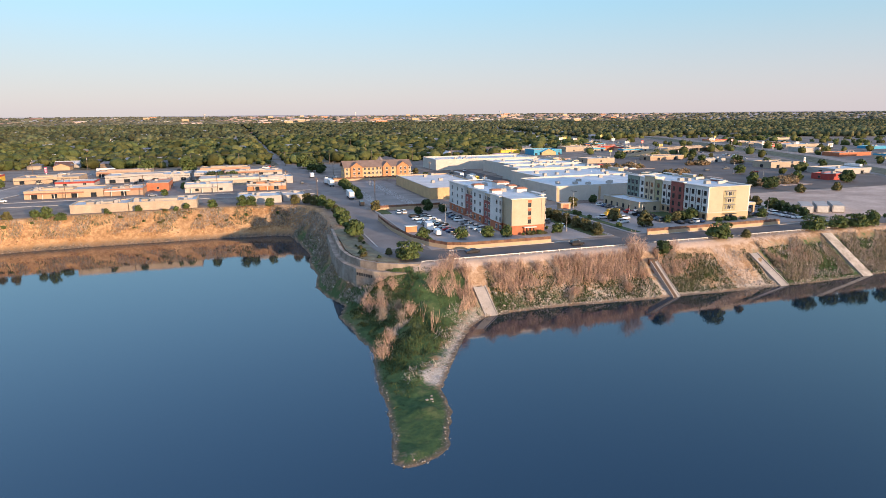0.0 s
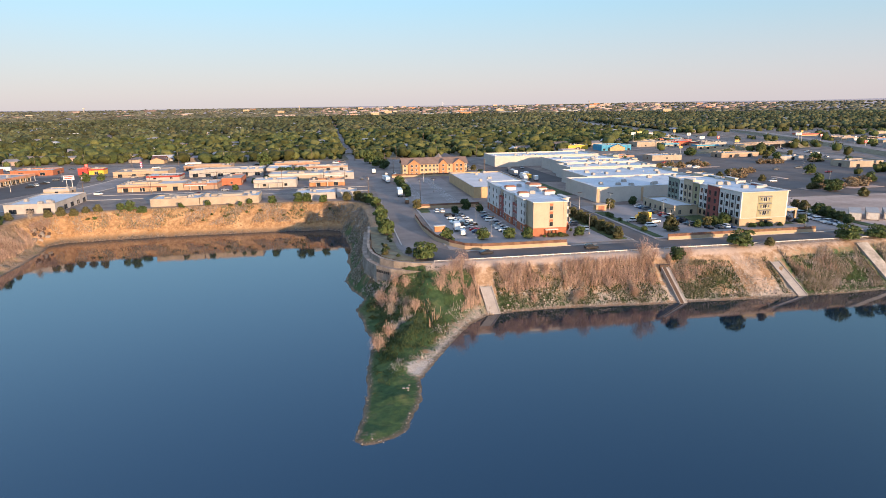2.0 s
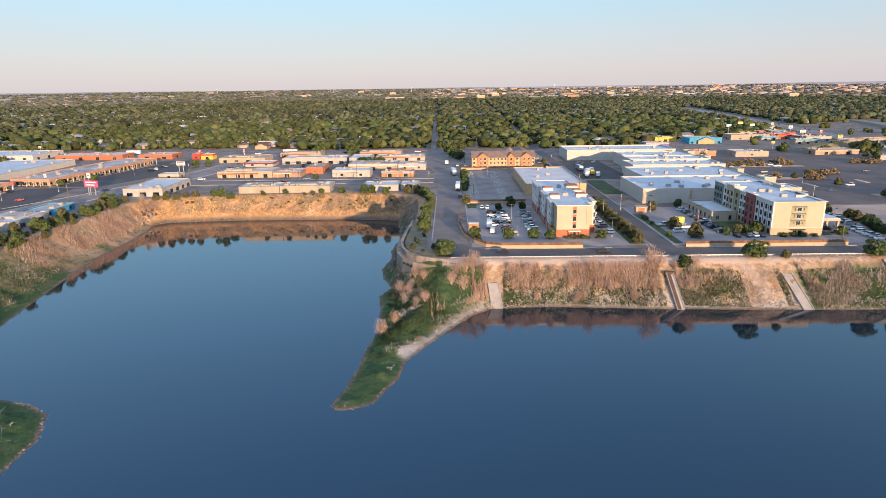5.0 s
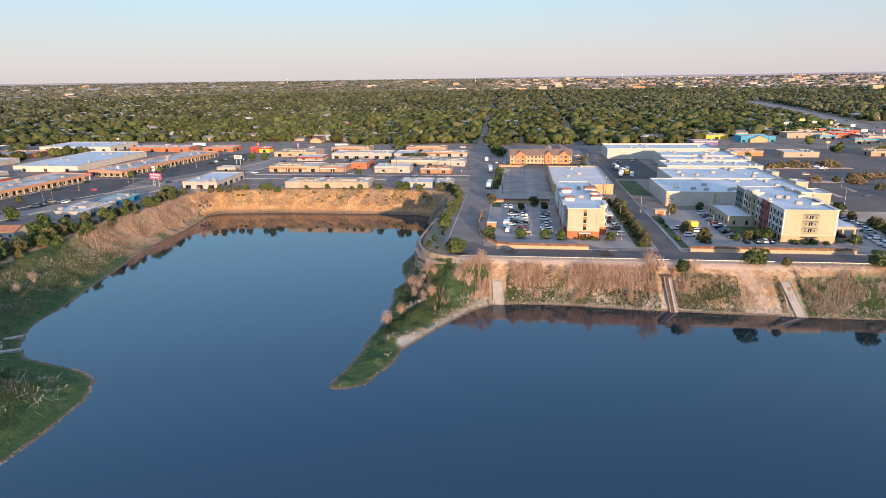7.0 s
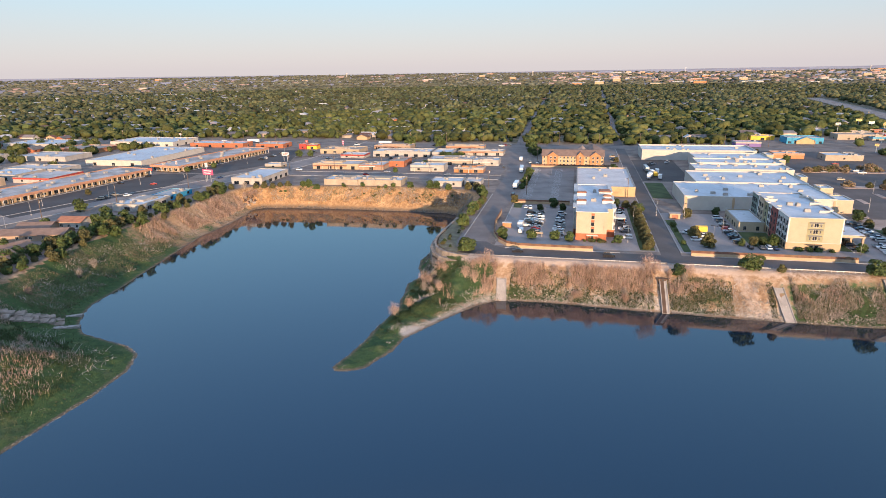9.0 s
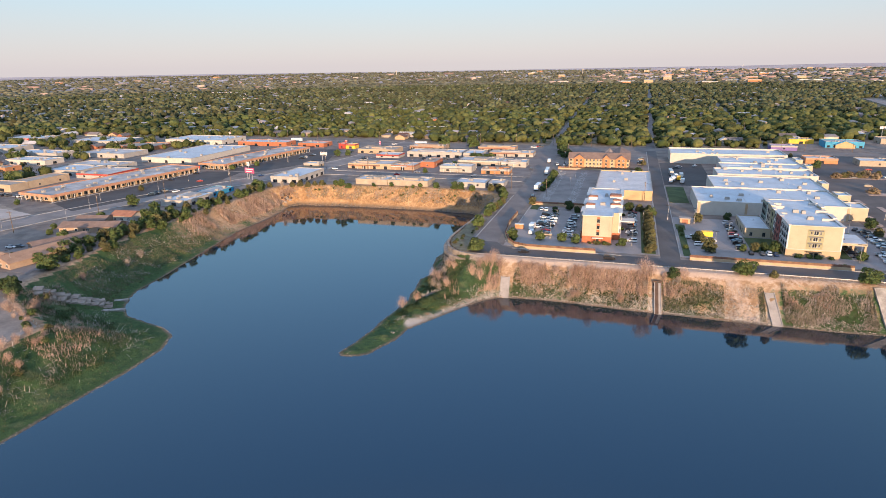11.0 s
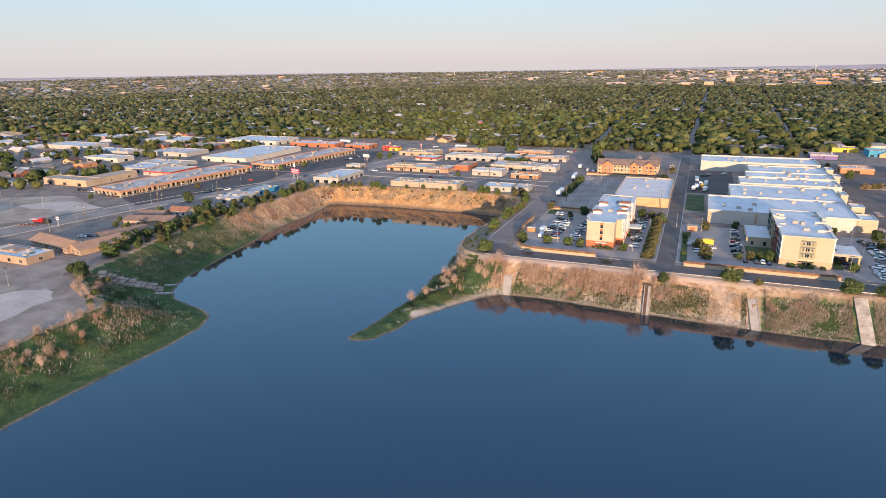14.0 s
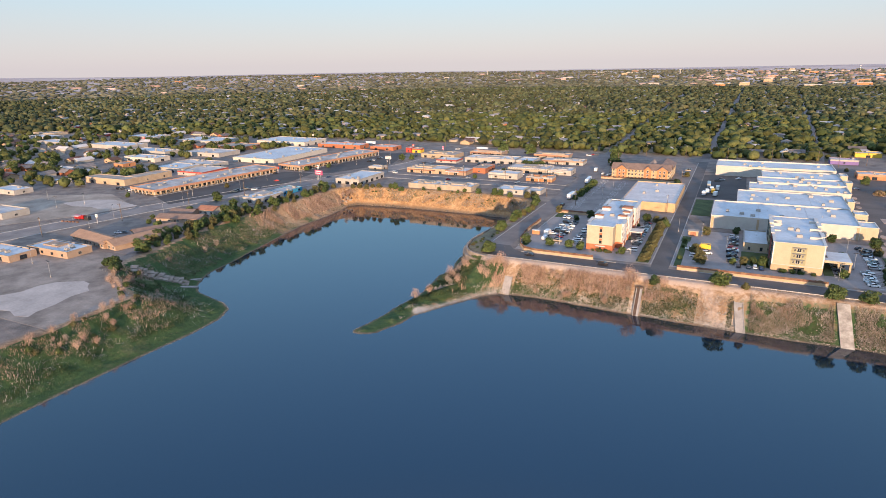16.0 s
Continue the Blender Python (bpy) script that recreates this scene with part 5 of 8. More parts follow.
for name, x0, y0, x1, y1, h, wall, roof, sides, band, label, units in BLOCKS:
    label = label if len(label.split()) > 3 else label + " in the town"
    w, d = x1 - x0, y1 - y0
    glass = krng.choice(((3.4, 2.1, 0.3), (1.7, 1.3, 1.0), (2.6, 2.2, 0.2), (1.2, 1.2, 1.2)))
    near = -200 < x0 < 60
    shade = (0.8, -2.2, w - krng.uniform(0.8, w * 0.4), 0.0, 2.7, krng.choice(("roof_tan", "terracotta", "trim", "unit"))) if near and "s" in sides and w > 12 and y0 > 340 and krng.random() < 0.65 else None
    root = flat_block(name, x0, y0, x1, y1, h * 0.86, SHOP_WALL.get(wall, wall), roof, label, "shop", krng.uniform(0.3, 0.7), sides, glass, krng.uniform(7, 11) if near else 14.0, units, SHOP_WALL.get(band, band), "", shade)
    if w > 18 and near and krng.random() < 0.75:      # taller middle part behind the front
        a, b = krng.uniform(0.15, 0.35) * w, krng.uniform(0.55, 0.85) * w
        part("clerestory", box(bmesh.new(), a, d * 0.35, h * 0.86 - 0.3, b, d * 0.8, h * 0.86 + krng.uniform(0.7, 1.3)), M[SHOP_WALL.get(wall, wall)], root)
        part("roof_patch", box(bmesh.new(), b + 0.6, d * 0.3, h * 0.86 - 0.1, min(w - 1, b + w * 0.12), d * 0.75, h * 0.86 + 0.08), M[krng.choice(("roof_tan", "roof_grey", "roof_white"))], root, "patched stretch of roof")
# arched false front of the small white office
root = thing("gable_front", -146, 229, G + 4.94, "white arched false front on the office roof", "building part")
bm = bmesh.new()
ring = [(3.2 * math.cos(math.pi * i / 10), 1.6 * math.sin(math.pi * i / 10)) for i in range(11)]
fr = [bm.verts.new((-0.02, 6 + u, v)) for u, v in ring]
bk = [bm.verts.new((-0.4, 6 + u, v)) for u, v in ring]
bm.faces.new(fr)
bm.faces.new(bk[::-1])
for i in range(11):
    bm.faces.new((fr[i], bk[i], bk[(i + 1) % 11], fr[(i + 1) % 11]))
part("arch", bm, M["white_wall"], root)


# ---- pitched-roof houses ----
def pitched(name, x, y, w, d, h, rise, wall, roof, label, along="x", turn=0.0, wins=3, category="house"):
    root = thing(name, x, y, level(x, y) if y > 640 else G, label, category, turn=turn)
    bm = bmesh.new()
    box(bm, 0, 0, -0.3, w, d, h)
    if along == "x":
        for xx in (0, w):
            bm.faces.new([bm.verts.new(p) for p in ((xx, 0, h), (xx, d, h), (xx, d / 2, h + rise))])
    else:
        for yy in (0, d):
            bm.faces.new([bm.verts.new(p) for p in ((0, yy, h), (w, yy, h), (w / 2, yy, h + rise))])
    part("wall", bm, M[wall], root)
    part("roof", gable(bmesh.new(), 0, 0, w, d, h + 0.02, rise, 0.7, along), M[roof], root)
    for i in range(wins):
        window(root, (i + 0.5) * w / wins, 0, 0.9, "s", 1.4, 1.3)
    if wins:
        part("door", box(bmesh.new(), w * 0.42, -0.06, 0, w * 0.42 + 1.0, 0.02, 2.05), M["dark"], root)
    return root


pitched("motel_range", -184, 108, 36, 11, 2.9, 2.3, "shop_brown", "roof_clay", "low motel range under a faded brown roof", "x", -10, 9, "motel")
pitched("motel_range", -152, 104, 13, 30, 2.9, 2.3, "shop_brown", "roof_clay", "low motel wing under a faded brown roof", "y", -10, 3, "motel")
pitched("cottage", -164, 183, 13, 9, 3.6, 1.7, "cream_light", "terracotta", "small white house with a red-brown roof", "x", 4, 3)
pitched("restaurant", -172, 156, 30, 11, 2.9, 1.7, "shop_brown", "roof_brown", "low restaurant under a pinkish brown roof", "x", 16, 5, "shop")
pitched("restaurant_wing", -176, 170, 16, 10, 2.9, 1.6, "shop_brown", "roof_brown", "low wing under a pinkish brown roof", "x", 16, 3, "shop")
pitched("restaurant_wing", -160, 128, 9, 24, 2.8, 1.6, "shop_brown", "roof_brown", "low long wing under a brown roof", "y", -22, 2, "shop")
hall = flat_block("hall", 287, 578, 319, 600, 5.2, "blue_wall", "roof_grey", "hall with a bright blue front and an orange gable", "hall", 0.8, "s", (2.4, 1.8, 0.6), 5.0, 2)
bm = bmesh.new()
fr, bk = ([bm.verts.new((x, y, z)) for x, z in ((8, 0), (24, 0), (24, 3.2), (16, 6.6), (8, 3.2))] for y in (-2.4, -0.15))
bm.faces.new(fr)
for i in range(5):
    bm.faces.new((fr[i], bk[i], bk[(i + 1) % 5], fr[(i + 1) % 5]))
part("porch_gable", bm, M["ochre"], hall, "orange stucco entrance gable")
bm = bmesh.new()
for a, b in (((7.2, 3.0), (16, 7.0)), ((16, 7.0), (24.8, 3.0))):
    v = [bm.verts.new((x, y, z + d)) for d in (0, 0.45) for y in (-2.9, -0.15) for x, z in (a, b)]
    for f in ((0, 1, 3, 2), (4, 6, 7, 5), (0, 4, 5, 1), (2, 3, 7, 6)):
        bm.faces.new([v[k] for k in f])
part("porch_roof", bm, M["blue_wall"], hall, "blue gable edge")
erng = random.Random(91)
for i in range(26):
    x, y = erng.choice(((erng.uniform(345, 418), erng.uniform(540, 760)), (erng.uniform(520, 760), erng.uniform(380, 840)), (erng.uniform(520, 640), erng.uniform(220, 420))))
    w, d = erng.uniform(12, 30), erng.uniform(9, 18)
    if abs(x + w / 2 - np.interp(y, [345, 424, 513, 582, 669, 780], [455, 494, 527, 547, 573, 605])) < 32:
        x += 60
    flat_block("store", x, y, x + w, y + d, erng.uniform(3.6, 5.6), erng.choice(("ochre", "cream", "white_wall", "tan", "brick", "grey_wall")), erng.choice(("roof_white", "roof_grey", "roof_tan", "terracotta")), "small flat-roofed shop beside the highway", "shop", 0.5, "s", (2.3, 2.0, 0.5), 8, 1, erng.choice((None, None, "red_wall", "terracotta", "blue_wall")))

# ---- vehicles ----
def wheel_mesh(r):
    bm = tube(bmesh.new(), (0, -0.12, 0), (0, 0.12, 0), r, r, 12)
    return mesh_of("wheel", bm, M["tyre"])


WHEEL = {r: wheel_mesh(r) for r in (0.34, 0.42, 0.5)}


def loft(bm, sections):
    """A skin over cross sections along x: (x, half width, low, high)."""
    rings = []
    for x, w, lo, hi in sections:
        r = min(0.12, (hi - lo) / 3)
        rings.append([bm.verts.new((x, y, z)) for y, z in ((-w, lo), (w, lo), (w, hi - r), (w - r, hi), (-w + r, hi), (-w, hi - r))])
    for a, b in zip(rings, rings[1:]):
        for i in range(6):
            j = (i + 1) % 6
            bm.faces.new((a[i], a[j], b[j], b[i]))
    bm.faces.new(rings[0][::-1])
    bm.faces.new(rings[-1])
    return bm


def vehicle(kind, colour):
    names = {"sedan": "car", "suv": "suv", "pickup": "pickup_truck", "van": "van", "box_truck": "box_truck", "semi": "semi_trailer"}
    words = {"sedan": "saloon car", "suv": "sport utility car", "pickup": "crew cab pickup truck", "van": "panel van", "box_truck": "box truck", "semi": "long box trailer"}
    root = thing(names[kind], 0, 0, -500, f"{colour} {words[kind]} parked on the asphalt", "car" if kind in ("sedan", "suv") else "truck")
    paint = CAR_PAINT[colour]
    r, L = 0.34, 2.3
    if kind == "sedan":
        part("body", loft(bmesh.new(), [(-2.35, 0.78, 0.35, 0.8), (-2.2, 0.88, 0.25, 0.95), (-1.2, 0.91, 0.22, 1.0), (1.0, 0.91, 0.22, 0.98), (2.1, 0.86, 0.25, 0.78), (2.35, 0.74, 0.35, 0.66)]), paint, root)
        cab = part("cabin", loft(bmesh.new(), [(-1.75, 0.78, 0.95, 1.02), (-0.95, 0.68, 0.96, 1.43), (0.25, 0.68, 0.96, 1.45), (1.15, 0.78, 0.95, 1.0)]), M["glass"], root, "dark glazed cabin")
        part("roof_panel", loft(bmesh.new(), [(-1.0, 0.62, 1.40, 1.455), (0.28, 0.62, 1.42, 1.475)]), paint, cab)
    elif kind == "suv":
        r, L = 0.42, 2.35
        part("body", loft(bmesh.new(), [(-2.4, 0.86, 0.4, 1.0), (-2.3, 0.95, 0.32, 1.12), (1.1, 0.95, 0.3, 1.12), (2.2, 0.92, 0.34, 1.02), (2.42, 0.82, 0.42, 0.9)]), paint, root)
        cab = part("cabin", loft(bmesh.new(), [(-2.3, 0.84, 1.08, 1.2), (-2.05, 0.78, 1.1, 1.72), (0.35, 0.78, 1.1, 1.75), (1.2, 0.86, 1.08, 1.14)]), M["glass"], root, "dark glazed cabin")
        part("roof_panel", loft(bmesh.new(), [(-2.1, 0.74, 1.69, 1.76), (0.4, 0.74, 1.72, 1.79)]), paint, cab)
    elif kind == "pickup":
        r, L = 0.42, 2.8
        part("body", loft(bmesh.new(), [(-0.7, 0.95, 0.4, 1.12), (1.2, 0.95, 0.38, 1.15), (2.6, 0.94, 0.4, 1.1), (2.85, 0.84, 0.46, 0.95)]), paint, root)
        bm = bmesh.new()
        for a in ((-2.85, -0.95, 0.5, -0.72, 0.95, 0.65), (-2.85, -0.95, 0.65, -0.72, -0.85, 1.12), (-2.85, 0.85, 0.65, -0.72, 0.95, 1.12), (-2.85, -0.85, 0.65, -2.75, 0.85, 1.12)):
            box(bm, *a)
        part("cargo_bed", bm, paint, root)
        cab = part("cabin", loft(bmesh.new(), [(-0.7, 0.82, 1.1, 1.75), (0.8, 0.8, 1.1, 1.85), (1.6, 0.88, 1.1, 1.16)]), M["glass"], root, "dark glazed cabin")
        part("roof_panel", loft(bmesh.new(), [(-0.68, 0.76, 1.73, 1.82), (0.82, 0.75, 1.82, 1.9)]), paint, cab)
    elif kind == "van":
        r, L = 0.42, 2.7
        part("body", loft(bmesh.new(), [(-2.75, 0.96, 0.4, 2.1), (0.9, 0.98, 0.36, 2.2), (1.7, 0.97, 0.38, 1.5), (2.7, 0.9, 0.4, 1.05)]), paint, root)
        part("windscreen", loft(bmesh.new(), [(0.95, 0.86, 1.55, 2.12), (1.72, 0.9, 1.35, 1.52)]), M["glass"], root, "dark windscreen")
    elif kind == "box_truck":
        r, L = 0.5, 3.4
        part("cargo_box", box(bmesh.new(), -3.6, -1.2, 0.9, 1.4, 1.2, 3.4), paint, root, "plain cargo box")
        part("cab", loft(bmesh.new(), [(1.5, 1.05, 0.5, 2.5), (2.3, 1.05, 0.5, 2.4), (2.9, 1.05, 0.5, 1.5), (3.6, 0.95, 0.55, 1.3)]), paint, root)
        part("windscreen", loft(bmesh.new(), [(2.25, 0.95, 1.5, 2.3), (2.85, 0.95, 1.45, 1.56)]), M["glass"], root, "dark windscreen")
        part("chassis", box(bmesh.new(), -3.5, -0.5, 0.55, 3.0, 0.5, 0.9), M["dark"], root)
    else:
        r, L = 0.5, 6.0
        part("cargo_box", box(bmesh.new(), -6.5, -1.25, 1.1, 6.5, 1.25, 4.0), paint, root, "plain white cargo box")
        part("chassis", box(bmesh.new(), -6.2, -0.6, 0.7, 6.2, 0.6, 1.1), M["dark"], root)
    axles = {"box_truck": (-2.4, 2.6), "semi": (-5.2, -4.0, 4.6)}.get(kind, (-L * 0.62, L * 0.62))
    for ax in axles:
        for sy in (-1, 1):
            piece("wheel", WHEEL[r], root, ax, sy * (0.82 if kind in ("sedan", "suv", "pickup", "van") else 1.05), r)
    return root


PARKED = {}


def park(kind, colour, x, y, turn, group, z=None):
    base = R0 + 0.06 if z is None else z
    m = pose(x, y, base, 0, 0, turn)
    if (kind, colour) not in PARKED:
        PARKED[(kind, colour)] = vehicle(kind, colour)
        PARKED[(kind, colour)].matrix_basis = m
        return tagged(PARKED[(kind, colour)], group=group)
    return tagged(copy_thing(PARKED[(kind, colour)], m), group=group)


crng = random.Random(11)
MIX = (("sedan", "white"), ("suv", "white"), ("sedan", "silver"), ("suv", "black"), ("pickup", "white"), ("sedan", "grey"), ("suv", "silver"), ("sedan", "black"), ("pickup", "grey"), ("suv", "grey"), ("sedan", "red"), ("suv", "tan"), ("sedan", "blue"))


def row(x, ys, turn, group, choices=MIX, jitter=0.25):
    for y in ys:
        k = crng.choice(choices)
        park(k[0], k[1], x + crng.uniform(-jitter, jitter), y + crng.uniform(-jitter, jitter), turn + crng.choice((0, 180)) + crng.uniform(-2, 2), group)


WHITES = (("suv", "white"), ("pickup", "white"), ("sedan", "white"), ("sedan", "silver"), ("suv", "white"), ("pickup", "silver"))
DARKS = (("suv", "black"), ("sedan", "black"), ("suv", "grey"), ("sedan", "grey"), ("pickup", "black"), ("sedan", "blue"))
row(84, (208.8, 213.2, 217.6, 222.4, 228.2, 235.6), 0, "cars by the brick-based hotel", WHITES)
park("suv", "silver", 84.6, 249.5, 0, "cars by the brick-based hotel")
park("suv", "white", 64.6, 263.2, 90, "cars by the brick-based hotel")
park("suv", "white", 67.2, 263.3, 90, "cars by the brick-based hotel")
row(73, (213.8, 218.2, 243.2, 248.6), 0, "cars by the brick-based hotel", MIX)
row(68.4, (228.4, 251.2), 0, "cars by the brick-based hotel", DARKS)
park("pickup", "tan", 74, 215.8 - 6.5, 0, "cars by the brick-based hotel")
park("suv", "white", 73.6, 229.4, 0, "cars by the brick-based hotel")
park("van", "white", 66.6, 211.5, 86, "cars by the brick-based hotel")
park("box_truck", "white", 65.8, 220.2, 86, "cars by the brick-based hotel")
row(114.3, (207.3,), 0, "cars by the brick-based hotel", (("suv", "white"),))
row(114.2, (218.6, 221.6, 224.6, 227.6, 236.3, 239.6, 246.2, 249.2, 252.4, 255.6, 260, 263, 265.8), 0, "cars by the brick-based hotel", MIX)
row(73.2, (223, 226.4, 233.4, 237, 252.6), 0, "cars by the brick-based hotel", DARKS + WHITES)
row(68.2, (223.6, 232.6, 236.2, 244.4), 0, "cars by the brick-based hotel", MIX)
row(84.2, (240.2, 244), 0, "cars by the brick-based hotel", DARKS)
for x, y, t_ in ((139.5, 366, 84), (143.5, 384, 96), (147.5, 389, 88), (147, 366, 80)):
    park("box_truck", "white", x, y, t_, "trucks in the delivery yard")
row(161, (206.2, 210, 213.3, 216.2, 219, 222), 0, "cars by the coloured hotel", DARKS)
park("pickup", "white", 161.2, 225.4, 0, "cars by the coloured hotel")
park("suv", "red", 160.8, 229.2, 0, "cars by the coloured hotel")
row(161.3, (236.7, 239.6, 245.4, 248.5, 252.1), 0, "cars by the coloured hotel", DARKS + WHITES)
for x, key in ((164, ("sedan", "black")), (168.3, ("sedan", "grey")), (171, ("suv", "white")), (173.7, ("sedan", "blue"))):
    park(key[0], key[1], x, 199.8, 90, "cars by the coloured hotel")
park("pickup", "white", 141.4, 220, 8, "cars by the coloured hotel")
park("box_truck", "yellow", 147.2, 222.5, 180, "cars by the coloured hotel")
park("suv", "white", 149.4, 215.8, 5, "cars by the coloured hotel")
park("suv", "white", 144, 208.6, 2, "cars by the coloured hotel")
row(221, (218.1, 220.7, 223.3, 226, 228.7, 231.4, 234.2, 237, 240, 243, 246, 249.2), 0, "cars in the east row", MIX)
row(216.4, (192.6, 195.4, 198.2, 201.2, 204, 206.8, 209.6), 0, "cars in the east row", DARKS + WHITES)
row(205.4, (204, 209.6, 212.3, 215, 217.4), 0, "cars by the coloured hotel", MIX)
park("sedan", "black", 218.6, 253, 60, "cars in the east row")
for x, y, kind, col, turn in ((46.2, 440, "box_truck", "white", 92), (50.6, 396, "box_truck", "white", 94), (51.6, 384, "semi", "white", 92), (53.4, 322, "semi", "white", 88), (54.3, 295, "van", "black", 88),
                              (54.6, 428, "pickup", "white", 90), (141, 374, "box_truck", "white", 96), (145, 376, "box_truck", "yellow", 90), (141, 398, "semi", "silver", 92), (146, 427, "pickup", "grey", 20), (149, 433, "suv", "silver", 0), (161, 441, "pickup", "white", 60),
                              (105.2, 178, "suv", "black", 2), (68, 187.2 - 8, "sedan", "black", 182)):
    park(kind, col, x, y, turn, "vehicles on the streets", R0 + 0.02)
row(120.5, (440, 443, 446, 452, 455, 470, 474, 477), 0, "cars beside the inn", MIX)
row(60.5, (418, 421, 425, 430), 90, "cars beside the inn", WHITES)
row(-196, (250, 254, 262, 300), 25, "cars at the shops", MIX)
row(-222, (300, 330), 0, "cars at the shops", DARKS)
row(-310, (300, 303, 306, 309), 0, "cars at the shops", MIX)
row(-178, (420, 424, 428, 440, 444, 460), 10, "cars at the shops", DARKS + WHITES)
for x in range(-296, -262, 4):
    park(*crng.choice(MIX), x * 1.0, 224 + 0.3 * (x % 5), 90, "cars at the shops") if x % 3 else None
for x, y, t_ in ((-171, 128, 15), (-168, 130, 12), (-186, 262, 70), (-163, 330, 65), (-150, 392, 70), (-60, 357, 2), (0, 361, 182), (20, 404, 90), (-45, 440, 0), (-30, 436, 0), (-66, 440, 90), (-120, 430, 80), (-92, 488, 30), (-40, 490, 0), (14, 452, 90), (14, 440, 90), (-10, 400, 0)):
    k = crng.choice(MIX)
    park(k[0], k[1], x, y, t_, "cars at the shops", R0 + 0.055)
for x, y, t_ in ((-120, 372, 0), (-96, 408, 90), (-92, 408, 92), (-64, 404, 88), (-48, 370.5, 0), (-20, 398, 90), (-16, 398, 88), (36, 404, 92), (-150, 470, 70), (-126, 462, 20)):
    k = crng.choice(MIX)
    park(k[0], k[1], x, y, t_, "cars at the shops", R0 + 0.055)
for i in range(16):
    k = crng.choice(MIX)
    park(k[0], k[1], crng.choice((240, 262, 284, 330, 352)) + crng.uniform(-1, 1), 300 + crng.uniform(0, 190), crng.choice((0, 180)), "cars on the parking field", R0 + 0.06)
for i in range(26):
    k = crng.choice(MIX + (("box_truck", "white"), ("semi", "white")))
    park(k[0], k[1], crng.uniform(-380, 30), 537 + crng.choice((-4, 4)), crng.choice((0, 180)), "cars on the cross street", R0 + 0.03)


def food_trailer():
    root = thing("food_trailer", -230, 141, R0, "red and white food trailer with an awning on gravel", "trailer", turn=8)
    part("body", box(bmesh.new(), 0, 0, 0.7, 7.5, 2.6, 3.2), CAR_PAINT["red"], root)
    part("awning", box(bmesh.new(), 1, -2.6, 2.9, 6, 0, 3.05), M["trim"], root, "white awning")
    part("shed", box(bmesh.new(), 8.2, 0, 0, 11.5, 2.5, 2.5), M["dark"], root, "dark low shed")
    for x in (1.2, 5.8):
        part("post", tube(bmesh.new(), (x, -2.4, -0.1), (x, -2.4, 2.95), 0.06, 0.06, 6), M["metal"], root)
    for x in (2, 7):
        for y in (0.2, 2.8):
            piece("wheel", WHEEL[0.5], root, x, y, 0.5)
    for i in range(5):
        part("picnic_table", box(bmesh.new(), -4 + i * 3, -6.5, -0.05, -2.4 + i * 3, -5.6, 0.75), M["wood_fence"], root)


food_trailer()
for i in range(3):
    root = thing("storage_container", 229.5 + i * 7.0, 202.5 - i * 1.6, G, "long white storage container on bare earth", "container", "storage containers", -42)
    part("body", box(bmesh.new(), 0, 0, 0.25, 4.6, 16, 3.2), M["white_wall"], root)
    part("door", box(bmesh.new(), 0.4, -0.08, 0.4, 4.2, 0, 3.0), M["trim"], root, "white double door")
    for sx in (0.1, 4.1):
        part("skid", box(bmesh.new(), sx, 0.1, -0.1, sx + 0.4, 15.9, 0.25), M["dark"], root)

# ---- fences, rails, walls and ramps ----
def board_outline(n, pitch):
    """Plan of a close-boarded panel: boards set proud by turns."""
    front = []
    for i in range(n):
        y = -0.03 if i % 2 else -0.005
        front += [(i * pitch, y), ((i + 1) * pitch - 0.02, y)]
    return front + [(n * pitch, 0.03), (0, 0.03)]


PICKET = mesh_of("fence_panel", prism(bmesh.new(), board_outline(12, 0.2), 0.0, 1.25), M["wood_fence"])
POST = mesh_of("fence_post", box(bmesh.new(), -0.1, -0.1, -0.3, 0.1, 0.1, 2.35), M["wood_fence"])


def walled_fence(line, label):
    root = thing("fence", line[0][0], line[0][1], G, label, "fence")
    bm = bmesh.new()
    ox, oy = line[0]
    for a, b in zip(line, line[1:]):
        a, b = Vector(a), Vector(b)
        d = (b - a)
        n = max(1, round(d.length / 2.4))
        turn = math.degrees(math.atan2(d.y, d.x))
        for i in range(n):
            p = a + d * i / n
            piece("fence_panel", PICKET, root, p.x - ox, p.y - oy, 1.0, turn)
            piece("fence_post", POST, root, p.x - ox, p.y - oy, 0, turn)
    outline = ribbon([(x - ox, y - oy) for x, y in line], 0.22)
    part("wall", prism(bm, [(x, y - 0.12) for x, y in outline], -0.3, 1.3), M["tan"], root, "low tan rendered retaining wall")


walled_fence([(52.8, 250), (52.6, 225), (54.6, 205), (58.2, 194), (62.4, 187.6), (68, 185.2), (84, 184.8), (99, 184.8)], "weathered wooden fence on a low concrete wall")
walled_fence([(138, 184.9), (160, 184.9), (180, 184.9), (199, 184.9)], "weathered wooden fence on a low concrete wall")
walled_fence([(57, 408.6), (90, 408.8), (118, 408.8)], "brown wooden fence before the brick inn")
walled_fence([(57, 275.6), (72, 275.6), (88, 275.6)], "low wall and fence between the lots")
RAIL_POST = mesh_of("post", box(bmesh.new(), -0.07, -0.09, -0.5, 0.07, 0.09, 0.75), M["metal"])
root = thing("guardrail", 49, 171.4, G, "white steel guardrail along the bank road", "guardrail")
bm = bmesh.new()
for z0, z1, y in ((0.5, 0.57, -0.1), (0.57, 0.63, -0.13), (0.63, 0.7, -0.1)):
    box(bm, 0, y - 0.04, z0, 172, y, z1)
part("rail", bm, M["metal"], root)
for i in range(87):
    piece("post", RAIL_POST, root, i * 2.0, 0, 0)


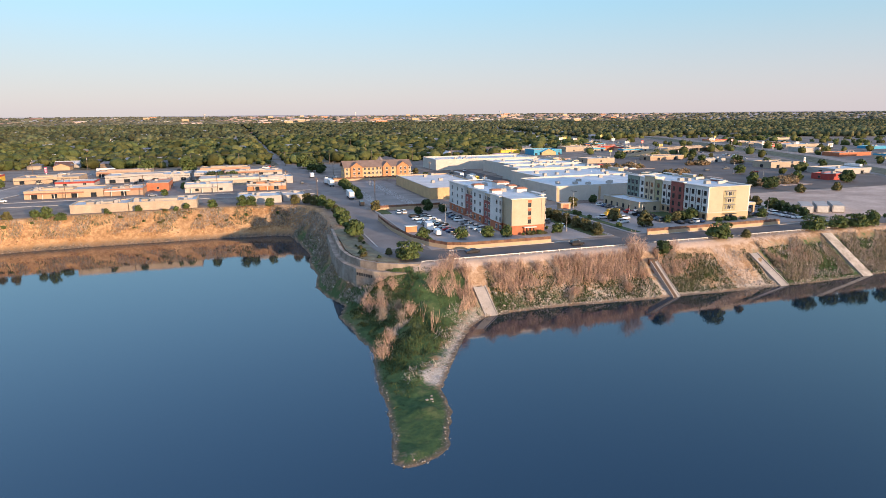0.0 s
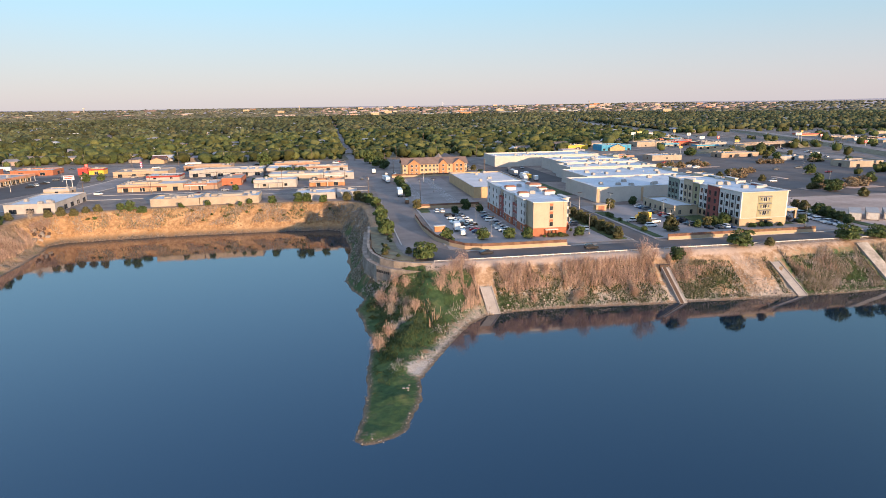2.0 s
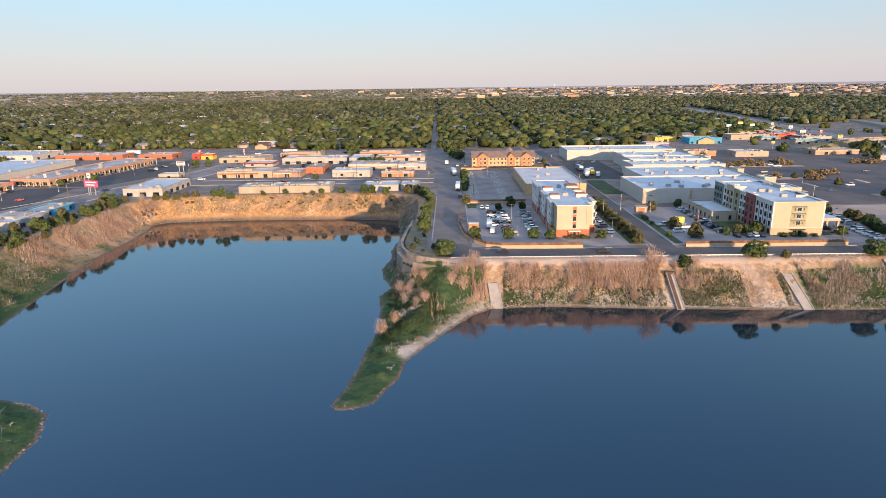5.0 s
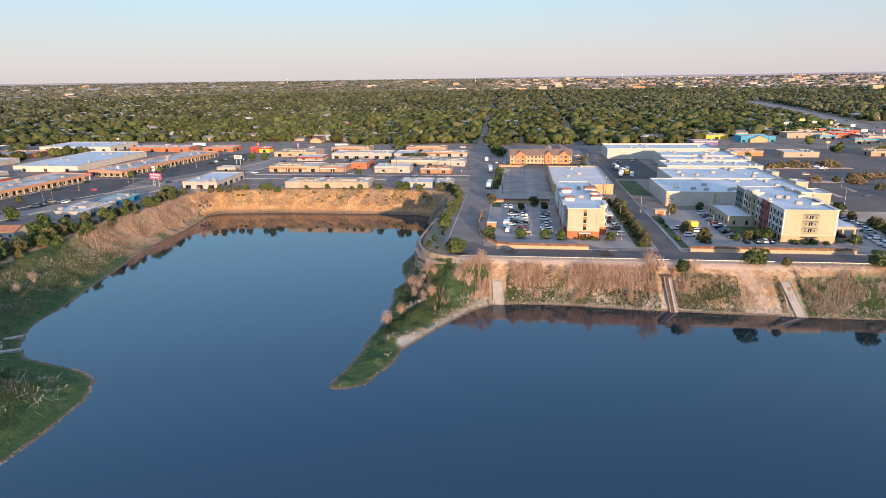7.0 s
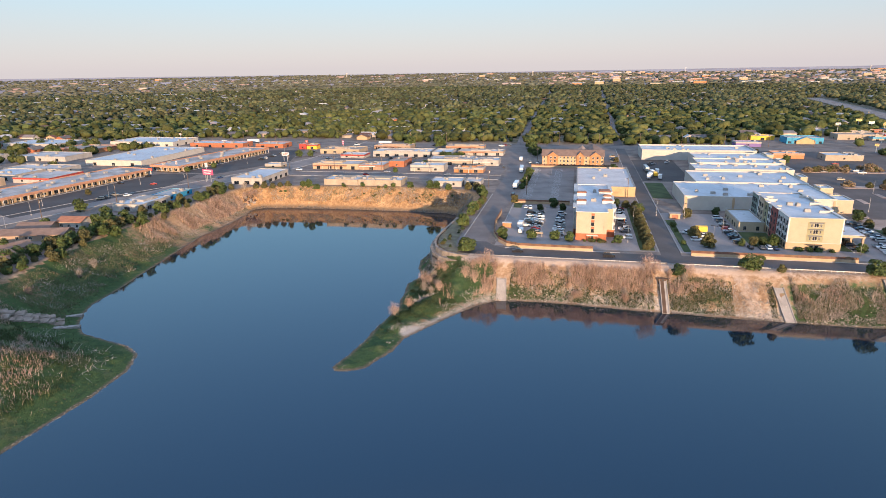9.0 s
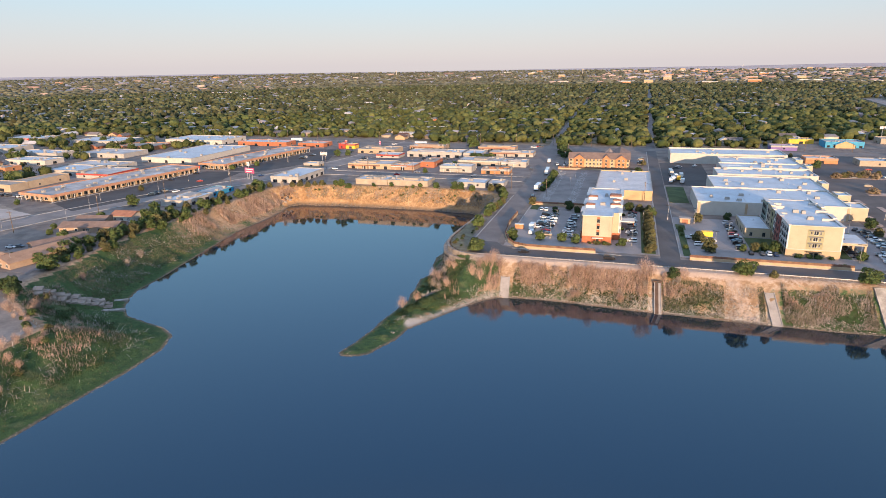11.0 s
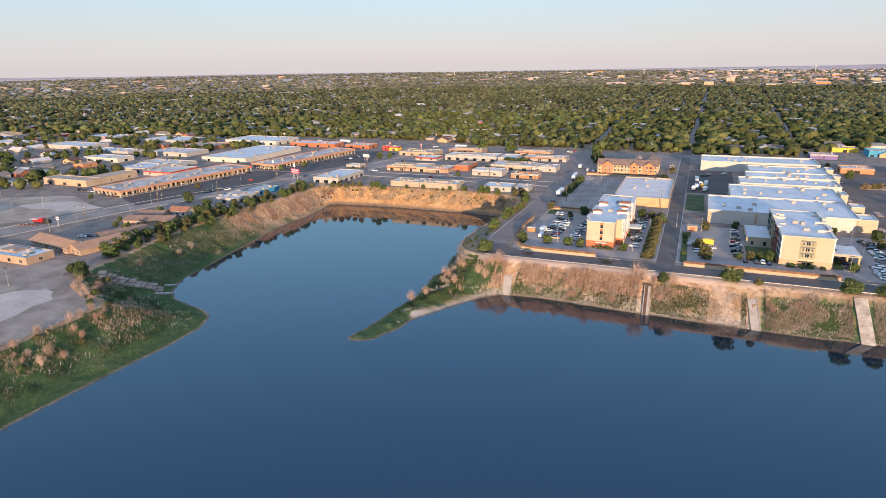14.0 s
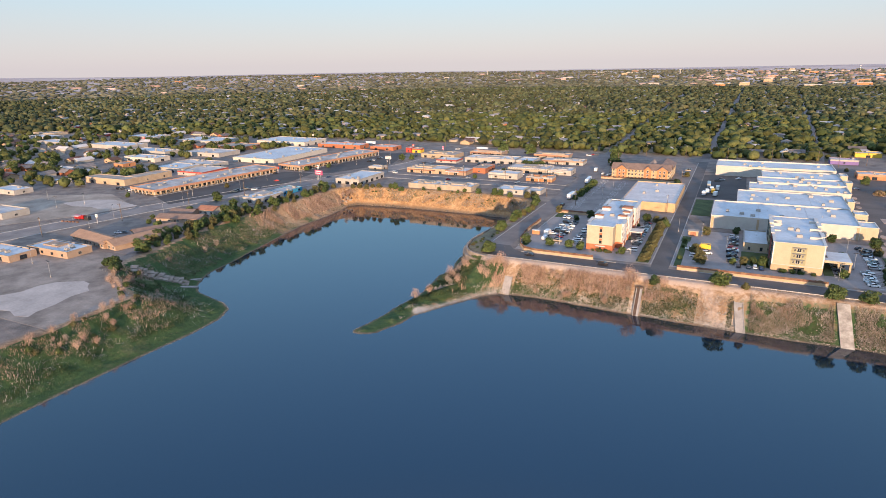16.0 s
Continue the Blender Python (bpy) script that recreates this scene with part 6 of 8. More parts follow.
def boat_ramp(x0, x1, top_y, top_z, foot_y, shift, label):
    """A sloped concrete apron with a kerb along each edge, down the bank to the water."""
    root = thing("spillway", x0, foot_y, 0, label, "spillway")
    w = x1 - x0
    bm = bmesh.new()
    lo = [(0, -0.8, -0.7), (w, -0.8, -0.7)]
    hi = [(shift, top_y - foot_y, top_z), (shift + w, top_y - foot_y, top_z)]
    for dz0, dz1, a0, a1 in ((-0.6, 0.5, 0.0, 1.0),) if w > 4 else ((-0.6, 0.75, 0.0, 1.0), (0.75, 1.05, 0.0, 0.08), (0.75, 1.05, 0.92, 1.0)):
        v = []
        for dz in (dz0, dz1):
            for q in (lo, hi):
                for f in (a0, a1):
                    v.append(bm.verts.new((q[0][0] + f * (q[1][0] - q[0][0]), q[0][1], q[0][2] + dz)))
        for f in ((0, 1, 3, 2), (4, 6, 7, 5), (0, 2, 6, 4), (1, 5, 7, 3), (0, 4, 5, 1), (2, 3, 7, 6)):
            bm.faces.new([v[k] for k in f])
    part("apron", bm, M["rough_chalk"] if w > 4 else M["concrete"], root)
    if w > 3:
        return
    bm = bmesh.new()
    v = [bm.verts.new((q[0][0] + f * w, q[0][1], q[0][2] + 0.78)) for q, f in ((lo, 0.12), (lo, 0.6), (hi, 0.6), (hi, 0.12))]
    bm.faces.new(v)
    part("channel_bed", bm, M["stained"], root, "dark rust-stained channel bed")
    part("headwall", box(bmesh.new(), shift - 0.4, top_y - foot_y - 0.3, top_z - 1.2, shift + w + 0.4, top_y - foot_y + 0.5, top_z + 1.3), M["stained"], root)
    tube_ = tube(bmesh.new(), (shift + w / 2, top_y - foot_y - 0.45, top_z + 0.75), (shift + w / 2, top_y - foot_y + 0.2, top_z + 0.75), 0.45, 0.45, 12)
    part("outfall_pipe", tube_, M["dark"], root, "dark outfall pipe")


boat_ramp(62.3, 66.2, 161.2, 5.8, 154.2, -0.8, "concrete spillway apron down the bank")
boat_ramp(123.8, 126.4, 163, 8.2, 151.8, -0.4, "concrete spillway apron down the bank")
boat_ramp(164.8, 168.4, 162.5, 7.6, 150.6, -1.6, "concrete spillway apron down the bank")
boat_ramp(201.6, 206.2, 167, 11.6, 150.4, -1.2, "wide concrete spillway apron down the bank")

slab("verge", [(31.5, 234), (31, 208), (30.4, 198), (31.4, 189), (33.6, 182.6), (37.2, 177.2), (42.4, 174), (44, 178), (40.6, 184), (39.2, 194), (39, 236)], G - 0.3, G + 0.12, M["brown_earth"], "bare earth verge with shrubs by the road bend", "verge")
# curved concrete terrace at the corner of the road
ARC = [(31.5, 236), (30.6, 222), (29.6, 208), (29.2, 197), (30.2, 188), (32.6, 181), (36.5, 175.6), (42, 172.2), (48, 170.2)]
root = thing("retaining_wall", 31.5, 236, G, "curved stepped concrete retaining wall with painted marks", "retaining wall")
for k, (out, z0, z1) in enumerate(((0.0, -3.4, 0.3), (1.3, -8.0, -2.0))):
    pts = []
    for i, p in enumerate(ARC):
        a, b = Vector(ARC[max(i - 1, 0)]), Vector(ARC[min(i + 1, len(ARC) - 1)])
        d = (b - a).normalized()
        pts.append((p[0] + d.y * out - 31.5, p[1] - d.x * out - 236))
    part("step", prism(bmesh.new(), ribbon(pts, 0.5 if k == 0 else 0.9), z0, z1), M["old_concrete"], root, "concrete step of the wall")
for i in range(7):
    p, q = Vector(ARC[5]).lerp(Vector(ARC[6]), i / 7), Vector(ARC[5]).lerp(Vector(ARC[6]), (i + 0.6) / 7)
    d = (Vector(ARC[6]) - Vector(ARC[5])).normalized()
    n = Vector((d.y, -d.x))
    c = (p + q) / 2 + n * 2.24
    bar = part("painted_mark", box(bmesh.new(), -0.3, -0.02, 0, 0.3, 0.02, 0.9), M["dark"], root, "dark painted bar")
    bar.matrix_basis = pose(c.x - 31.5, c.y - 236, -4.1, 0, 0, math.degrees(math.atan2(d.y, d.x)))
# broken slabs and the landing on the west shore
srng = random.Random(5)
for i in range(22):
    f = (i // 2) / 10
    s_ = 2.1 if i % 2 else -2.1
    x, y = -111 + 18 * f - 0.62 * s_ + srng.uniform(-0.6, 0.6), 89 + 14.5 * f + 0.78 * s_ + srng.uniform(-0.6, 0.6)
    root = thing("concrete_slab", x, y, max(0.3, level(x, y)), "broken grey concrete slab of an old channel", "slab", "broken channel slabs", 39 + srng.uniform(-9, 9))
    bm = box(bmesh.new(), -2.3, -2.0, -0.5, 2.3, 2.0, 0.42)
    bmesh.ops.bevel(bm, geom=list(bm.edges), offset=0.08, segments=1)
    ob = part("slab", bm, M["old_concrete"], root)
    ob.matrix_basis = pose(0, 0, 0, srng.uniform(-5, 5), srng.uniform(-2, 10), 0)
for y, x0, x1, t_ in ((104.6, -98, -86.6, 34), (98, -89.5, -80.5, 23)):
    root = thing("jetty", x0, y, 0, "low concrete jetty on the shore", "jetty", turn=t_)
    part("deck", box(bmesh.new(), 0, -1.0, -0.6, x1 - x0, 1.0, 0.8), M["concrete"], root)
    for i in range(4):
        part("edge_block", box(bmesh.new(), 0.4 + i * (x1 - x0 - 1) / 3.4, -0.95, 0.8, 1.4 + i * (x1 - x0 - 1) / 3.4, -0.6, 1.0), M["concrete"], root)
# low post row round the gravel lot
BOLLARD = mesh_of("bollard", tube(bmesh.new(), (0, 0, -0.3), (0, 0, 0.8), 0.08, 0.08, 7), M["unit"])
root = thing("bollard_row", -74, 30, G, "row of low white posts round the gravel lot", "bollards")
edge = [(-72, 30), (-71.4, 45), (-73, 58), (-89, 65.6), (-107, 74.3), (-119, 77.5)]
for a, b in zip(edge, edge[1:]):
    a, b = Vector(a), Vector(b)
    for i in range(max(1, int((b - a).length / 2.6))):
        p = a + (b - a) * i / max(1, int((b - a).length / 2.6))
        piece("bollard", BOLLARD, root, p.x + 74, p.y - 30, 0)


# ---- poles, lamps and signs ----
def street_lamp(x, y, h=8.0, arms=2, turn=0.0):
    root = thing("street_lamp", x, y, G, "slim grey parking lot lamp on a concrete foot", "street lamp", "lot lamps", turn)
    part("foot", tube(bmesh.new(), (0, 0, -0.2), (0, 0, 0.8), 0.3, 0.3, 9), M["concrete"], root)
    part("pole", tube(bmesh.new(), (0, 0, 0.8), (0, 0, h), 0.075, 0.05, 8), M["metal"], root)
    for k in range(arms):
        s = 1 if k == 0 else -1
        part("lamp_head", box(bmesh.new(), min(0, s * 1.5), -0.2, h - 0.1, max(0, s * 1.5), 0.2, h + 0.1), M["dark"], root)
    return root


lamp = street_lamp(114.2, 201.2)
for x, y in ((132.3, 255.5), (158, 224.8), (119.4, 237.7), (76.5, 232), (76.5, 205), (145, 250), (212, 215), (212, 240), (150, 205), (74, 330), (74, 372), (204, 196), (240, 280), (262, 330), (284, 400), (306, 300), (330, 350),
             (-277, 160), (-268, 175), (-243, 226), (-203, 206), (-186, 174), (-142, 105), (-200, 130), (-213, 157), (-308, 174), (-217, 228), (-194, 255), (-206, 300), (-192, 330), (-180, 400), (-170, 450), (-130, 60), (-160, 70)):
    copy_thing(lamp, pose(x, y, G, 0, 0, (x * 7) % 180))


def power_pole(x, y, h=12.0, turn=0.0):
    root = thing("power_pole", x, y, level(x, y) if y > 640 else G, "weathered wooden power pole with crossarm", "power pole", "power poles", turn)
    part("pole", tube(bmesh.new(), (0, 0, -0.3), (0, 0, h), 0.2, 0.13, 8), M["pole"], root)
    part("crossarm", box(bmesh.new(), -1.3, -0.08, h - 0.9, 1.3, 0.08, h - 0.7), M["pole"], root)
    part("transformer", tube(bmesh.new(), (0.3, 0, h - 2.2), (0.3, 0, h - 1.2), 0.24, 0.24, 9), M["metal"], root)
    return root


pole0 = power_pole(-420, 551, turn=90)
line_x = [-420 + 38 * i for i in range(20)]
for x in line_x[1:]:
    copy_thing(pole0, pose(x, 551, G, 0, 0, 90))
west_line = [(-207, 105), (-196, 150), (-185, 195), (-176, 240), (-158, 285), (-128, 372), (-90, 370), (-52, 370), (-14, 370), (24, 370), (36, 320), (60, 430), (58, 480), (62, 300), (121, 300), (121, 400), (240, 530), (235, 700), (128, 660), (132, 780)]
for i, (x, y) in enumerate(west_line):
    copy_thing(pole0, pose(x, y, level(x, y) if y > 640 else G, 0, 0, (i * 37) % 180))


def wires(pts, z, label):
    cu = bpy.data.curves.new("wire", "CURVE")
    cu.dimensions, cu.bevel_depth, cu.bevel_resolution = "3D", 0.035, 0
    for off in (-1.1, 0.0, 1.1):
        sp = cu.splines.new("POLY")
        co = []
        for a, b in zip(pts, pts[1:]):
            for i in range(6):
                f = i / 6
                co.append((a[0] + (b[0] - a[0]) * f, a[1] + (b[1] - a[1]) * f + off, z - 3.2 * f * (1 - f)))
        sp.points.add(len(co) - 1)
        for p, c in zip(sp.points, co):
            p.co = (*c, 1)
    cu.materials.append(M["dark"])
    tagged(new("power_line", cu), label, "power line")


wires([(x, 551) for x in line_x], G + 11.6, "sagging overhead power lines between wooden poles")
wires([(-128, 372), (-90, 370), (-52, 370), (-14, 370), (24, 370)], G + 11.6, "sagging overhead wires along the shopping street")


def sign(x, y, h, w, ph, colour, label, turn=0.0, poles=1, bars=2):
    root = thing("sign", x, y, level(x, y) if y > 640 else G, label, "sign", turn=turn)
    for k in range(poles):
        dx = 0 if poles == 1 else (-w / 4 if k == 0 else w / 4)
        part("post", tube(bmesh.new(), (dx, 0.0, -0.3), (dx, 0.0, h - ph), 0.28, 0.24, 8), M["metal"], root)
    panel = part("panel", box(bmesh.new(), -w / 2, -0.25, h - ph, w / 2, 0.25, h), SIGN[colour], root)
    ink = SIGN["white"] if colour not in ("white", "yellow") else SIGN["red"]
    for k in range(bars):
        z = h - ph * (k + 0.8) / (bars + 0.4)
        part("lettering_bar", box(bmesh.new(), -w * 0.38, -0.3, z, w * (0.4 - 0.12 * k), -0.25, z + ph * 0.16), ink, panel, "plain bar of lettering")
    return root


sign(-163, 316, 8.8, 9.5, 3.9, "pink", "large pink billboard on two posts beside the road", -14, 2)
sign(-165, 318, 13, 2.2, 3.0, "white", "white pylon sign beside the road", -14, 1, 1)
sign(-151, 413, 8, 7, 2.8, "white", "pale board on two posts", -10, 2)
sign(-206, 140, 6, 2, 2, "white", "small white pole sign", 0, 1, 1)
sign(-226, 338, 5, 3, 2, "red", "red shop pole sign", 0, 1, 1)
for x, y, h, w, ph, c in ((373, 590, 26, 4, 4, "yellow"), (398, 578, 17, 9, 4, "white"), (408, 565, 18, 4, 4.5, "red"), (408, 534, 15, 7, 4, "yellow"), (528, 598, 17, 12, 4.5, "white"), (532, 598, 20, 4, 3, "yellow"),
                          (548, 588, 15, 5, 4, "red"), (556, 550, 14, 4, 7, "white"), (405, 728, 14, 10, 4, "yellow"), (412, 712, 12, 9, 4, "white"), (407, 618, 19, 7, 4.5, "white"), (560, 540, 9, 8, 3, "green"),
                          (352, 640, 20, 8, 4, "white"), (540, 520, 11, 5, 4, "red"), (600, 545, 12, 8, 4, "white"), (620, 520, 10, 12, 6, "white"), (-176, 512, 9, 4, 3, "red"), (-130, 494, 12, 2.5, 6, "pink"),
                          (-560, 466, 9, 12, 3, "red"), (-352, 560, 10, 4, 3, "white"), (-220, 362, 9, 2.5, 4, "white"), (340, 520, 10, 5, 3, "yellow"), (412, 366, 11, 3, 7, "white")):
    sign(x, y, h * 0.74, w * 0.62, ph * 0.62, c, f"tall {c} pole sign beside the road", 0)
root = thing("gatehouse", 138, 249, G, "small brick trash enclosure with a flat roof", "shed")
part("wall", box(bmesh.new(), 0, 0, -0.1, 5, 3.5, 2.6), M["tan"], root)
part("roof", box(bmesh.new(), -0.4, -0.4, 2.6, 5.4, 3.9, 2.9), M["roof_tan"], root)
part("door", box(bmesh.new(), 1, -0.07, 0, 4, 0, 2.2), M["terracotta"], root)
root = thing("sign_monument", 56.8, 219.5, G, "low orange brick sign block with a pale cap", "sign")
part("block", box(bmesh.new(), 0, 0, -0.1, 4.2, 1.6, 2.2), M["brick_orange"], root)
part("cap", box(bmesh.new(), -0.2, -0.2, 2.2, 4.4, 1.8, 2.45), M["trim"], root)

# ---- the highway to the east, its ramp and the overpass ----
HW = [(425, 300), (431, 380), (438, 460), (447, 540), (463, 650), (481, 773), (501, 911), (517, 1050), (537, 1230), (549, 1310)]
RAMP = [(640, 900), (605, 780), (573, 669), (547, 582), (527, 513), (494, 424), (455, 345), (414, 262), (398, 186)]


def banked_road(name, line, half, foot, rise, label, material, barrier):
    """A carriageway on a grassy bank, drawn piece by piece along its line."""
    root = thing(name, 0, 0, 0, label, "road", kind="structure")
    zs = [max(G, level(*p)) + (rise if 0 < i < len(line) - 1 else 0.1) for i, p in enumerate(line)]
    offs = []
    for i, p in enumerate(line):
        d = (Vector(line[min(i + 1, len(line) - 1)]) - Vector(line[max(i - 1, 0)])).normalized()
        offs.append(Vector((d.y, -d.x)))
    for key, spans, mat, lab in (("carriageway", ((-half, 0.0, half, 0.0),), material, "pale worn carriageway"),
                                 ("embankment", ((-half - foot, -1.0, -half, 0.0), (half, 0.0, half + foot, -1.0)), "brown_earth", "dry grassy bank"),
                                 ("median_strip", ((-0.7, 0.09, 0.7, 0.09),), "concrete", "concrete median strip")):
        bm = bmesh.new()
        for s0, d0, s1, d1 in spans:
            rows = []
            for p, n, z in zip(line, offs, zs):
                drop = z - (G - 0.3)
                rows.append([bm.verts.new((p[0] + n.x * s0, p[1] + n.y * s0, z + (d0 if d0 > -1 else -drop))), bm.verts.new((p[0] + n.x * s1, p[1] + n.y * s1, z + (d1 if d1 > -1 else -drop)))])
            for a, b in zip(rows, rows[1:]):
                bm.faces.new((a[0], a[1], b[1], b[0]))
        part(key, bm, M[mat], root, lab)
    if barrier:
        for s in (-half, half):
            bm = bmesh.new()
            for (p, n, z), (q, m_, w) in zip(list(zip(line, offs, zs)), list(zip(line, offs, zs))[1:]):
                a, b = Vector((p[0] + n.x * s, p[1] + n.y * s, z)), Vector((q[0] + m_.x * s, q[1] + m_.y * s, w))
                tube(bm, a + Vector((0, 0, 0.5)), b + Vector((0, 0, 0.5)), 0.25, 0.25, 4)
            part("barrier", bm, M["concrete"], root)
    return root


banked_road("highway", HW, 14, 5, 0.8, "wide worn highway with a concrete median", "asphalt_old", True)
banked_road("road", RAMP, 6.5, 12, 2.6, "slip road on a low grassy bank", "asphalt_old", False)
slab("lawn", [(458, 470), (466, 540), (482, 640), (545, 640), (533, 585), (512, 515), (484, 440)], G - 0.3, G + 0.16, M["lawn"], "grass field between the highway and its slip road", "lawn")
root = thing("overpass", 447, 545, G, "concrete road bridge over the highway", "bridge", turn=14)
part("deck", box(bmesh.new(), -36, -6, 5.2, 36, 6, 6.2), M["concrete"], root)
for y in (-6.2, 5.9):
    part("parapet", box(bmesh.new(), -36, y, 5.2, 36, y + 0.3, 7.1), M["old_concrete"], root)
for x in (-17, 0, 17):
    part("pier", box(bmesh.new(), x - 0.6, -5, -0.4, x + 0.6, 5, 5.2), M["concrete"], root)
for s in (-1, 1):
    bm = bmesh.new()
    lo = [bm.verts.new((s * x, y, z)) for x, y, z in ((35, -6, 6.1), (35, 6, 6.1), (95, 6, 0.1), (95, -6, 0.1), (35, -14, -0.3), (35, 14, -0.3), (95, 7, -0.3), (95, -7, -0.3))]
    for f in ((0, 1, 2, 3), (0, 3, 7, 4), (1, 5, 6, 2), (0, 4, 5, 1)):
        bm.faces.new([lo[k] for k in f])
    part("approach", bm, M["brown_earth"], root, "earth approach of the bridge")
for i in range(16):
    f = crng.uniform(0, 0.8)
    k = int(f * 8)
    p = Vector(HW[k]).lerp(Vector(HW[k + 1]), f * 8 - k)
    d = Vector(HW[k + 1]) - Vector(HW[k])
    z = max(G, level(*HW[k])) + (max(G, level(*HW[k + 1])) - max(G, level(*HW[k]))) * (f * 8 - k) + (0.8 if k else 0.1 + 0.7 * (f * 8 - k))
    kk = crng.choice(MIX + (("semi", "white"), ("box_truck", "white")))
    park(kk[0], kk[1], p.x + crng.choice((-6, 6)), p.y, math.degrees(math.atan2(d.y, d.x)), "highway traffic standing", z + 0.03)

# ---- trees ----
def leaf_cards(rng, centres, radii, count, size):
    """Small bent leaf sprays scattered over and inside clumps: corner and face arrays."""
    which = rng.integers(0, len(centres), count)
    d = rng.normal(size=(count, 3))
    d /= np.linalg.norm(d, axis=1, keepdims=True)
    d[:, 2] = np.where(d[:, 2] < -0.35, -d[:, 2], d[:, 2])
    rad = rng.uniform(0.72, 1.06, (count, 1))
    p = centres[which] + d * radii[which] * rad
    n = d + rng.normal(scale=0.55, size=(count, 3))
    n /= np.linalg.norm(n, axis=1, keepdims=True)
    t = np.cross(n, rng.normal(size=(count, 3)))
    t /= np.linalg.norm(t, axis=1, keepdims=True)
    b = np.cross(n, t)
    s = size * rng.uniform(0.6, 1.35, (count, 1))
    corners = np.stack([p - t * s - b * s * 0.55, p + t * s * 0.9 - b * s * 0.5 - n * s * 0.2, p + t * s + b * s * 0.6, p - t * s * 0.8 + b * s * 0.5 - n * s * 0.25], 1)
    return corners.reshape(-1, 3), np.arange(count * 4).reshape(-1, 4)


def tree(seed, h, spread, leaf, label, count=1300, size=0.45, low=0.16, category="tree"):
    rng = np.random.default_rng(seed)
    root = thing("tree" if h > 3 else "bush", 0, 0, -600, label, category)
    bm = bmesh.new()
    top = h * 0.6
    tube(bm, (0, 0, -0.4), (rng.normal(0, 0.1), rng.normal(0, 0.1), top), h * 0.032, h * 0.012, 8)
    k = int(rng.integers(7, 11))
    centres, radii = [(0, 0, h * 0.7), (0, 0, h * 0.42)], [(spread * 0.6, spread * 0.6, h * 0.28), (spread * 0.7, spread * 0.7, h * 0.26)]
    for i in range(k):
        a = 6.28 * i / k + rng.uniform(-0.3, 0.3)
        r = spread * rng.uniform(0.42, 0.72)
        z = h * rng.uniform(low, 0.74)
        tube(bm, (0, 0, h * rng.uniform(0.1, 0.4)), (r * math.cos(a), r * math.sin(a), z), h * 0.014, h * 0.004, 5)
        centres.append((r * math.cos(a), r * math.sin(a), z))
        centres.append((r * 0.8 * math.cos(a + 0.5), r * 0.8 * math.sin(a + 0.5), h * rng.uniform(0.14, 0.3)))
        q = spread * rng.uniform(0.3, 0.46)
        radii += [(q, q, h * rng.uniform(0.15, 0.24)), (q * 0.85, q * 0.85, h * 0.13)]
    part("trunk", bm, M["bark"], root, "brown forked trunk")
    v, f = leaf_cards(rng, np.array(centres), np.array(radii), count, size)
    soup("crown", v, f, M[leaf], "", "", "stuff", root)
    return root


TREES = [tree(1, 6.5, 3.6, "leaf", "full green shade tree beside paving"), tree(2, 5.2, 3.0, "leaf", "rounded green tree beside paving"), tree(3, 7.5, 4.2, "leaf", "broad green tree at the bank"),
         tree(4, 5.8, 3.0, "leaf_dark", "dark green dense tree"), tree(5, 4.2, 2.4, "leaf_dry", "olive yellow small tree"), tree(6, 6.0, 2.8, "leaf_dry", "thin olive tree beside paving"),
         tree(7, 6.2, 5.0, "leaf", "wide bushy green tree reaching the ground", 2600, 0.36, 0.08)]
BUSHES = [tree(11, 2.6, 2.1, "leaf", "round green bush beside paving", 500, 0.3, 0.1, "bush"), tree(12, 2.2, 1.9, "leaf_dark", "dark green bush beside paving", 500, 0.3, 0.1, "bush"), tree(13, 2.4, 2.2, "leaf_dry", "dry olive bush beside paving", 450, 0.3, 0.1, "bush"), tree(14, 2.6, 2.6, "leaf_gold", "golden dry shrub on a parking median", 520, 0.3, 0.1, "bush")]
USED = set()


def plant(proto, x, y, size=1.0, tall=1.0, group="", z=None):
    m = pose(x, y, (level(x, y) if z is None else z), 0, 0, (x * 53 + y * 31) % 360) @ Matrix.Diagonal((size, size, size * tall, 1))
    if id(proto) not in USED:
        USED.add(id(proto))
        proto.matrix_basis = m
        return tagged(proto, group=group)
    return tagged(copy_thing_plain(proto, m), group=group)


def copy_thing_plain(ob, m):
    keep = ob.matrix_basis.copy()
    ob.matrix_basis = Matrix.Identity(4)
    made = copy_thing(ob, m)
    ob.matrix_basis = keep
    return made


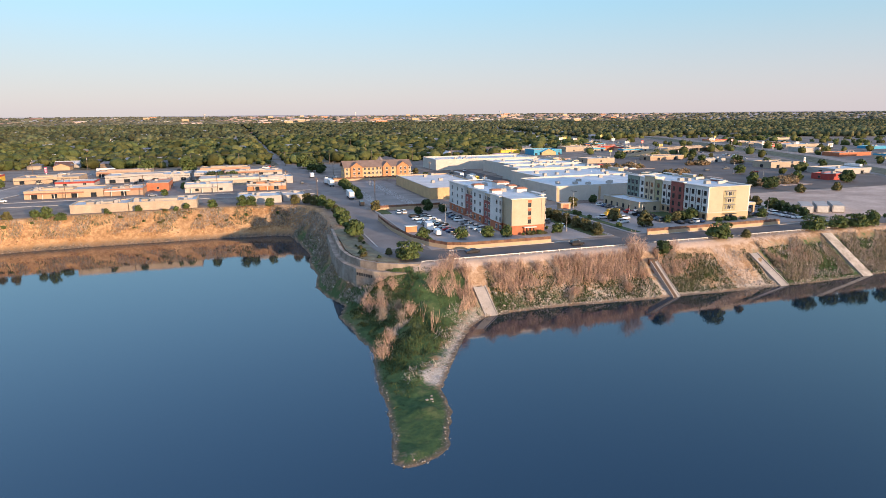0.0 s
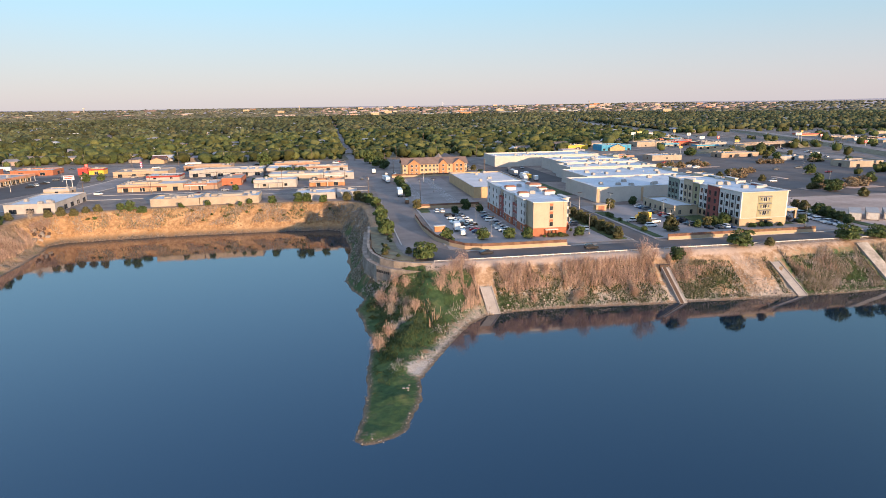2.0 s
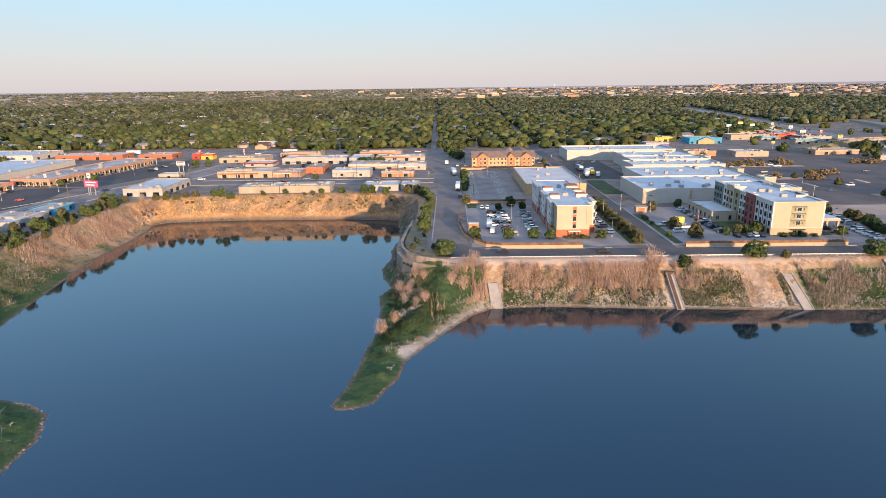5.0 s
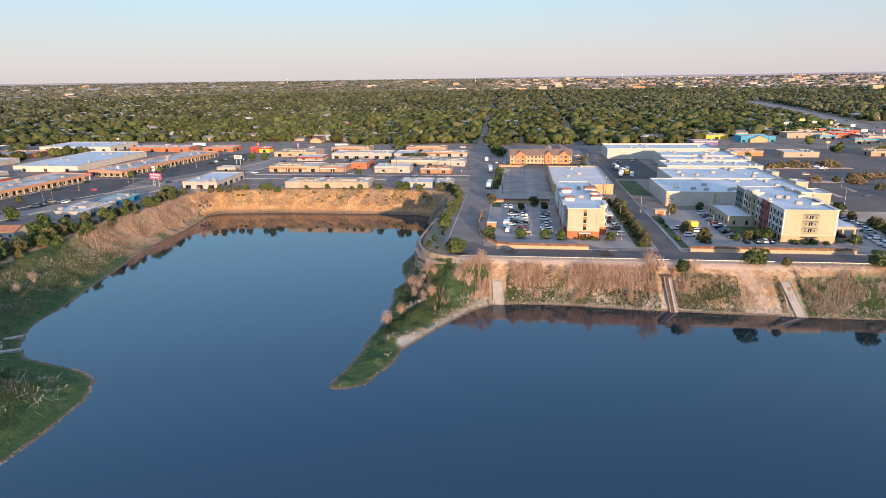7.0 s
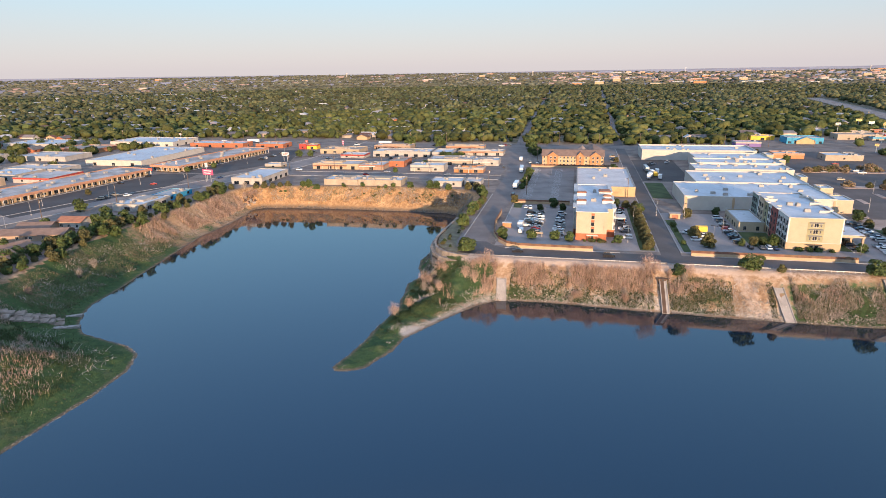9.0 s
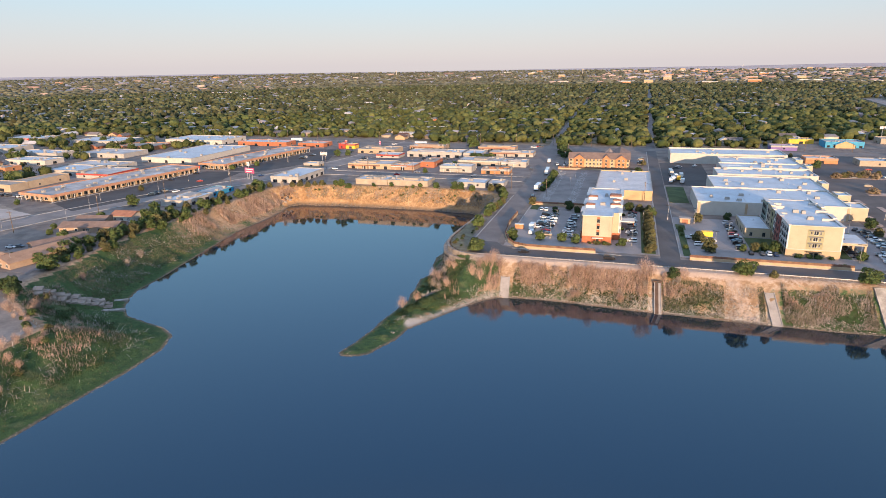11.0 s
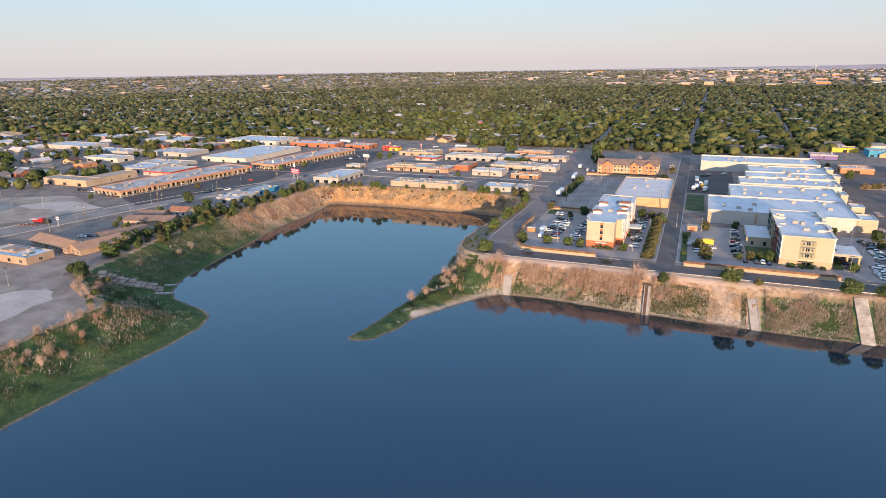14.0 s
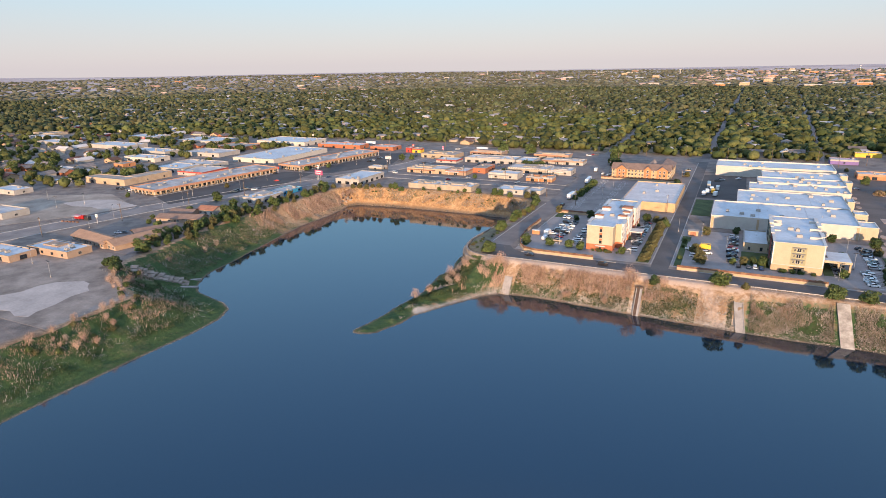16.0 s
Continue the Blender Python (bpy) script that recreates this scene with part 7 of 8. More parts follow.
T, B = TREES, BUSHES
for x, y, p, s in ((82.6, 201.6, 1, .8), (89.0, 199.6, 0, .7), (72.3, 200.8, 0, .75), (58.6, 203, 0, .75), (79.6, 267.5, 3, .95), (84.6, 260.5, 3, .7), (72.7, 258.6, 3, .65), (57, 276, 5, .8), (57.8, 336, 0, .8), (58, 330, 1, .9),
                   (58, 345, 1, .8), (58.2, 352, 0, .8), (58, 362, 1, .9), (58.2, 371, 0, .9), (57.8, 380, 1, .8), (57.6, 318, 1, .7), (143.9, 214.9, 4, 1.25), (147, 199, 5, 1.1), (161.3, 203.6, 0, .5), (166, 204.5, 5, .7), (170.2, 206.3, 3, .7), (174.2, 205.8, 0, .8),
                   (208, 228.1, 0, .7), (207.8, 262.3, 3, .8), (162, 260.8, 3, .75), (206.4, 200.7, 1, .75), (147.2, 254, 5, .8), (124.5, 262, 0, .8), (226.7, 257.9, 3, 1.0), (225.6, 243.5, 4, 1.0), (229.3, 233, 4, 1.0), (229, 227, 4, 1.1),
                   (226.9, 216.5, 3, .95), (224.6, 210, 3, .9), (223.8, 205.2, 3, .85), (223.2, 200.6, 3, .8), (222.4, 195, 3, .75), (112.5, 273, 3, .9), (110, 200.2, 1, .7), (118, 272, 4, 1.0)):
    plant(T[p], x, y, s, group="lot trees")
for i in range(22):
    plant(T[(5, 4, 5)[i % 3]], 121.4 + (i % 2) * 1.6, 191 + i * 3.8, (0.72, 0.95, 0.66)[i % 3], group="hedge between the lots")
# bank trees by the curved road and on the cliff top
brng = random.Random(21)
for x, y, p, s in ((46.4, 177.0, 6, .95), (37.5, 219, 0, 1.0), (36.8, 226, 1, .9), (37.2, 243, 1, .9), (37.6, 250, 0, .95), (38.2, 260, 4, 1), (38.8, 268, 0, .65), (38.8, 276, 4, .9), (37.6, 286, 0, .8), (35.6, 296, 2, .8), (33, 304, 4, 1.2), (29.5, 310, 5, .9), (24, 312, 4, 1.1),
                   (42.4, 186, 4, .5),
                   (-14.7, 313.4, 1, .8), (-1, 312, 2, .75), (3, 312.6, 0, .8), (11.5, 309.5, 1, .8), (-26.7, 314.5, 1, .55), (-47, 312, 0, .5), (-78, 307.6, 6, .62), (-83.5, 308, 2, .75), (-88, 308.4, 0, .6), (-98, 306.5, 4, .9), (-103, 305.5, 4, .8), (-108, 304, 4, .9), (-113, 302, 5, .8), (-118, 300, 4, .9), (-60, 310.4, 2, .35), (-31, 311.2, 0, .4)):
    plant(T[p], x, y, s, group="bank trees")
# the lake bank below the road
for x, y, p, s in ((156.8, 170.2, 6, 1.0), (130.6, 165.8, 3, .85), (199.6, 170.0, 6, .95), (211.5, 170.4, 6, .85), (221, 169.5, 6, .9), (228, 170, 0, 1.0), (167.2, 168.6, 4, .7), (240, 169.5, 0, 1.0)):
    plant(T[p], x, y, s, group="bank trees")
# west bank belt
for i in range(26):
    f = i / 25
    plant(T[(4, 2, 3, 0)[i % 4]], -134 - 5 * (i % 2) + 8 * max(0, f - 0.75), 205 - 92 * f, 0.6 + 0.4 * brng.random(), group="bank belt")
for i in range(9):
    plant(B[(1, 2, 1)[i % 3]], 33.5 + brng.uniform(0, 5), 182 + i * 3.8, 0.3 + 0.35 * brng.random(), group="verge bushes", z=G + 0.1)
for i in range(34):
    f = i / 33
    y = 292 - 175 * f
    x = -131.5 - 3 * math.sin(i * 1.7) + (5 if y < 150 else 0)
    plant(T[(4, 0, 2, 1, 5)[i % 5]], x, y, 0.5 + 0.5 * brng.random(), group="bank belt")
    if i % 2:
        plant(T[(5, 0, 4)[i % 3]], x - 6 + brng.uniform(-2, 2), y + 2, 0.65 + 0.4 * brng.random(), group="bank belt")
for x, y, p, s in ((-183, 219.5, 2, 1.0), (-159, 210.5, 0, .9), (-151.6, 140.7, 2, .9), (-124, 107, 6, 1.0), (-111.5, 80.5, 6, .75), (-116, 84, 3, 1.0), (-108, 78, 3, .8), (-120, 82, 3, .8), (-93.4, 79, 4, .5), (-174, 152, 1, .6), (-182, 162, 0, .5), (-168, 180, 2, .8), (-146, 196, 0, 1.1), (-144, 188, 2, 1),
                   (-253, 222, 5, .6), (-215, 262, 5, .7), (-206, 355, 1, .8), (-152, 442, 0, 1), (-144, 448, 0, .9), (-196, 376, 1, .8), (-214, 380, 0, .7), (-26, 402, 3, .9), (-34, 400, 1, .8), (-20, 442, 3, 1.2), (-14, 440, 3, 1.2), (-8, 441, 3, 1.1), (-6, 446, 0, 1), (-70, 520, 2, 1.5), (-40, 522, 2, 1.6),
                   (-42, 372, 1, .7), (48, 520, 2, 1.6), (56, 470, 3, 1.4), (58, 478, 3, 1.3), (52, 486, 2, 1.2), (118, 398, 3, .9), (122, 440, 4, 1), (-335, 262, 2, 1.1), (-328, 258, 0, 1), (-260, 205, 0, .6)):
    plant(T[p], x, y, s, group="town trees", z=G)
for i in range(60):
    x, y = brng.uniform(-640, -370), brng.uniform(180, 560)
    plant(T[brng.choice((0, 2, 3, 2, 4))], x, y, brng.uniform(0.8, 1.5), group="town trees", z=G)
for i in range(78):
    f = brng.random()
    x, y = brng.choice(((262 + 40 * f, 417 + 12 * f), (296 + 48 * f, 299 + 8 * f), (279 + 46 * f, 286 + 3 * f), (279 + 46 * f, 288 + 3 * f), (255 + 30 * f, 353 - 10 * f), (250 + 54 * f, 409 + 6 * f), (278 + 26 * f, 362 + 4 * f), (345 + 60 * f, 420)))
    plant(B[3] if i % 5 else T[4], x + brng.uniform(-2, 2), y + brng.uniform(-2, 2), brng.uniform(1.0, 1.6) if i % 5 else 0.9, group="parking field shrubs", z=G)
for i in range(10):
    x, y = brng.choice(((262, 300), (284, 300), (306, 300), (250, 430), (300, 430), (345, 440), (380, 430), (420, 420)))
    x, y = x + brng.uniform(-16, 16), y + brng.uniform(-45, 90)
    if x > 236:
        plant(T[brng.choice((4, 4, 5, 3, 0))], x, y, brng.uniform(0.7, 1.15), group="parking field trees", z=G)
for x, y, s in ((284.7, 275, 1.2), (289, 276, 1.2), (333, 347, 1.1), (352, 282, 1.4), (360, 286, 1.3), (425, 361, 1.2), (300, 302, 1.1), (337, 303, 1.0), (430, 300, 1.2), (450, 350, 1.1), (400, 420, 1.2), (380, 440, 1.1), (420, 500, 1.3), (340, 500, 1.1)):
    plant(T[3 if s > 1.1 else 0], x, y, s, group="parking field trees", z=G)
for i in range(60):
    f = brng.random()
    x, y = brng.choice(((122.5, 190 + 80 * f), (60, 195 + 12 * f), (137.5, 190 + 46 * f), (180 + 16 * f, 198.6), (92 + 16 * f, 199.6), (60 + 36 * f, 186.8), (140 + 58 * f, 186.8), (109.5, 205 + 60 * f), (-160 + 26 * f, 118 + 6 * f), (-140 + 8 * f, 150 + 90 * f)))
    plant(B[brng.choice((0, 0, 1, 2))], x, y, brng.uniform(0.35, 0.75), group="bushes", z=G + 0.1)


# ---- woods beyond the town: thousands of crowns ----
def ball(sub):
    bm = bmesh.new()
    bmesh.ops.create_icosphere(bm, subdivisions=sub, radius=1)
    v = np.array([q.co[:] for q in bm.verts])
    f = np.array([[q.index for q in face.verts] for face in bm.faces])
    bm.free()
    return v, f


def crowns(px, py, pz, r, h, sub, seed):
    """Uneven crowns as one array of corners and triangles."""
    rng = np.random.default_rng(seed)
    v, f = ball(sub)
    n = len(px)
    lump = rng.normal(size=(n, 3, 5))
    lump /= np.linalg.norm(lump, axis=1, keepdims=True)
    bumps = 1 + 0.17 * rng.normal(size=(n, len(v))).clip(-1.5, 1.5) + 0.22 * (np.clip(np.einsum("vc,ncl->nvl", v, lump), 0, 1) ** 3).sum(-1) - 0.15
    q = v[None] * bumps[..., None]
    q = q * np.stack([r, r * rng.uniform(0.8, 1.2, n), h * 0.5], -1)[:, None, :]
    q[..., 2] += (pz + h * 0.52)[:, None]
    q[..., 0] += px[:, None]
    q[..., 1] += py[:, None]
    faces = (f[None] + (np.arange(n) * len(v))[:, None, None]).reshape(-1, 3)
    return q.reshape(-1, 3), faces


def scatter(y0, y1, step, seed, keep):
    rng = np.random.default_rng(seed)
    xs = np.arange(-2.1 * y1, 1.5 * y1, step)
    ys = np.arange(y0, y1, step * 0.92)
    X, Y = np.meshgrid(xs, ys)
    X = X + rng.uniform(-0.48, 0.48, X.shape) * step
    Y = Y + rng.uniform(-0.48, 0.48, Y.shape) * step
    X, Y = X.ravel(), Y.ravel()
    dens = 0.5 + 0.5 * wavy(X, Y, 0.012, 31)
    ok = (Y > wood_edge(X) + 12 * wavy(X, Y, 0.03, 33)) & (X > -2.05 * Y - 60) & (X < 1.42 * Y + 40)
    ok &= rng.random(len(X)) < keep * np.interp(np.hypot(X, Y), [0, 1900, 2600, 4600], [1, 1, 0.45, 0.3]) * np.clip(0.75 + 0.7 * dens, 0.4, 1) * np.where(X < -0.55 * Y, 0.78, 1.0)
    for line, half in (([(34, 500), (22, 1240), (0, 2400)], 5), ([(130, 500), (150, 1669), (161, 2456)], 4.6), ([(228, 500), (236, 643), (296, 2002)], 4.4)):
        ok &= away(X, Y, line) > half
    ok &= away(X, Y, HW) > 32
    return X[ok], Y[ok], rng


# homes between the crowns, most of them half hidden
def homes(y0, y1, step_x, step_y, seed, keep):
    rng = np.random.default_rng(seed)
    X, Y = np.meshgrid(np.arange(-1.7 * y1, 0.95 * y1, step_x), np.arange(y0, y1, step_y))
    X, Y = (X + rng.uniform(-7, 7, X.shape)).ravel(), (Y + rng.uniform(-5, 5, Y.shape)).ravel()
    ok = (Y > wood_edge(X) + 12) & (X > -1.6 * Y) & (X < 0.95 * Y) & (np.hypot(X, Y) < y1) & (rng.random(len(X)) < keep) & (away(X, Y, HW) > 45)
    for line in ([(34, 500), (22, 1240), (0, 2400)], [(130, 500), (150, 1669), (161, 2456)], [(228, 500), (236, 643), (296, 2002)]):
        ok &= away(X, Y, line) > 15
    X, Y = X[ok], Y[ok]
    n = len(X)
    w, d, h, rise = rng.uniform(5, 10, n), rng.uniform(4, 6.5, n), rng.uniform(2.8, 3.6, n), rng.uniform(0.6, 2.6, n)
    swap = rng.random(n) < 0.4
    Z = ground_height(X, Y)[0]

    def at(u, v, z):
        a, b = np.where(swap, v * d, u * w), np.where(swap, u * w, v * d)
        return np.stack([X + a, Y + b, Z + z], -1)
    wall = np.stack([at(u, v, z) for z in (-0.5 + 0 * h, h) for u, v in ((-1, -1), (1, -1), (1, 1), (-1, 1))], 1).reshape(-1, 3)
    quads = (np.array([(0, 1, 5, 4), (1, 2, 6, 5), (2, 3, 7, 6), (3, 0, 4, 7)])[None] + (np.arange(n) * 8)[:, None, None]).reshape(-1, 4)
    soup("houses", wall, quads, M["house_walls"], "low pale house walls between the trees", "houses")
    e = 1.08
    top = np.stack([at(u * e, v * e, h - 0.1) for u, v in ((-1, -1), (1, -1), (1, 1), (-1, 1))] + [at(-0.8, 0, h + rise), at(0.8, 0, h + rise)], 1).reshape(-1, 3)
    tris = (np.array([(0, 1, 5), (0, 5, 4), (2, 3, 4), (2, 4, 5), (1, 2, 5), (3, 0, 4)])[None] + (np.arange(n) * 6)[:, None, None]).reshape(-1, 3)
    soup("house_roofs", top, tris, M["house_roofs"], "grey and tan house roofs between the trees", "houses")
    return X, Y


HX, HY = homes(560, 2000, 34, 40, 71, 0.62)


def thinned(X, Y, reach):
    """Leaves out crowns that would stand in a house or close before it."""
    ok = np.ones(len(X), bool)
    for x, y in zip(HX, HY):
        ok &= (np.abs(X - x) > reach) | (Y > y + reach * 0.7) | (Y < y - reach * 1.5)
    return ok


X, Y, rng = scatter(380, 1000, 9.2, 1, 0.78)
near = (np.hypot(X - 80, Y) < 1000)
X, Y = X[near], Y[near]
near = thinned(X, Y, 8.5)
X, Y = X[near], Y[near]
Z = ground_height(X, Y)[0]
R = 2.1 + 4.4 * rng.random(len(X)) ** 1.6
H = R * rng.uniform(0.9, 1.35, len(X)) + 2.2
v, f = crowns(X, Y, Z - 0.5, R * 0.98, H, 2, 3)
soup("woods", v, f, M["leaf_wood"], "dense green woodland crowns beyond the town", "woods")
k_ = 3
LX, LY, LZ, LR, LH = (np.repeat(q, k_) for q in (X, Y, Z, R, H))
a_, r_ = rng.uniform(0, 6.28, len(LX)), rng.uniform(0.35, 0.8, len(LX)) * LR
LX, LY, LZ = LX + r_ * np.cos(a_), LY + r_ * np.sin(a_), LZ + LH * rng.uniform(0.12, 0.55, len(LX))
LR, LH = LR * rng.uniform(0.34, 0.58, len(LX)), LH * rng.uniform(0.32, 0.5, len(LX))
v, f = crowns(LX, LY, LZ, LR, LH, 1, 4)
soup("woods", v, f, M["leaf_spray"], "side boughs of the woodland crowns", "woods")
v, f = leaf_cards(rng, np.stack([LX, LY, LZ + LH * 0.5], -1), np.stack([LR * 1.1, LR * 1.1, LH * 0.58], -1), len(LX) * 11, 0.55)
soup("woods", v, f, M["leaf_spray"], "loose leafy sprays of the woodland crowns", "woods")
# crowns past 1 km and 2 km take the leaf tones with painted haze
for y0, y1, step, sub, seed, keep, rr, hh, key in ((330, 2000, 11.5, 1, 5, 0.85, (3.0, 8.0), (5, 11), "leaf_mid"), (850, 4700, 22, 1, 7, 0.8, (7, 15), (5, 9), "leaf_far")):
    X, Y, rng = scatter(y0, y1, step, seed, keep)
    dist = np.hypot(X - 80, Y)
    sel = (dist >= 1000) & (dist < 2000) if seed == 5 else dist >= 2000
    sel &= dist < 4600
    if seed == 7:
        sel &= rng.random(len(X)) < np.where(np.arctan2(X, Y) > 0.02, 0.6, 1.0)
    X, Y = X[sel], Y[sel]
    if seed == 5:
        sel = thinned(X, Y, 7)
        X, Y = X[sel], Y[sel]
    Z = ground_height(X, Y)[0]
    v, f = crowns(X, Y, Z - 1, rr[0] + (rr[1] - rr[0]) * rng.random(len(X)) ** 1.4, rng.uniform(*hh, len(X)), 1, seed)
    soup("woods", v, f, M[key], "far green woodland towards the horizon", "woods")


def far_town(count, b0, b1, r0, r1, width, height, seed):
    """Pale blocks beyond the woods, as plain halls with flat tops."""
    rng = np.random.default_rng(seed)
    b, r = np.radians(rng.uniform(b0, b1, count)), r0 + (r1 - r0) * rng.random(count) ** 0.8
    X, Y = r * np.sin(b), r * np.cos(b)
    w, d, h = rng.uniform(*width, count), rng.uniform(6, 14, count), rng.uniform(*height, count) * rng.choice((0.7, 1.0, 1.0, 1.5), count)
    Z = ground_height(X, Y)[0]
    v = np.stack([np.stack([X + u * w, Y + q * d, Z + z], -1) for z in (-2 + 0 * h, h) for u, q in ((-1, -1), (1, -1), (1, 1), (-1, 1))], 1).reshape(-1, 3)
    f = (np.array([(0, 1, 5, 4), (1, 2, 6, 5), (2, 3, 7, 6), (3, 0, 4, 7), (4, 5, 6, 7)])[None] + (np.arange(count) * 8)[:, None, None]).reshape(-1, 4)
    soup("far_town", v, f, M["far_walls"], "pale pinkish town blocks beyond the woods", "far town")


far_town(430, -1, 38, 2350, 4300, (5, 18), (3.5, 8), 81)
far_town(46, -62, 0, 1900, 3800, (12, 34), (4, 7), 82)

rng = np.random.default_rng(61)
n_ = 2100
X, Y = rng.uniform(-1250, -330, n_), rng.uniform(150, 660, n_)
sel = (away(X, Y, [(-700, 537), (-366, 537)]) > 14) & (wavy(X, Y, 0.022, 63) + 0.35 * np.clip((-X - 560) / 300, 0, 1) > -0.12) & (Y < wood_edge(X) + 20) & (Y > 0.36 * -X + 40)
for b in [q[1:5] for q in BLOCKS] + [(-345, 118, -226, 210), (-325, 285, -285, 345)]:
    sel &= (X < b[0] - 4) | (X > b[2] + 4) | (Y < b[1] - 6) | (Y > b[3] + 3)
X, Y = X[sel], Y[sel]
Xe, Ye = rng.uniform(336, 980, 620), rng.uniform(330, 900, 620)
sel = (away(Xe, Ye, HW) > 24) & (away(Xe, Ye, RAMP) > 22) & (wavy(Xe, Ye, 0.02, 67) > -0.1) & (Xe - 300 > 0.15 * (Ye - 330))
for b in [q[1:5] for q in BLOCKS]:
    sel &= (Xe < b[0] - 4) | (Xe > b[2] + 4) | (Ye < b[1] - 8) | (Ye > b[3] + 3)
X, Y = np.concatenate([X, Xe[sel]]), np.concatenate([Y, Ye[sel]])
R = 2.2 + 3.2 * rng.random(len(X))
H = R * rng.uniform(1.2, 1.7, len(X)) + 1.5
v, f = crowns(X, Y, np.full(len(X), G - 0.4), R, H, 1, 65)
soup("woods", v, f, M["leaf_wood"], "scattered garden trees round the shops", "woods")
cen, rad = np.stack([X, Y, G + H * 0.5], -1), np.stack([R * 1.05, R * 1.05, H * 0.52], -1)
v, f = leaf_cards(rng, cen, rad, len(X) * 36, 0.75)
soup("woods", v, f, M["leaf_spray"], "leafy sprays of the garden trees", "woods")

# ---- houses among the trees and far blocks ----
hrng = random.Random(77)
def wood_house(w, d, wall, roof, label, along):
    root = pitched("house", 0, 0, w, d, 3.0, 2.4, wall, roof, label, along, 0.0, 0)
    part("window", box(bmesh.new(), w * 0.15, -0.05, 0.9, w * 0.15 + 2, 0.03, 2.1), M["glass"], root)
    return root


protos = [wood_house(15, 10, "cream_light", "shingle_grey", "low pale house with a grey shingle roof", "x"), wood_house(12, 11, "tan", "shingle", "low tan house with a brown shingle roof", "y"),
          wood_house(18, 9, "white_wall", "roof_grey", "long white house with a pale roof", "x"), wood_house(14, 10, "brick", "shingle_grey", "red brick house with a grey roof", "x")]
spots = []
while len(spots) < 84:
    y = 575 + 800 * hrng.random() ** 1.4
    x = hrng.uniform(-1.0 * y - 60, 0.75 * y)
    if y > wood_edge(x) + 10 and min(abs(x - 33), abs(x - 135), abs(x - 238)) > 18 and away(np.array([x]), np.array([y]), HW)[0] > 34 and not (x > 280 and y < 640):
        spots.append((x, y, "houses in the woods"))
while len(spots) < 150:
    x, y = hrng.uniform(-860, -372), hrng.uniform(190, 560)
    if y > -0.36 * x + 45 and not any(b[1] - 20 < x < b[3] + 20 and b[2] - 20 < y < b[4] + 20 for b in BLOCKS):
        spots.append((x, y, "houses west of the shops"))
for i, (x, y, group) in enumerate(spots):
    m = pose(x, y, level(x, y) if y > 560 else G, 0, 0, hrng.choice((0, 90, 180, 270)))
    if i < 4:
        protos[i].matrix_basis = m
        tagged(protos[i], group=group)
    else:
        tagged(copy_thing_plain(protos[i % 4], m), group=group)


def far_block(w, d, h, wall, label):
    root = thing("office_building", 0, 0, -700, label, "office building")
    part("wall", box(bmesh.new(), -w / 2, -d / 2, -2, w / 2, d / 2, h), M[wall], root)
    part("roof", box(bmesh.new(), -w / 2 + 0.5, -d / 2 + 0.5, h, w / 2 - 0.5, d / 2 - 0.5, h + 0.8), M["roof_white"], root)
    for fl in range(1 if h < 16 else 2):
        part("window_band", box(bmesh.new(), -w / 2 + 1.5, -d / 2 - 0.1, 1.2 + fl * 4, w / 2 - 1.5, -d / 2, 2.9 + fl * 4), M["glass"], root, "dark band of windows")
    return root


fars = [far_block(60, 24, 9, "cream", "far cream block beyond the woods"), far_block(36, 20, 20, "tan", "far tan tower block beyond the woods"), far_block(90, 40, 7, "cream_light", "far pale hall beyond the woods"), far_block(50, 20, 13, "brick_orange", "far orange brick block beyond the woods")]
for i in range(60):
    bearing = radians(hrng.choice((hrng.uniform(-50, 32), hrng.uniform(2, 30), hrng.uniform(2, 34))))
    r = hrng.uniform(2500 if bearing < 0.03 else 2100, 4400)
    x, y = r * math.sin(bearing), r * math.cos(bearing)
    m = pose(x, y, level(x, y) - 1.0, 0, 0, hrng.uniform(-12, 12)) @ Matrix.Diagonal((0.8, 0.8, 0.7, 1))
    k = hrng.choice((0, 0, 1, 2, 2, 3)) if i >= 4 else i
    if i < 4:
        fars[k].matrix_basis = m
        tagged(fars[k], group="far blocks")
    else:
        tagged(copy_thing_plain(fars[k], m), group="far blocks")
for x, y in ((-830, 1210), (-770, 1230), (-560, 930), (-1050, 1500), (-1000, 1500), (-905, 860), (-850, 870)):
    tagged(copy_thing(fars[3], pose(x, y, level(x, y) - 4, 0, 0, -6)), group="far blocks")


def water_tower(x, y, h):
    root = thing("water_tower", x, y, level(x, y), "white water tower far beyond the woods", "water tower", "water towers")
    part("stem", tube(bmesh.new(), (0, 0, -1), (0, 0, h), 3, 2.4, 12), M["unit"], root)
    bm = bmesh.new()
    bmesh.ops.create_uvsphere(bm, u_segments=16, v_segments=10, radius=6)
    for q in bm.verts:
        q.co.z = q.co.z * 0.55 + h + 3
    part("tank", bm, M["cream_light"], root)
    return root


wt = water_tower(-170, 3600, 22)
for x, y in ((-1180, 3300), (1550, 3600)):
    copy_thing(wt, pose(x, y, level(x, y)))
mast = thing("mast", 700, 3900, level(700, 3900), "thin radio mast on the horizon", "mast")
part("mast_pole", tube(bmesh.new(), (0, 0, -1), (0, 0, 36), 0.9, 0.4, 6), M["metal"], mast)
part("mast_platform", box(bmesh.new(), -2, -2, 28, 2, 2, 30), M["metal"], mast)

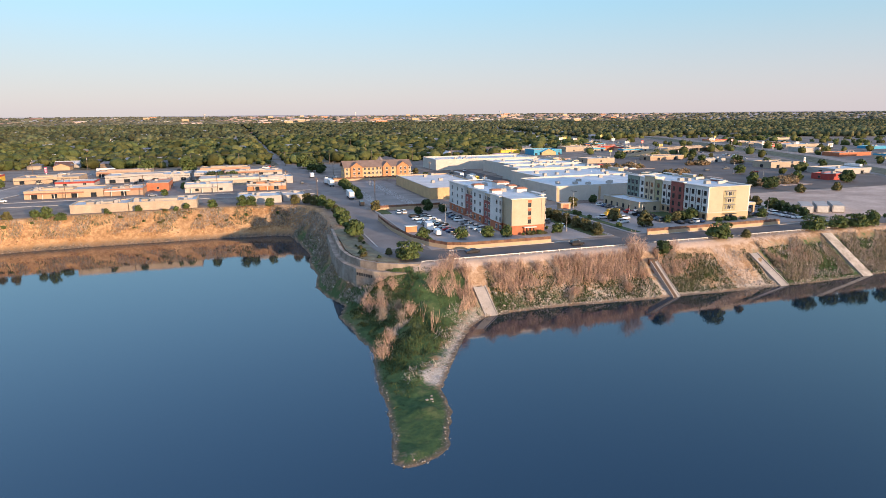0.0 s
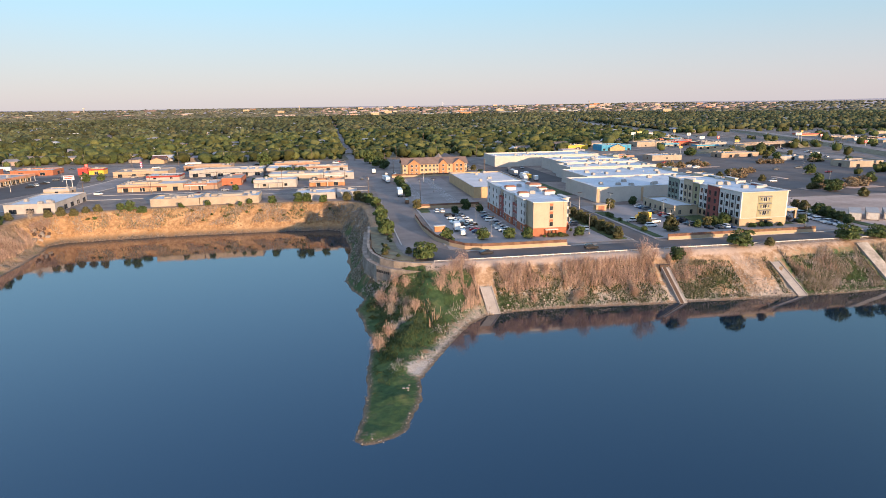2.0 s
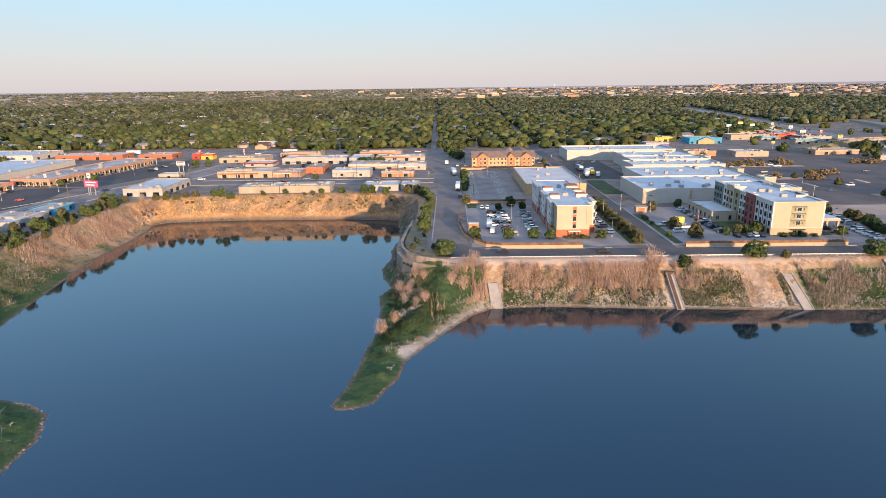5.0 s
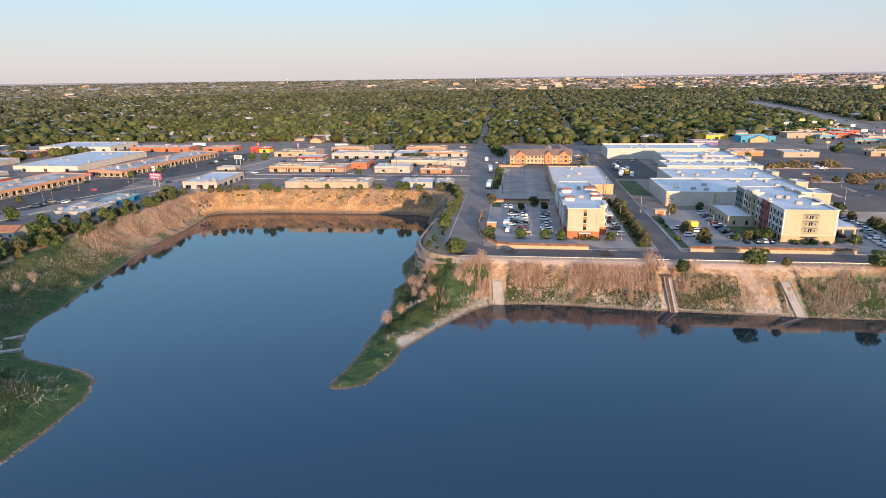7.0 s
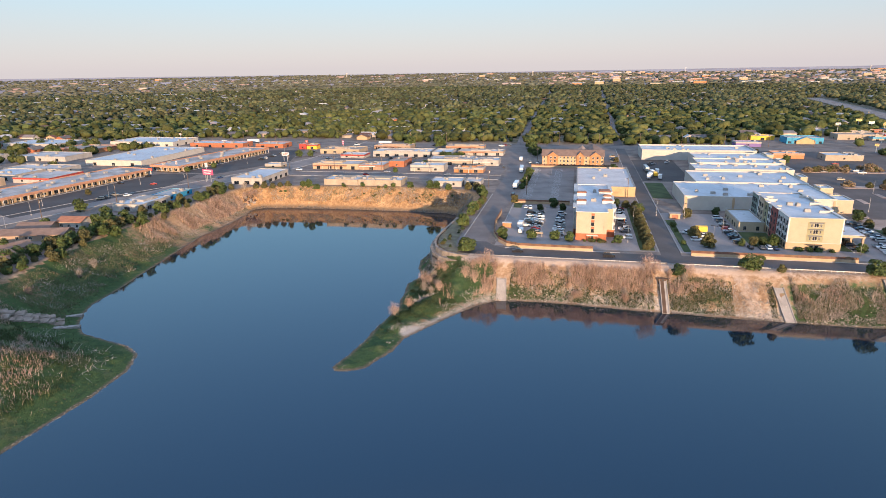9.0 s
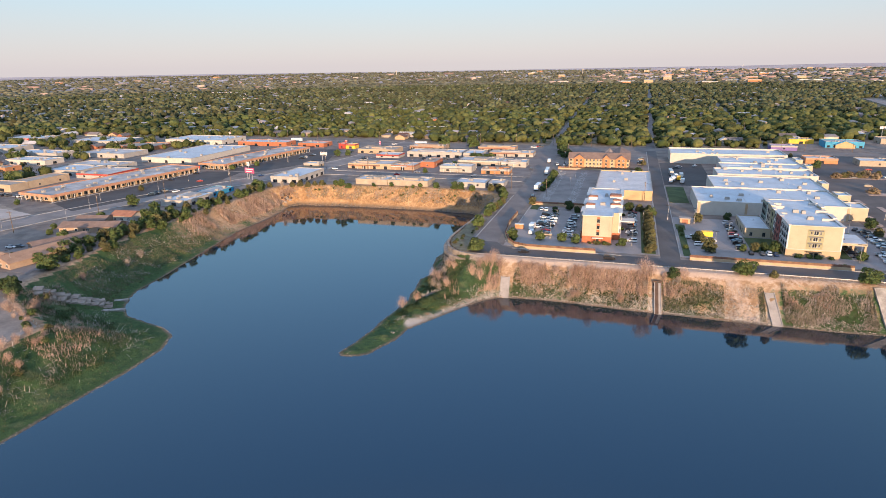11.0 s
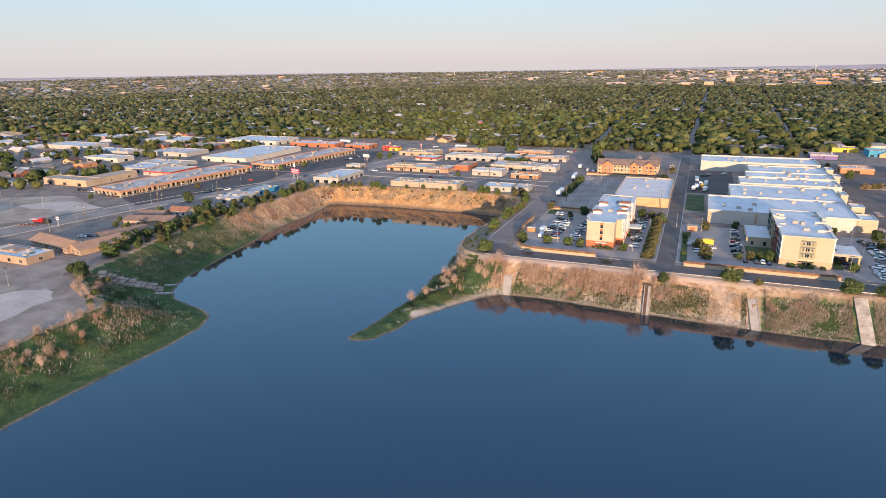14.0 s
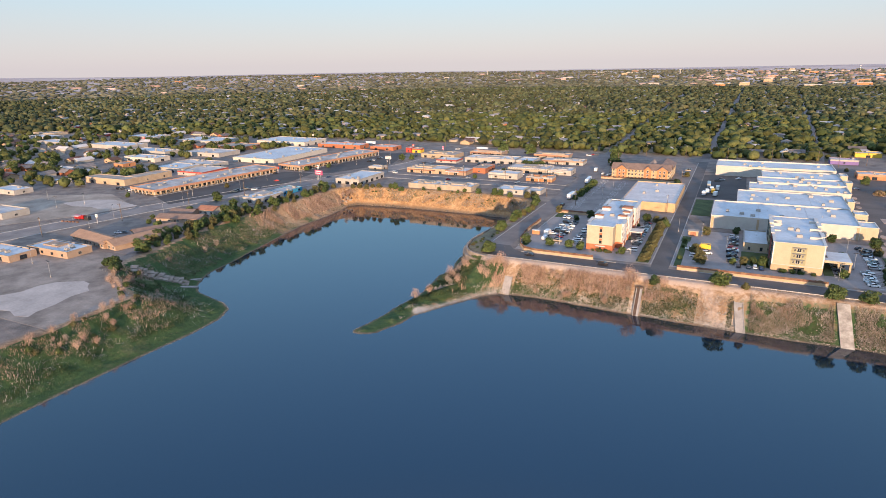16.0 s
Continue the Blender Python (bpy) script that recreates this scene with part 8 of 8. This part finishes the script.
# ---- reeds, grass, dead shrubs, driftwood and stones of the banks ----
def stalks(rng, px, py, low, high, lean, width):
    """Thin bent blades: two narrow triangles each."""
    n = len(px)
    z = ground_height(px, py)[0] - 0.1
    h = rng.uniform(low, high, n)
    a = rng.uniform(0, 6.28, n)
    tilt = np.abs(rng.normal(0, lean, n))
    dx, dy = np.cos(a), np.sin(a)
    base = np.stack([px, py, z], -1)
    tip = base + np.stack([dx * tilt * h, dy * tilt * h, h * np.sqrt(np.clip(1 - tilt ** 2, 0.1, 1))], -1)
    b2 = rng.uniform(0, 6.28, n)
    side = np.stack([np.cos(b2), np.sin(b2), 0 * b2], -1) * (width * rng.uniform(0.6, 1.4, n))[:, None]
    mid = base * 0.45 + tip * 0.55 + np.stack([0 * h, 0 * h, h * 0.06], -1)
    v = np.stack([base - side, base + side, mid + side * 1.1, mid - side * 1.1, tip], 1).reshape(-1, 3)
    k = np.arange(n)[:, None] * 5
    f = np.concatenate([k + [0, 1, 2], k + [0, 2, 3], k + [3, 2, 4]])
    return v, f


def spread(rng, count, x0, x1, y0, y1, zlo, zhi, clump, cut, test=None):
    px, py = rng.uniform(x0, x1, count), rng.uniform(y0, y1, count)
    z, sl, *_ = ground_height(px, py)
    ok = sl & (z > zlo) & (z < zhi) & (wavy(px, py, clump, 41) > cut)
    if test is not None:
        ok &= test(px, py)
    return px[ok], py[ok]


rng = np.random.default_rng(8)
off_ramps = lambda x, y: (np.abs(x - 63.8) > 3) & (np.abs(x - 124) > 2.8) & (np.abs(x - 166.3) > 3.2) & (np.abs(x - 203.2) > 3.6)
px, py = spread(rng, 96000, 56, 230, 152, 169, 4.4, 10.9, 0.16, -0.25, lambda x, y: off_ramps(x, y) & (rng.random(len(x)) < np.where(x < 128, 1.0, 0.35)) & ((x < 128) | ((y < 163) & ((x < 147) | ((x > 170) & (x < 186))))))
soup("reeds", *stalks(rng, px, py, 0.9, 2.9, 0.24, 0.03), M["reed"], "tall dry pinkish reeds on the lake bank", "reeds")
px, py = spread(rng, 15000, 42, 66, 138, 170, 2.0, 10.0, 0.25, -0.1, lambda x, y: off_ramps(x, y) & (x - 0.62 * y + 5 * wavy(x, y, 0.4, 77) > -45 + 3 * rng.normal(size=len(x))) & (y > 142 + 6 * wavy(x, y, 0.3, 78)))
soup("reeds", *stalks(rng, px, py, 1.2, 4.2, 0.22, 0.035), M["reed"], "tall dry reeds at the root of the spit", "reeds")
px, py = spread(rng, 60000, 60, 235, 151, 167, 0.4, 9.5, 0.22, -0.6, lambda x, y: off_ramps(x, y) & (np.abs(x - 155) > 6))
soup("grass", *stalks(rng, px, py, 0.2, 0.7, 0.5, 0.08), M["sedge"], "patchy green grass on the lake bank", "grass")
px, py = spread(rng, 26000, 60, 235, 151, 167, 0.5, 9.2, 0.3, 0.15, off_ramps)
soup("brushwood", *stalks(rng, px, py, 0.5, 1.9, 1.5, 0.035), M["reed_grey"], "fallen grey brushwood on the lake bank", "brushwood")
px, py = spread(rng, 34000, 18, 62, 88, 180, 0.25, 12, 0.3, -0.5, lambda x, y: x - 0.62 * y < -40)
soup("grass", *stalks(rng, px, py, 0.15, 0.5, 0.5, 0.08), M["sedge"], "short dark green grass on the spit", "grass")
px, py = spread(rng, 20000, 30, 66, 100, 156, 0.25, 6, 0.35, -0.1, lambda x, y: (x - 0.62 * y > -44) & (y > 112))
soup("brushwood", *stalks(rng, px, py, 0.4, 1.4, 1.5, 0.035), M["branch"], "tangled grey driftwood on the spit shore", "brushwood")
px, py = spread(rng, 62000, -132, -95, 185, 292, 2.0, 11.5, 0.16, 0.08, lambda x, y: rng.random(len(x)) < np.clip((y - 192) / 30, 0, 1))
soup("reeds", *stalks(rng, px, py, 0.9, 3.2, 0.25, 0.04), M["reed"], "tall dry tan reeds on the west bank", "reeds")
px, py = spread(rng, 40000, -130, -92, 105, 215, 0.8, 11.5, 0.14, -0.3)
soup("reeds", *stalks(rng, px, py, 0.3, 1.2, 0.5, 0.034), M["sedge_dry"], "grey-green dead stalks on the west bank", "reeds")
px, py = spread(rng, 70000, -132, -38, -20, 290, 0.2, 11.5, 0.2, -0.55)
soup("grass", *stalks(rng, px, py, 0.2, 0.7, 0.6, 0.06), M["sedge"], "green sedge along the west bank", "grass")
px, py = spread(rng, 60000, -112, -46, -20, 100, 5.0, 12.3, 0.25, 0.0)
soup("reeds", *stalks(rng, px, py, 0.4, 1.7, 0.8, 0.04), M["reed"], "dry brush below the gravel lot", "reeds")
px, py = spread(rng, 46000, -122, 20, 296, 313, 4.0, 12, 0.3, -0.15)
soup("brushwood", *stalks(rng, px, py, 0.4, 1.6, 0.75, 0.06), M["reed_grey"], "dry brush hanging on the cliff", "brushwood")
px, py = spread(rng, 26000, 20, 42, 176, 312, 0.6, 12, 0.3, -0.2)
soup("brushwood", *stalks(rng, px, py, 0.4, 1.8, 0.7, 0.06), M["reed_grey"], "grey brush on the steep bank below the road", "brushwood")


def dead_shrub(seed, h, key, label):
    r = random.Random(seed)
    root = thing("dead_shrub", 0, 0, -650, label, "shrub")
    bm = bmesh.new()
    for i in range(9):
        a, t = r.uniform(0, 6.28), r.uniform(0.1, 0.45)
        e = Vector((math.cos(a) * t * h, math.sin(a) * t * h, h * r.uniform(0.6, 1.0)))
        tube(bm, (0, 0, -0.3), e * 0.55, 0.07, 0.045, 4)
        tube(bm, e * 0.55, e, 0.045, 0.015, 4)
    part("stem", bm, M[key], root)
    rg = np.random.default_rng(seed)
    n = 520
    q = rg.normal(size=(n, 3)) * (0.2 * h, 0.2 * h, 0.24 * h) + (0, 0, 0.6 * h)
    d = rg.normal(size=(n, 3)) * (0.35, 0.35, 0.9) + (0, 0, 0.5)
    d /= np.linalg.norm(d, axis=1, keepdims=True)
    s = np.cross(d, rg.normal(size=(n, 3)))
    s /= np.linalg.norm(s, axis=1, keepdims=True)
    ln = rg.uniform(0.25, 0.7, (n, 1)) * h * 0.25
    v = np.stack([q - s * 0.03 - d * ln, q + s * 0.03 - d * ln, q + d * ln], 1).reshape(-1, 3)
    soup("brushwood", v, np.arange(3 * n).reshape(-1, 3), M[key], "", "", "stuff", root)
    return root


SHRUBS = [dead_shrub(1, 4.2, "reed", "bare pinkish dead shrub on the bank"), dead_shrub(2, 3.2, "reed", "bare tan dead shrub on the bank"), dead_shrub(3, 3.0, "reed_grey", "bare grey dead shrub on the bank")]
shr = random.Random(4)
for x, y, k, s in ((27.6, 131, 0, 1.15), (31, 139, 0, 1.0), (31, 163, 0, 1.2), (34, 160, 0, 1.1), (36, 170, 0, 1.0), (39, 167, 0, .9), (40, 152, 1, 1.2), (37, 150, 2, 1.1), (33, 155, 2, 1.2), (35, 165, 2, 1.2), (38, 157, 2, 1.0), (54, 166, 0, 1.3), (57, 167, 0, 1.4), (60, 165, 0, 1.2),
                   (51, 165, 1, 1.2), (49, 160, 0, 1.2), (53, 158, 0, 1.3), (98, 165, 0, 1.2), (119, 167, 0, 1.4), (122, 166, 0, 1.4), (135, 166, 0, 1.0), (-70.4, 52, 1, 1.0), (-69.6, 42.5, 0, .8), (-99.7, 84.5, 0, 1.1), (-80.6, 77.6, 1, .8), (-94.8, 75.8, 0, 1.0), (-61.4, 27.4, 0, .9), (-58.2, 30, 1, .9), (-59.5, 22.8, 0, .9),
                   (-96, 77, 1, .8), (-112, 112, 1, 1.0), (-116, 150, 2, 1.3), (-113, 138, 2, 1.2), (-119, 293, 0, 1.4), (-121, 290, 1, 1.2), (-117, 296, 0, 1.1), (-124, 296, 2, 1.4)):
    m = pose(x, y, level(x, y), 0, 0, shr.uniform(0, 360)) @ Matrix.Scale(s, 4)
    if k not in USED:
        USED.add(k)
        SHRUBS[k].matrix_basis = m
        tagged(SHRUBS[k], group="dead shrubs")
    else:
        tagged(copy_thing_plain(SHRUBS[k], m), group="dead shrubs")
for i in range(40):
    x, y = shr.uniform(60, 135), shr.uniform(155, 166)
    if off_ramps(np.array([x]), np.array([y]))[0]:
        tagged(copy_thing_plain(SHRUBS[shr.choice((0, 0, 1, 2))], pose(x, y, level(x, y), 0, 0, shr.uniform(0, 360)) @ Matrix.Scale(shr.uniform(0.6, 1.1), 4)), group="dead shrubs")
for y0, y1, x0, x1, zlo, n, key, label in ((296, 313, -124, 22, 3.0, 9000, "clod", "rough earth clods on the cliff"), (176, 312, 20, 42, 0.4, 5200, "chalk_clod", "chalky rubble on the steep bank"), (150, 169, 62, 232, 0.1, 8000, "chalk_clod", "chalky rubble low on the lake bank")):
    px, py = spread(rng, n, x0, x1, y0, y1, zlo, 11.8 if y0 != 150 else 5.2, 0.3, -0.3)
    rad = 0.1 + (0.45 if y0 > 170 else 0.34) * rng.random(len(px)) ** 3
    v, f = crowns(px, py, ground_height(px, py)[0] - rad * 0.6, rad, rad * 1.5, 1, 9)
    soup("rubble", v, f, M[key], label, "rubble")
px, py = spread(rng, 15000, 126, 235, 151, 168, 0.8, 9.5, 0.35, 0.1, off_ramps)
soup("brushwood", *stalks(rng, px, py, 0.5, 2.2, 1.7, 0.04), M["branch"], "pale fallen branches on the lake bank", "brushwood")
px, py = spread(rng, 9000, -122, 20, 300, 313, 5.0, 12.3, 0.35, 0.1)
soup("grass", *stalks(rng, px, py, 0.4, 1.4, 0.5, 0.12), M["sedge_dry"], "olive tufts on the cliff", "grass")
px, py = spread(rng, 30000, -130, -40, -20, 200, 0.6, 9, 0.16, 0.05)
soup("reeds", *stalks(rng, px, py, 0.3, 0.9, 0.5, 0.034), M["sedge_dry"], "olive dry tufts on the west bank", "reeds")
px, py = spread(rng, 30000, 128, 235, 151, 167, 0.8, 9.5, 0.2, -0.1, lambda x, y: off_ramps(x, y) & (np.abs(x - 155) > 7))
soup("brushwood", *stalks(rng, px, py, 0.5, 1.7, 0.45, 0.04), M["sedge_dry"], "grey-green brush on the lake bank", "brushwood")
for i in range(36):
    x, y = shr.uniform(-108, -52), shr.uniform(5, 92)
    if 5.5 < level(x, y) < 12.2 and ground_height(np.array([x]), np.array([y]))[1][0]:
        plant(B[shr.choice((0, 2, 2, 1))], x, y, shr.uniform(0.35, 0.7), group="bank bushes")
for i in range(30):
    x, y = shr.uniform(-120, 16), shr.uniform(303, 312)
    plant(B[shr.choice((2, 2, 0))], x, y, shr.uniform(0.25, 0.6), group="bank bushes")
px, py = spread(rng, 16000, 28, 42, 140, 176, 1.5, 9, 0.22, 0.25)
soup("brushwood", *stalks(rng, px, py, 0.5, 2.0, 0.8, 0.035), M["branch"], "tangled dead brush at the root of the spit", "brushwood")
px, py = spread(rng, 16000, 24, 48, 120, 180, 0.6, 11, 0.25, -0.3)
soup("grass", *stalks(rng, px, py, 0.3, 0.9, 0.4, 0.06), M["sedge"], "long green grass at the root of the spit", "grass")
px, py = spread(rng, 24000, -130, -90, 100, 290, 1.0, 10, 0.3, 0.15)
soup("brushwood", *stalks(rng, px, py, 0.4, 1.8, 1.5, 0.035), M["branch"], "fallen pale brushwood on the west bank", "brushwood")
px, py = spread(rng, 26000, 168, 240, 151, 168, 0.6, 11.2, 0.2, -0.35, off_ramps)
soup("brushwood", *stalks(rng, px, py, 0.5, 1.9, 0.5, 0.045), M["reed_grey"], "dense grey brush on the shaded bank", "brushwood")
px, py = spread(rng, 20000, 66, 170, 151, 165, 0.5, 7.5, 0.25, -0.2, lambda x, y: off_ramps(x, y) & (np.abs(x - 155) > 6))
soup("grass", *stalks(rng, px, py, 0.3, 1.0, 0.5, 0.07), M["sedge"], "green tufts between the reeds", "grass")
# brush, bushes and bare shrubs between the gravel lot and the shore
px, py = spread(rng, 60000, -108, -44, -20, 92, 1.6, 11.9, 0.3, -0.1)
soup("reeds", *stalks(rng, px, py, 0.4, 1.6, 0.5, 0.035), M["sedge"], "tall dark sedge below the gravel lot", "reeds")
px, py = spread(rng, 22000, -108, -44, -20, 92, 2.4, 12.2, 0.22, 0.2)
soup("reeds", *stalks(rng, px, py, 0.5, 2.2, 0.6, 0.035), M["reed_grey"], "dead grey stalks below the gravel lot", "reeds")
px, py = spread(rng, 9000, -112, -40, -20, 100, 0.8, 12.0, 0.4, 0.2)
soup("brushwood", *stalks(rng, px, py, 0.8, 2.6, 1.7, 0.04), M["branch"], "bleached fallen branches below the gravel lot", "brushwood")
for i in range(26):
    f = shr.random()
    x, y = (-70 - 3 * shr.random(), 14 + 44 * f) if i % 2 else (-76 - 30 * f, 60 + 18 * f - 5 * shr.random())
    x, y = x + shr.uniform(0, 9), y - shr.uniform(0, 4)
    m = pose(x, y, level(x, y), 0, 0, shr.uniform(0, 360)) @ Matrix.Scale(shr.uniform(0.5, 1.0), 4)
    tagged(copy_thing_plain(SHRUBS[shr.choice((0, 1, 1, 2))], m), group="dead shrubs")
    if i % 3 == 0:
        plant(B[shr.choice((0, 2))], x + 2, y - 2, shr.uniform(0.5, 0.9), group="bank bushes")


def shore_rubble(line, count, reach, seed, label):
    """A thin line of pale stones and debris along the waterline."""
    r = np.random.default_rng(seed)
    a, b = np.array(line[:-1], float), np.array(line[1:], float)
    ln = np.hypot(*(b - a).T)
    k = r.choice(len(ln), count, p=ln / ln.sum())
    q = a[k] + (b - a)[k] * r.random((count, 1)) + r.normal(0, reach, (count, 2))
    z = ground_height(q[:, 0], q[:, 1])[0]
    ok = (z > -0.1) & (z < 1.0)
    q, z = q[ok], z[ok]
    rad = 0.05 + 0.2 * r.random(len(q)) ** 3
    v, f = crowns(q[:, 0], q[:, 1], z - rad * 0.5, rad, rad * 1.3, 1, seed)
    soup("rubble", v, f, M["rubble_grey"], label, "rubble")


shore_rubble([(-43.4, -40)] + WEST_SHORE[2:9], 1500, 0.35, 101, "pale debris line along the grassy shore")
shore_rubble(SPIT_SHORE[3:], 420, 0.5, 102, "pale stones along the shore of the spit")
shore_rubble(SOUTH_SHORE[:-1], 900, 0.5, 103, "pale stones along the foot of the bank")
# blocks added at the cliff corner, mostly dark to imitate a shaded notch
nrng = random.Random(33)
for i in range(16):
    x, y = -122 + 6.5 * nrng.random(), 286 + 9 * nrng.random()
    bm = bmesh.new()
    bmesh.ops.create_icosphere(bm, subdivisions=2, radius=1.0)
    for q in bm.verts:
        q.co *= 1 + 0.35 * noise.noise(q.co * 1.6 + Vector((i * 5, 0, 0)))
    ob = tagged(new("boulder", mesh_of("boulder", bm, M["stained"] if i % 3 else M["rock"])), "dark block in place of the shaded notch in the cliff", "boulder", "cliff blocks")
    sc = nrng.uniform(0.7, 1.7)
    ob.matrix_basis = pose(x, y, max(0.2, level(x, y)) + 0.2, 0, 0, nrng.uniform(0, 360)) @ Matrix.Diagonal((sc, sc * 0.8, sc * nrng.uniform(0.6, 1.1), 1))
# stones along the shores
STONES = []
for k in range(4):
    bm = bmesh.new()
    bmesh.ops.create_icosphere(bm, subdivisions=1, radius=0.5)
    for q in bm.verts:
        q.co *= 1 + 0.35 * noise.noise(q.co * 2.1 + Vector((k * 9, 0, 0)))
        q.co.z *= 0.6
    STONES.append(mesh_of("stone", bm, M["rock"]))
for i in range(30, 120):
    f = shr.random()
    k = i % 4
    if i < 80:
        p = Vector((shr.uniform(66, 225), 152.5 + shr.uniform(-1.5, 2.5)))
    else:
        p = Vector((33 + 18 * f, 108 + 34 * f)) + Vector((shr.uniform(-2.5, 2.5), shr.uniform(-2, 2)))
    if level(p.x, p.y) < 0.06:
        continue
    ob = tagged(new("stone", STONES[k]), "pale angular limestone rock on the shore", "stone", "shore stones")
    sc = shr.uniform(0.3, 0.9)
    ob.matrix_basis = pose(p.x, p.y, max(-0.1, level(p.x, p.y)) + 0.02, 0, 0, shr.uniform(0, 360)) @ Matrix.Diagonal((sc, sc * shr.uniform(0.7, 1.2), sc * 0.8, 1))
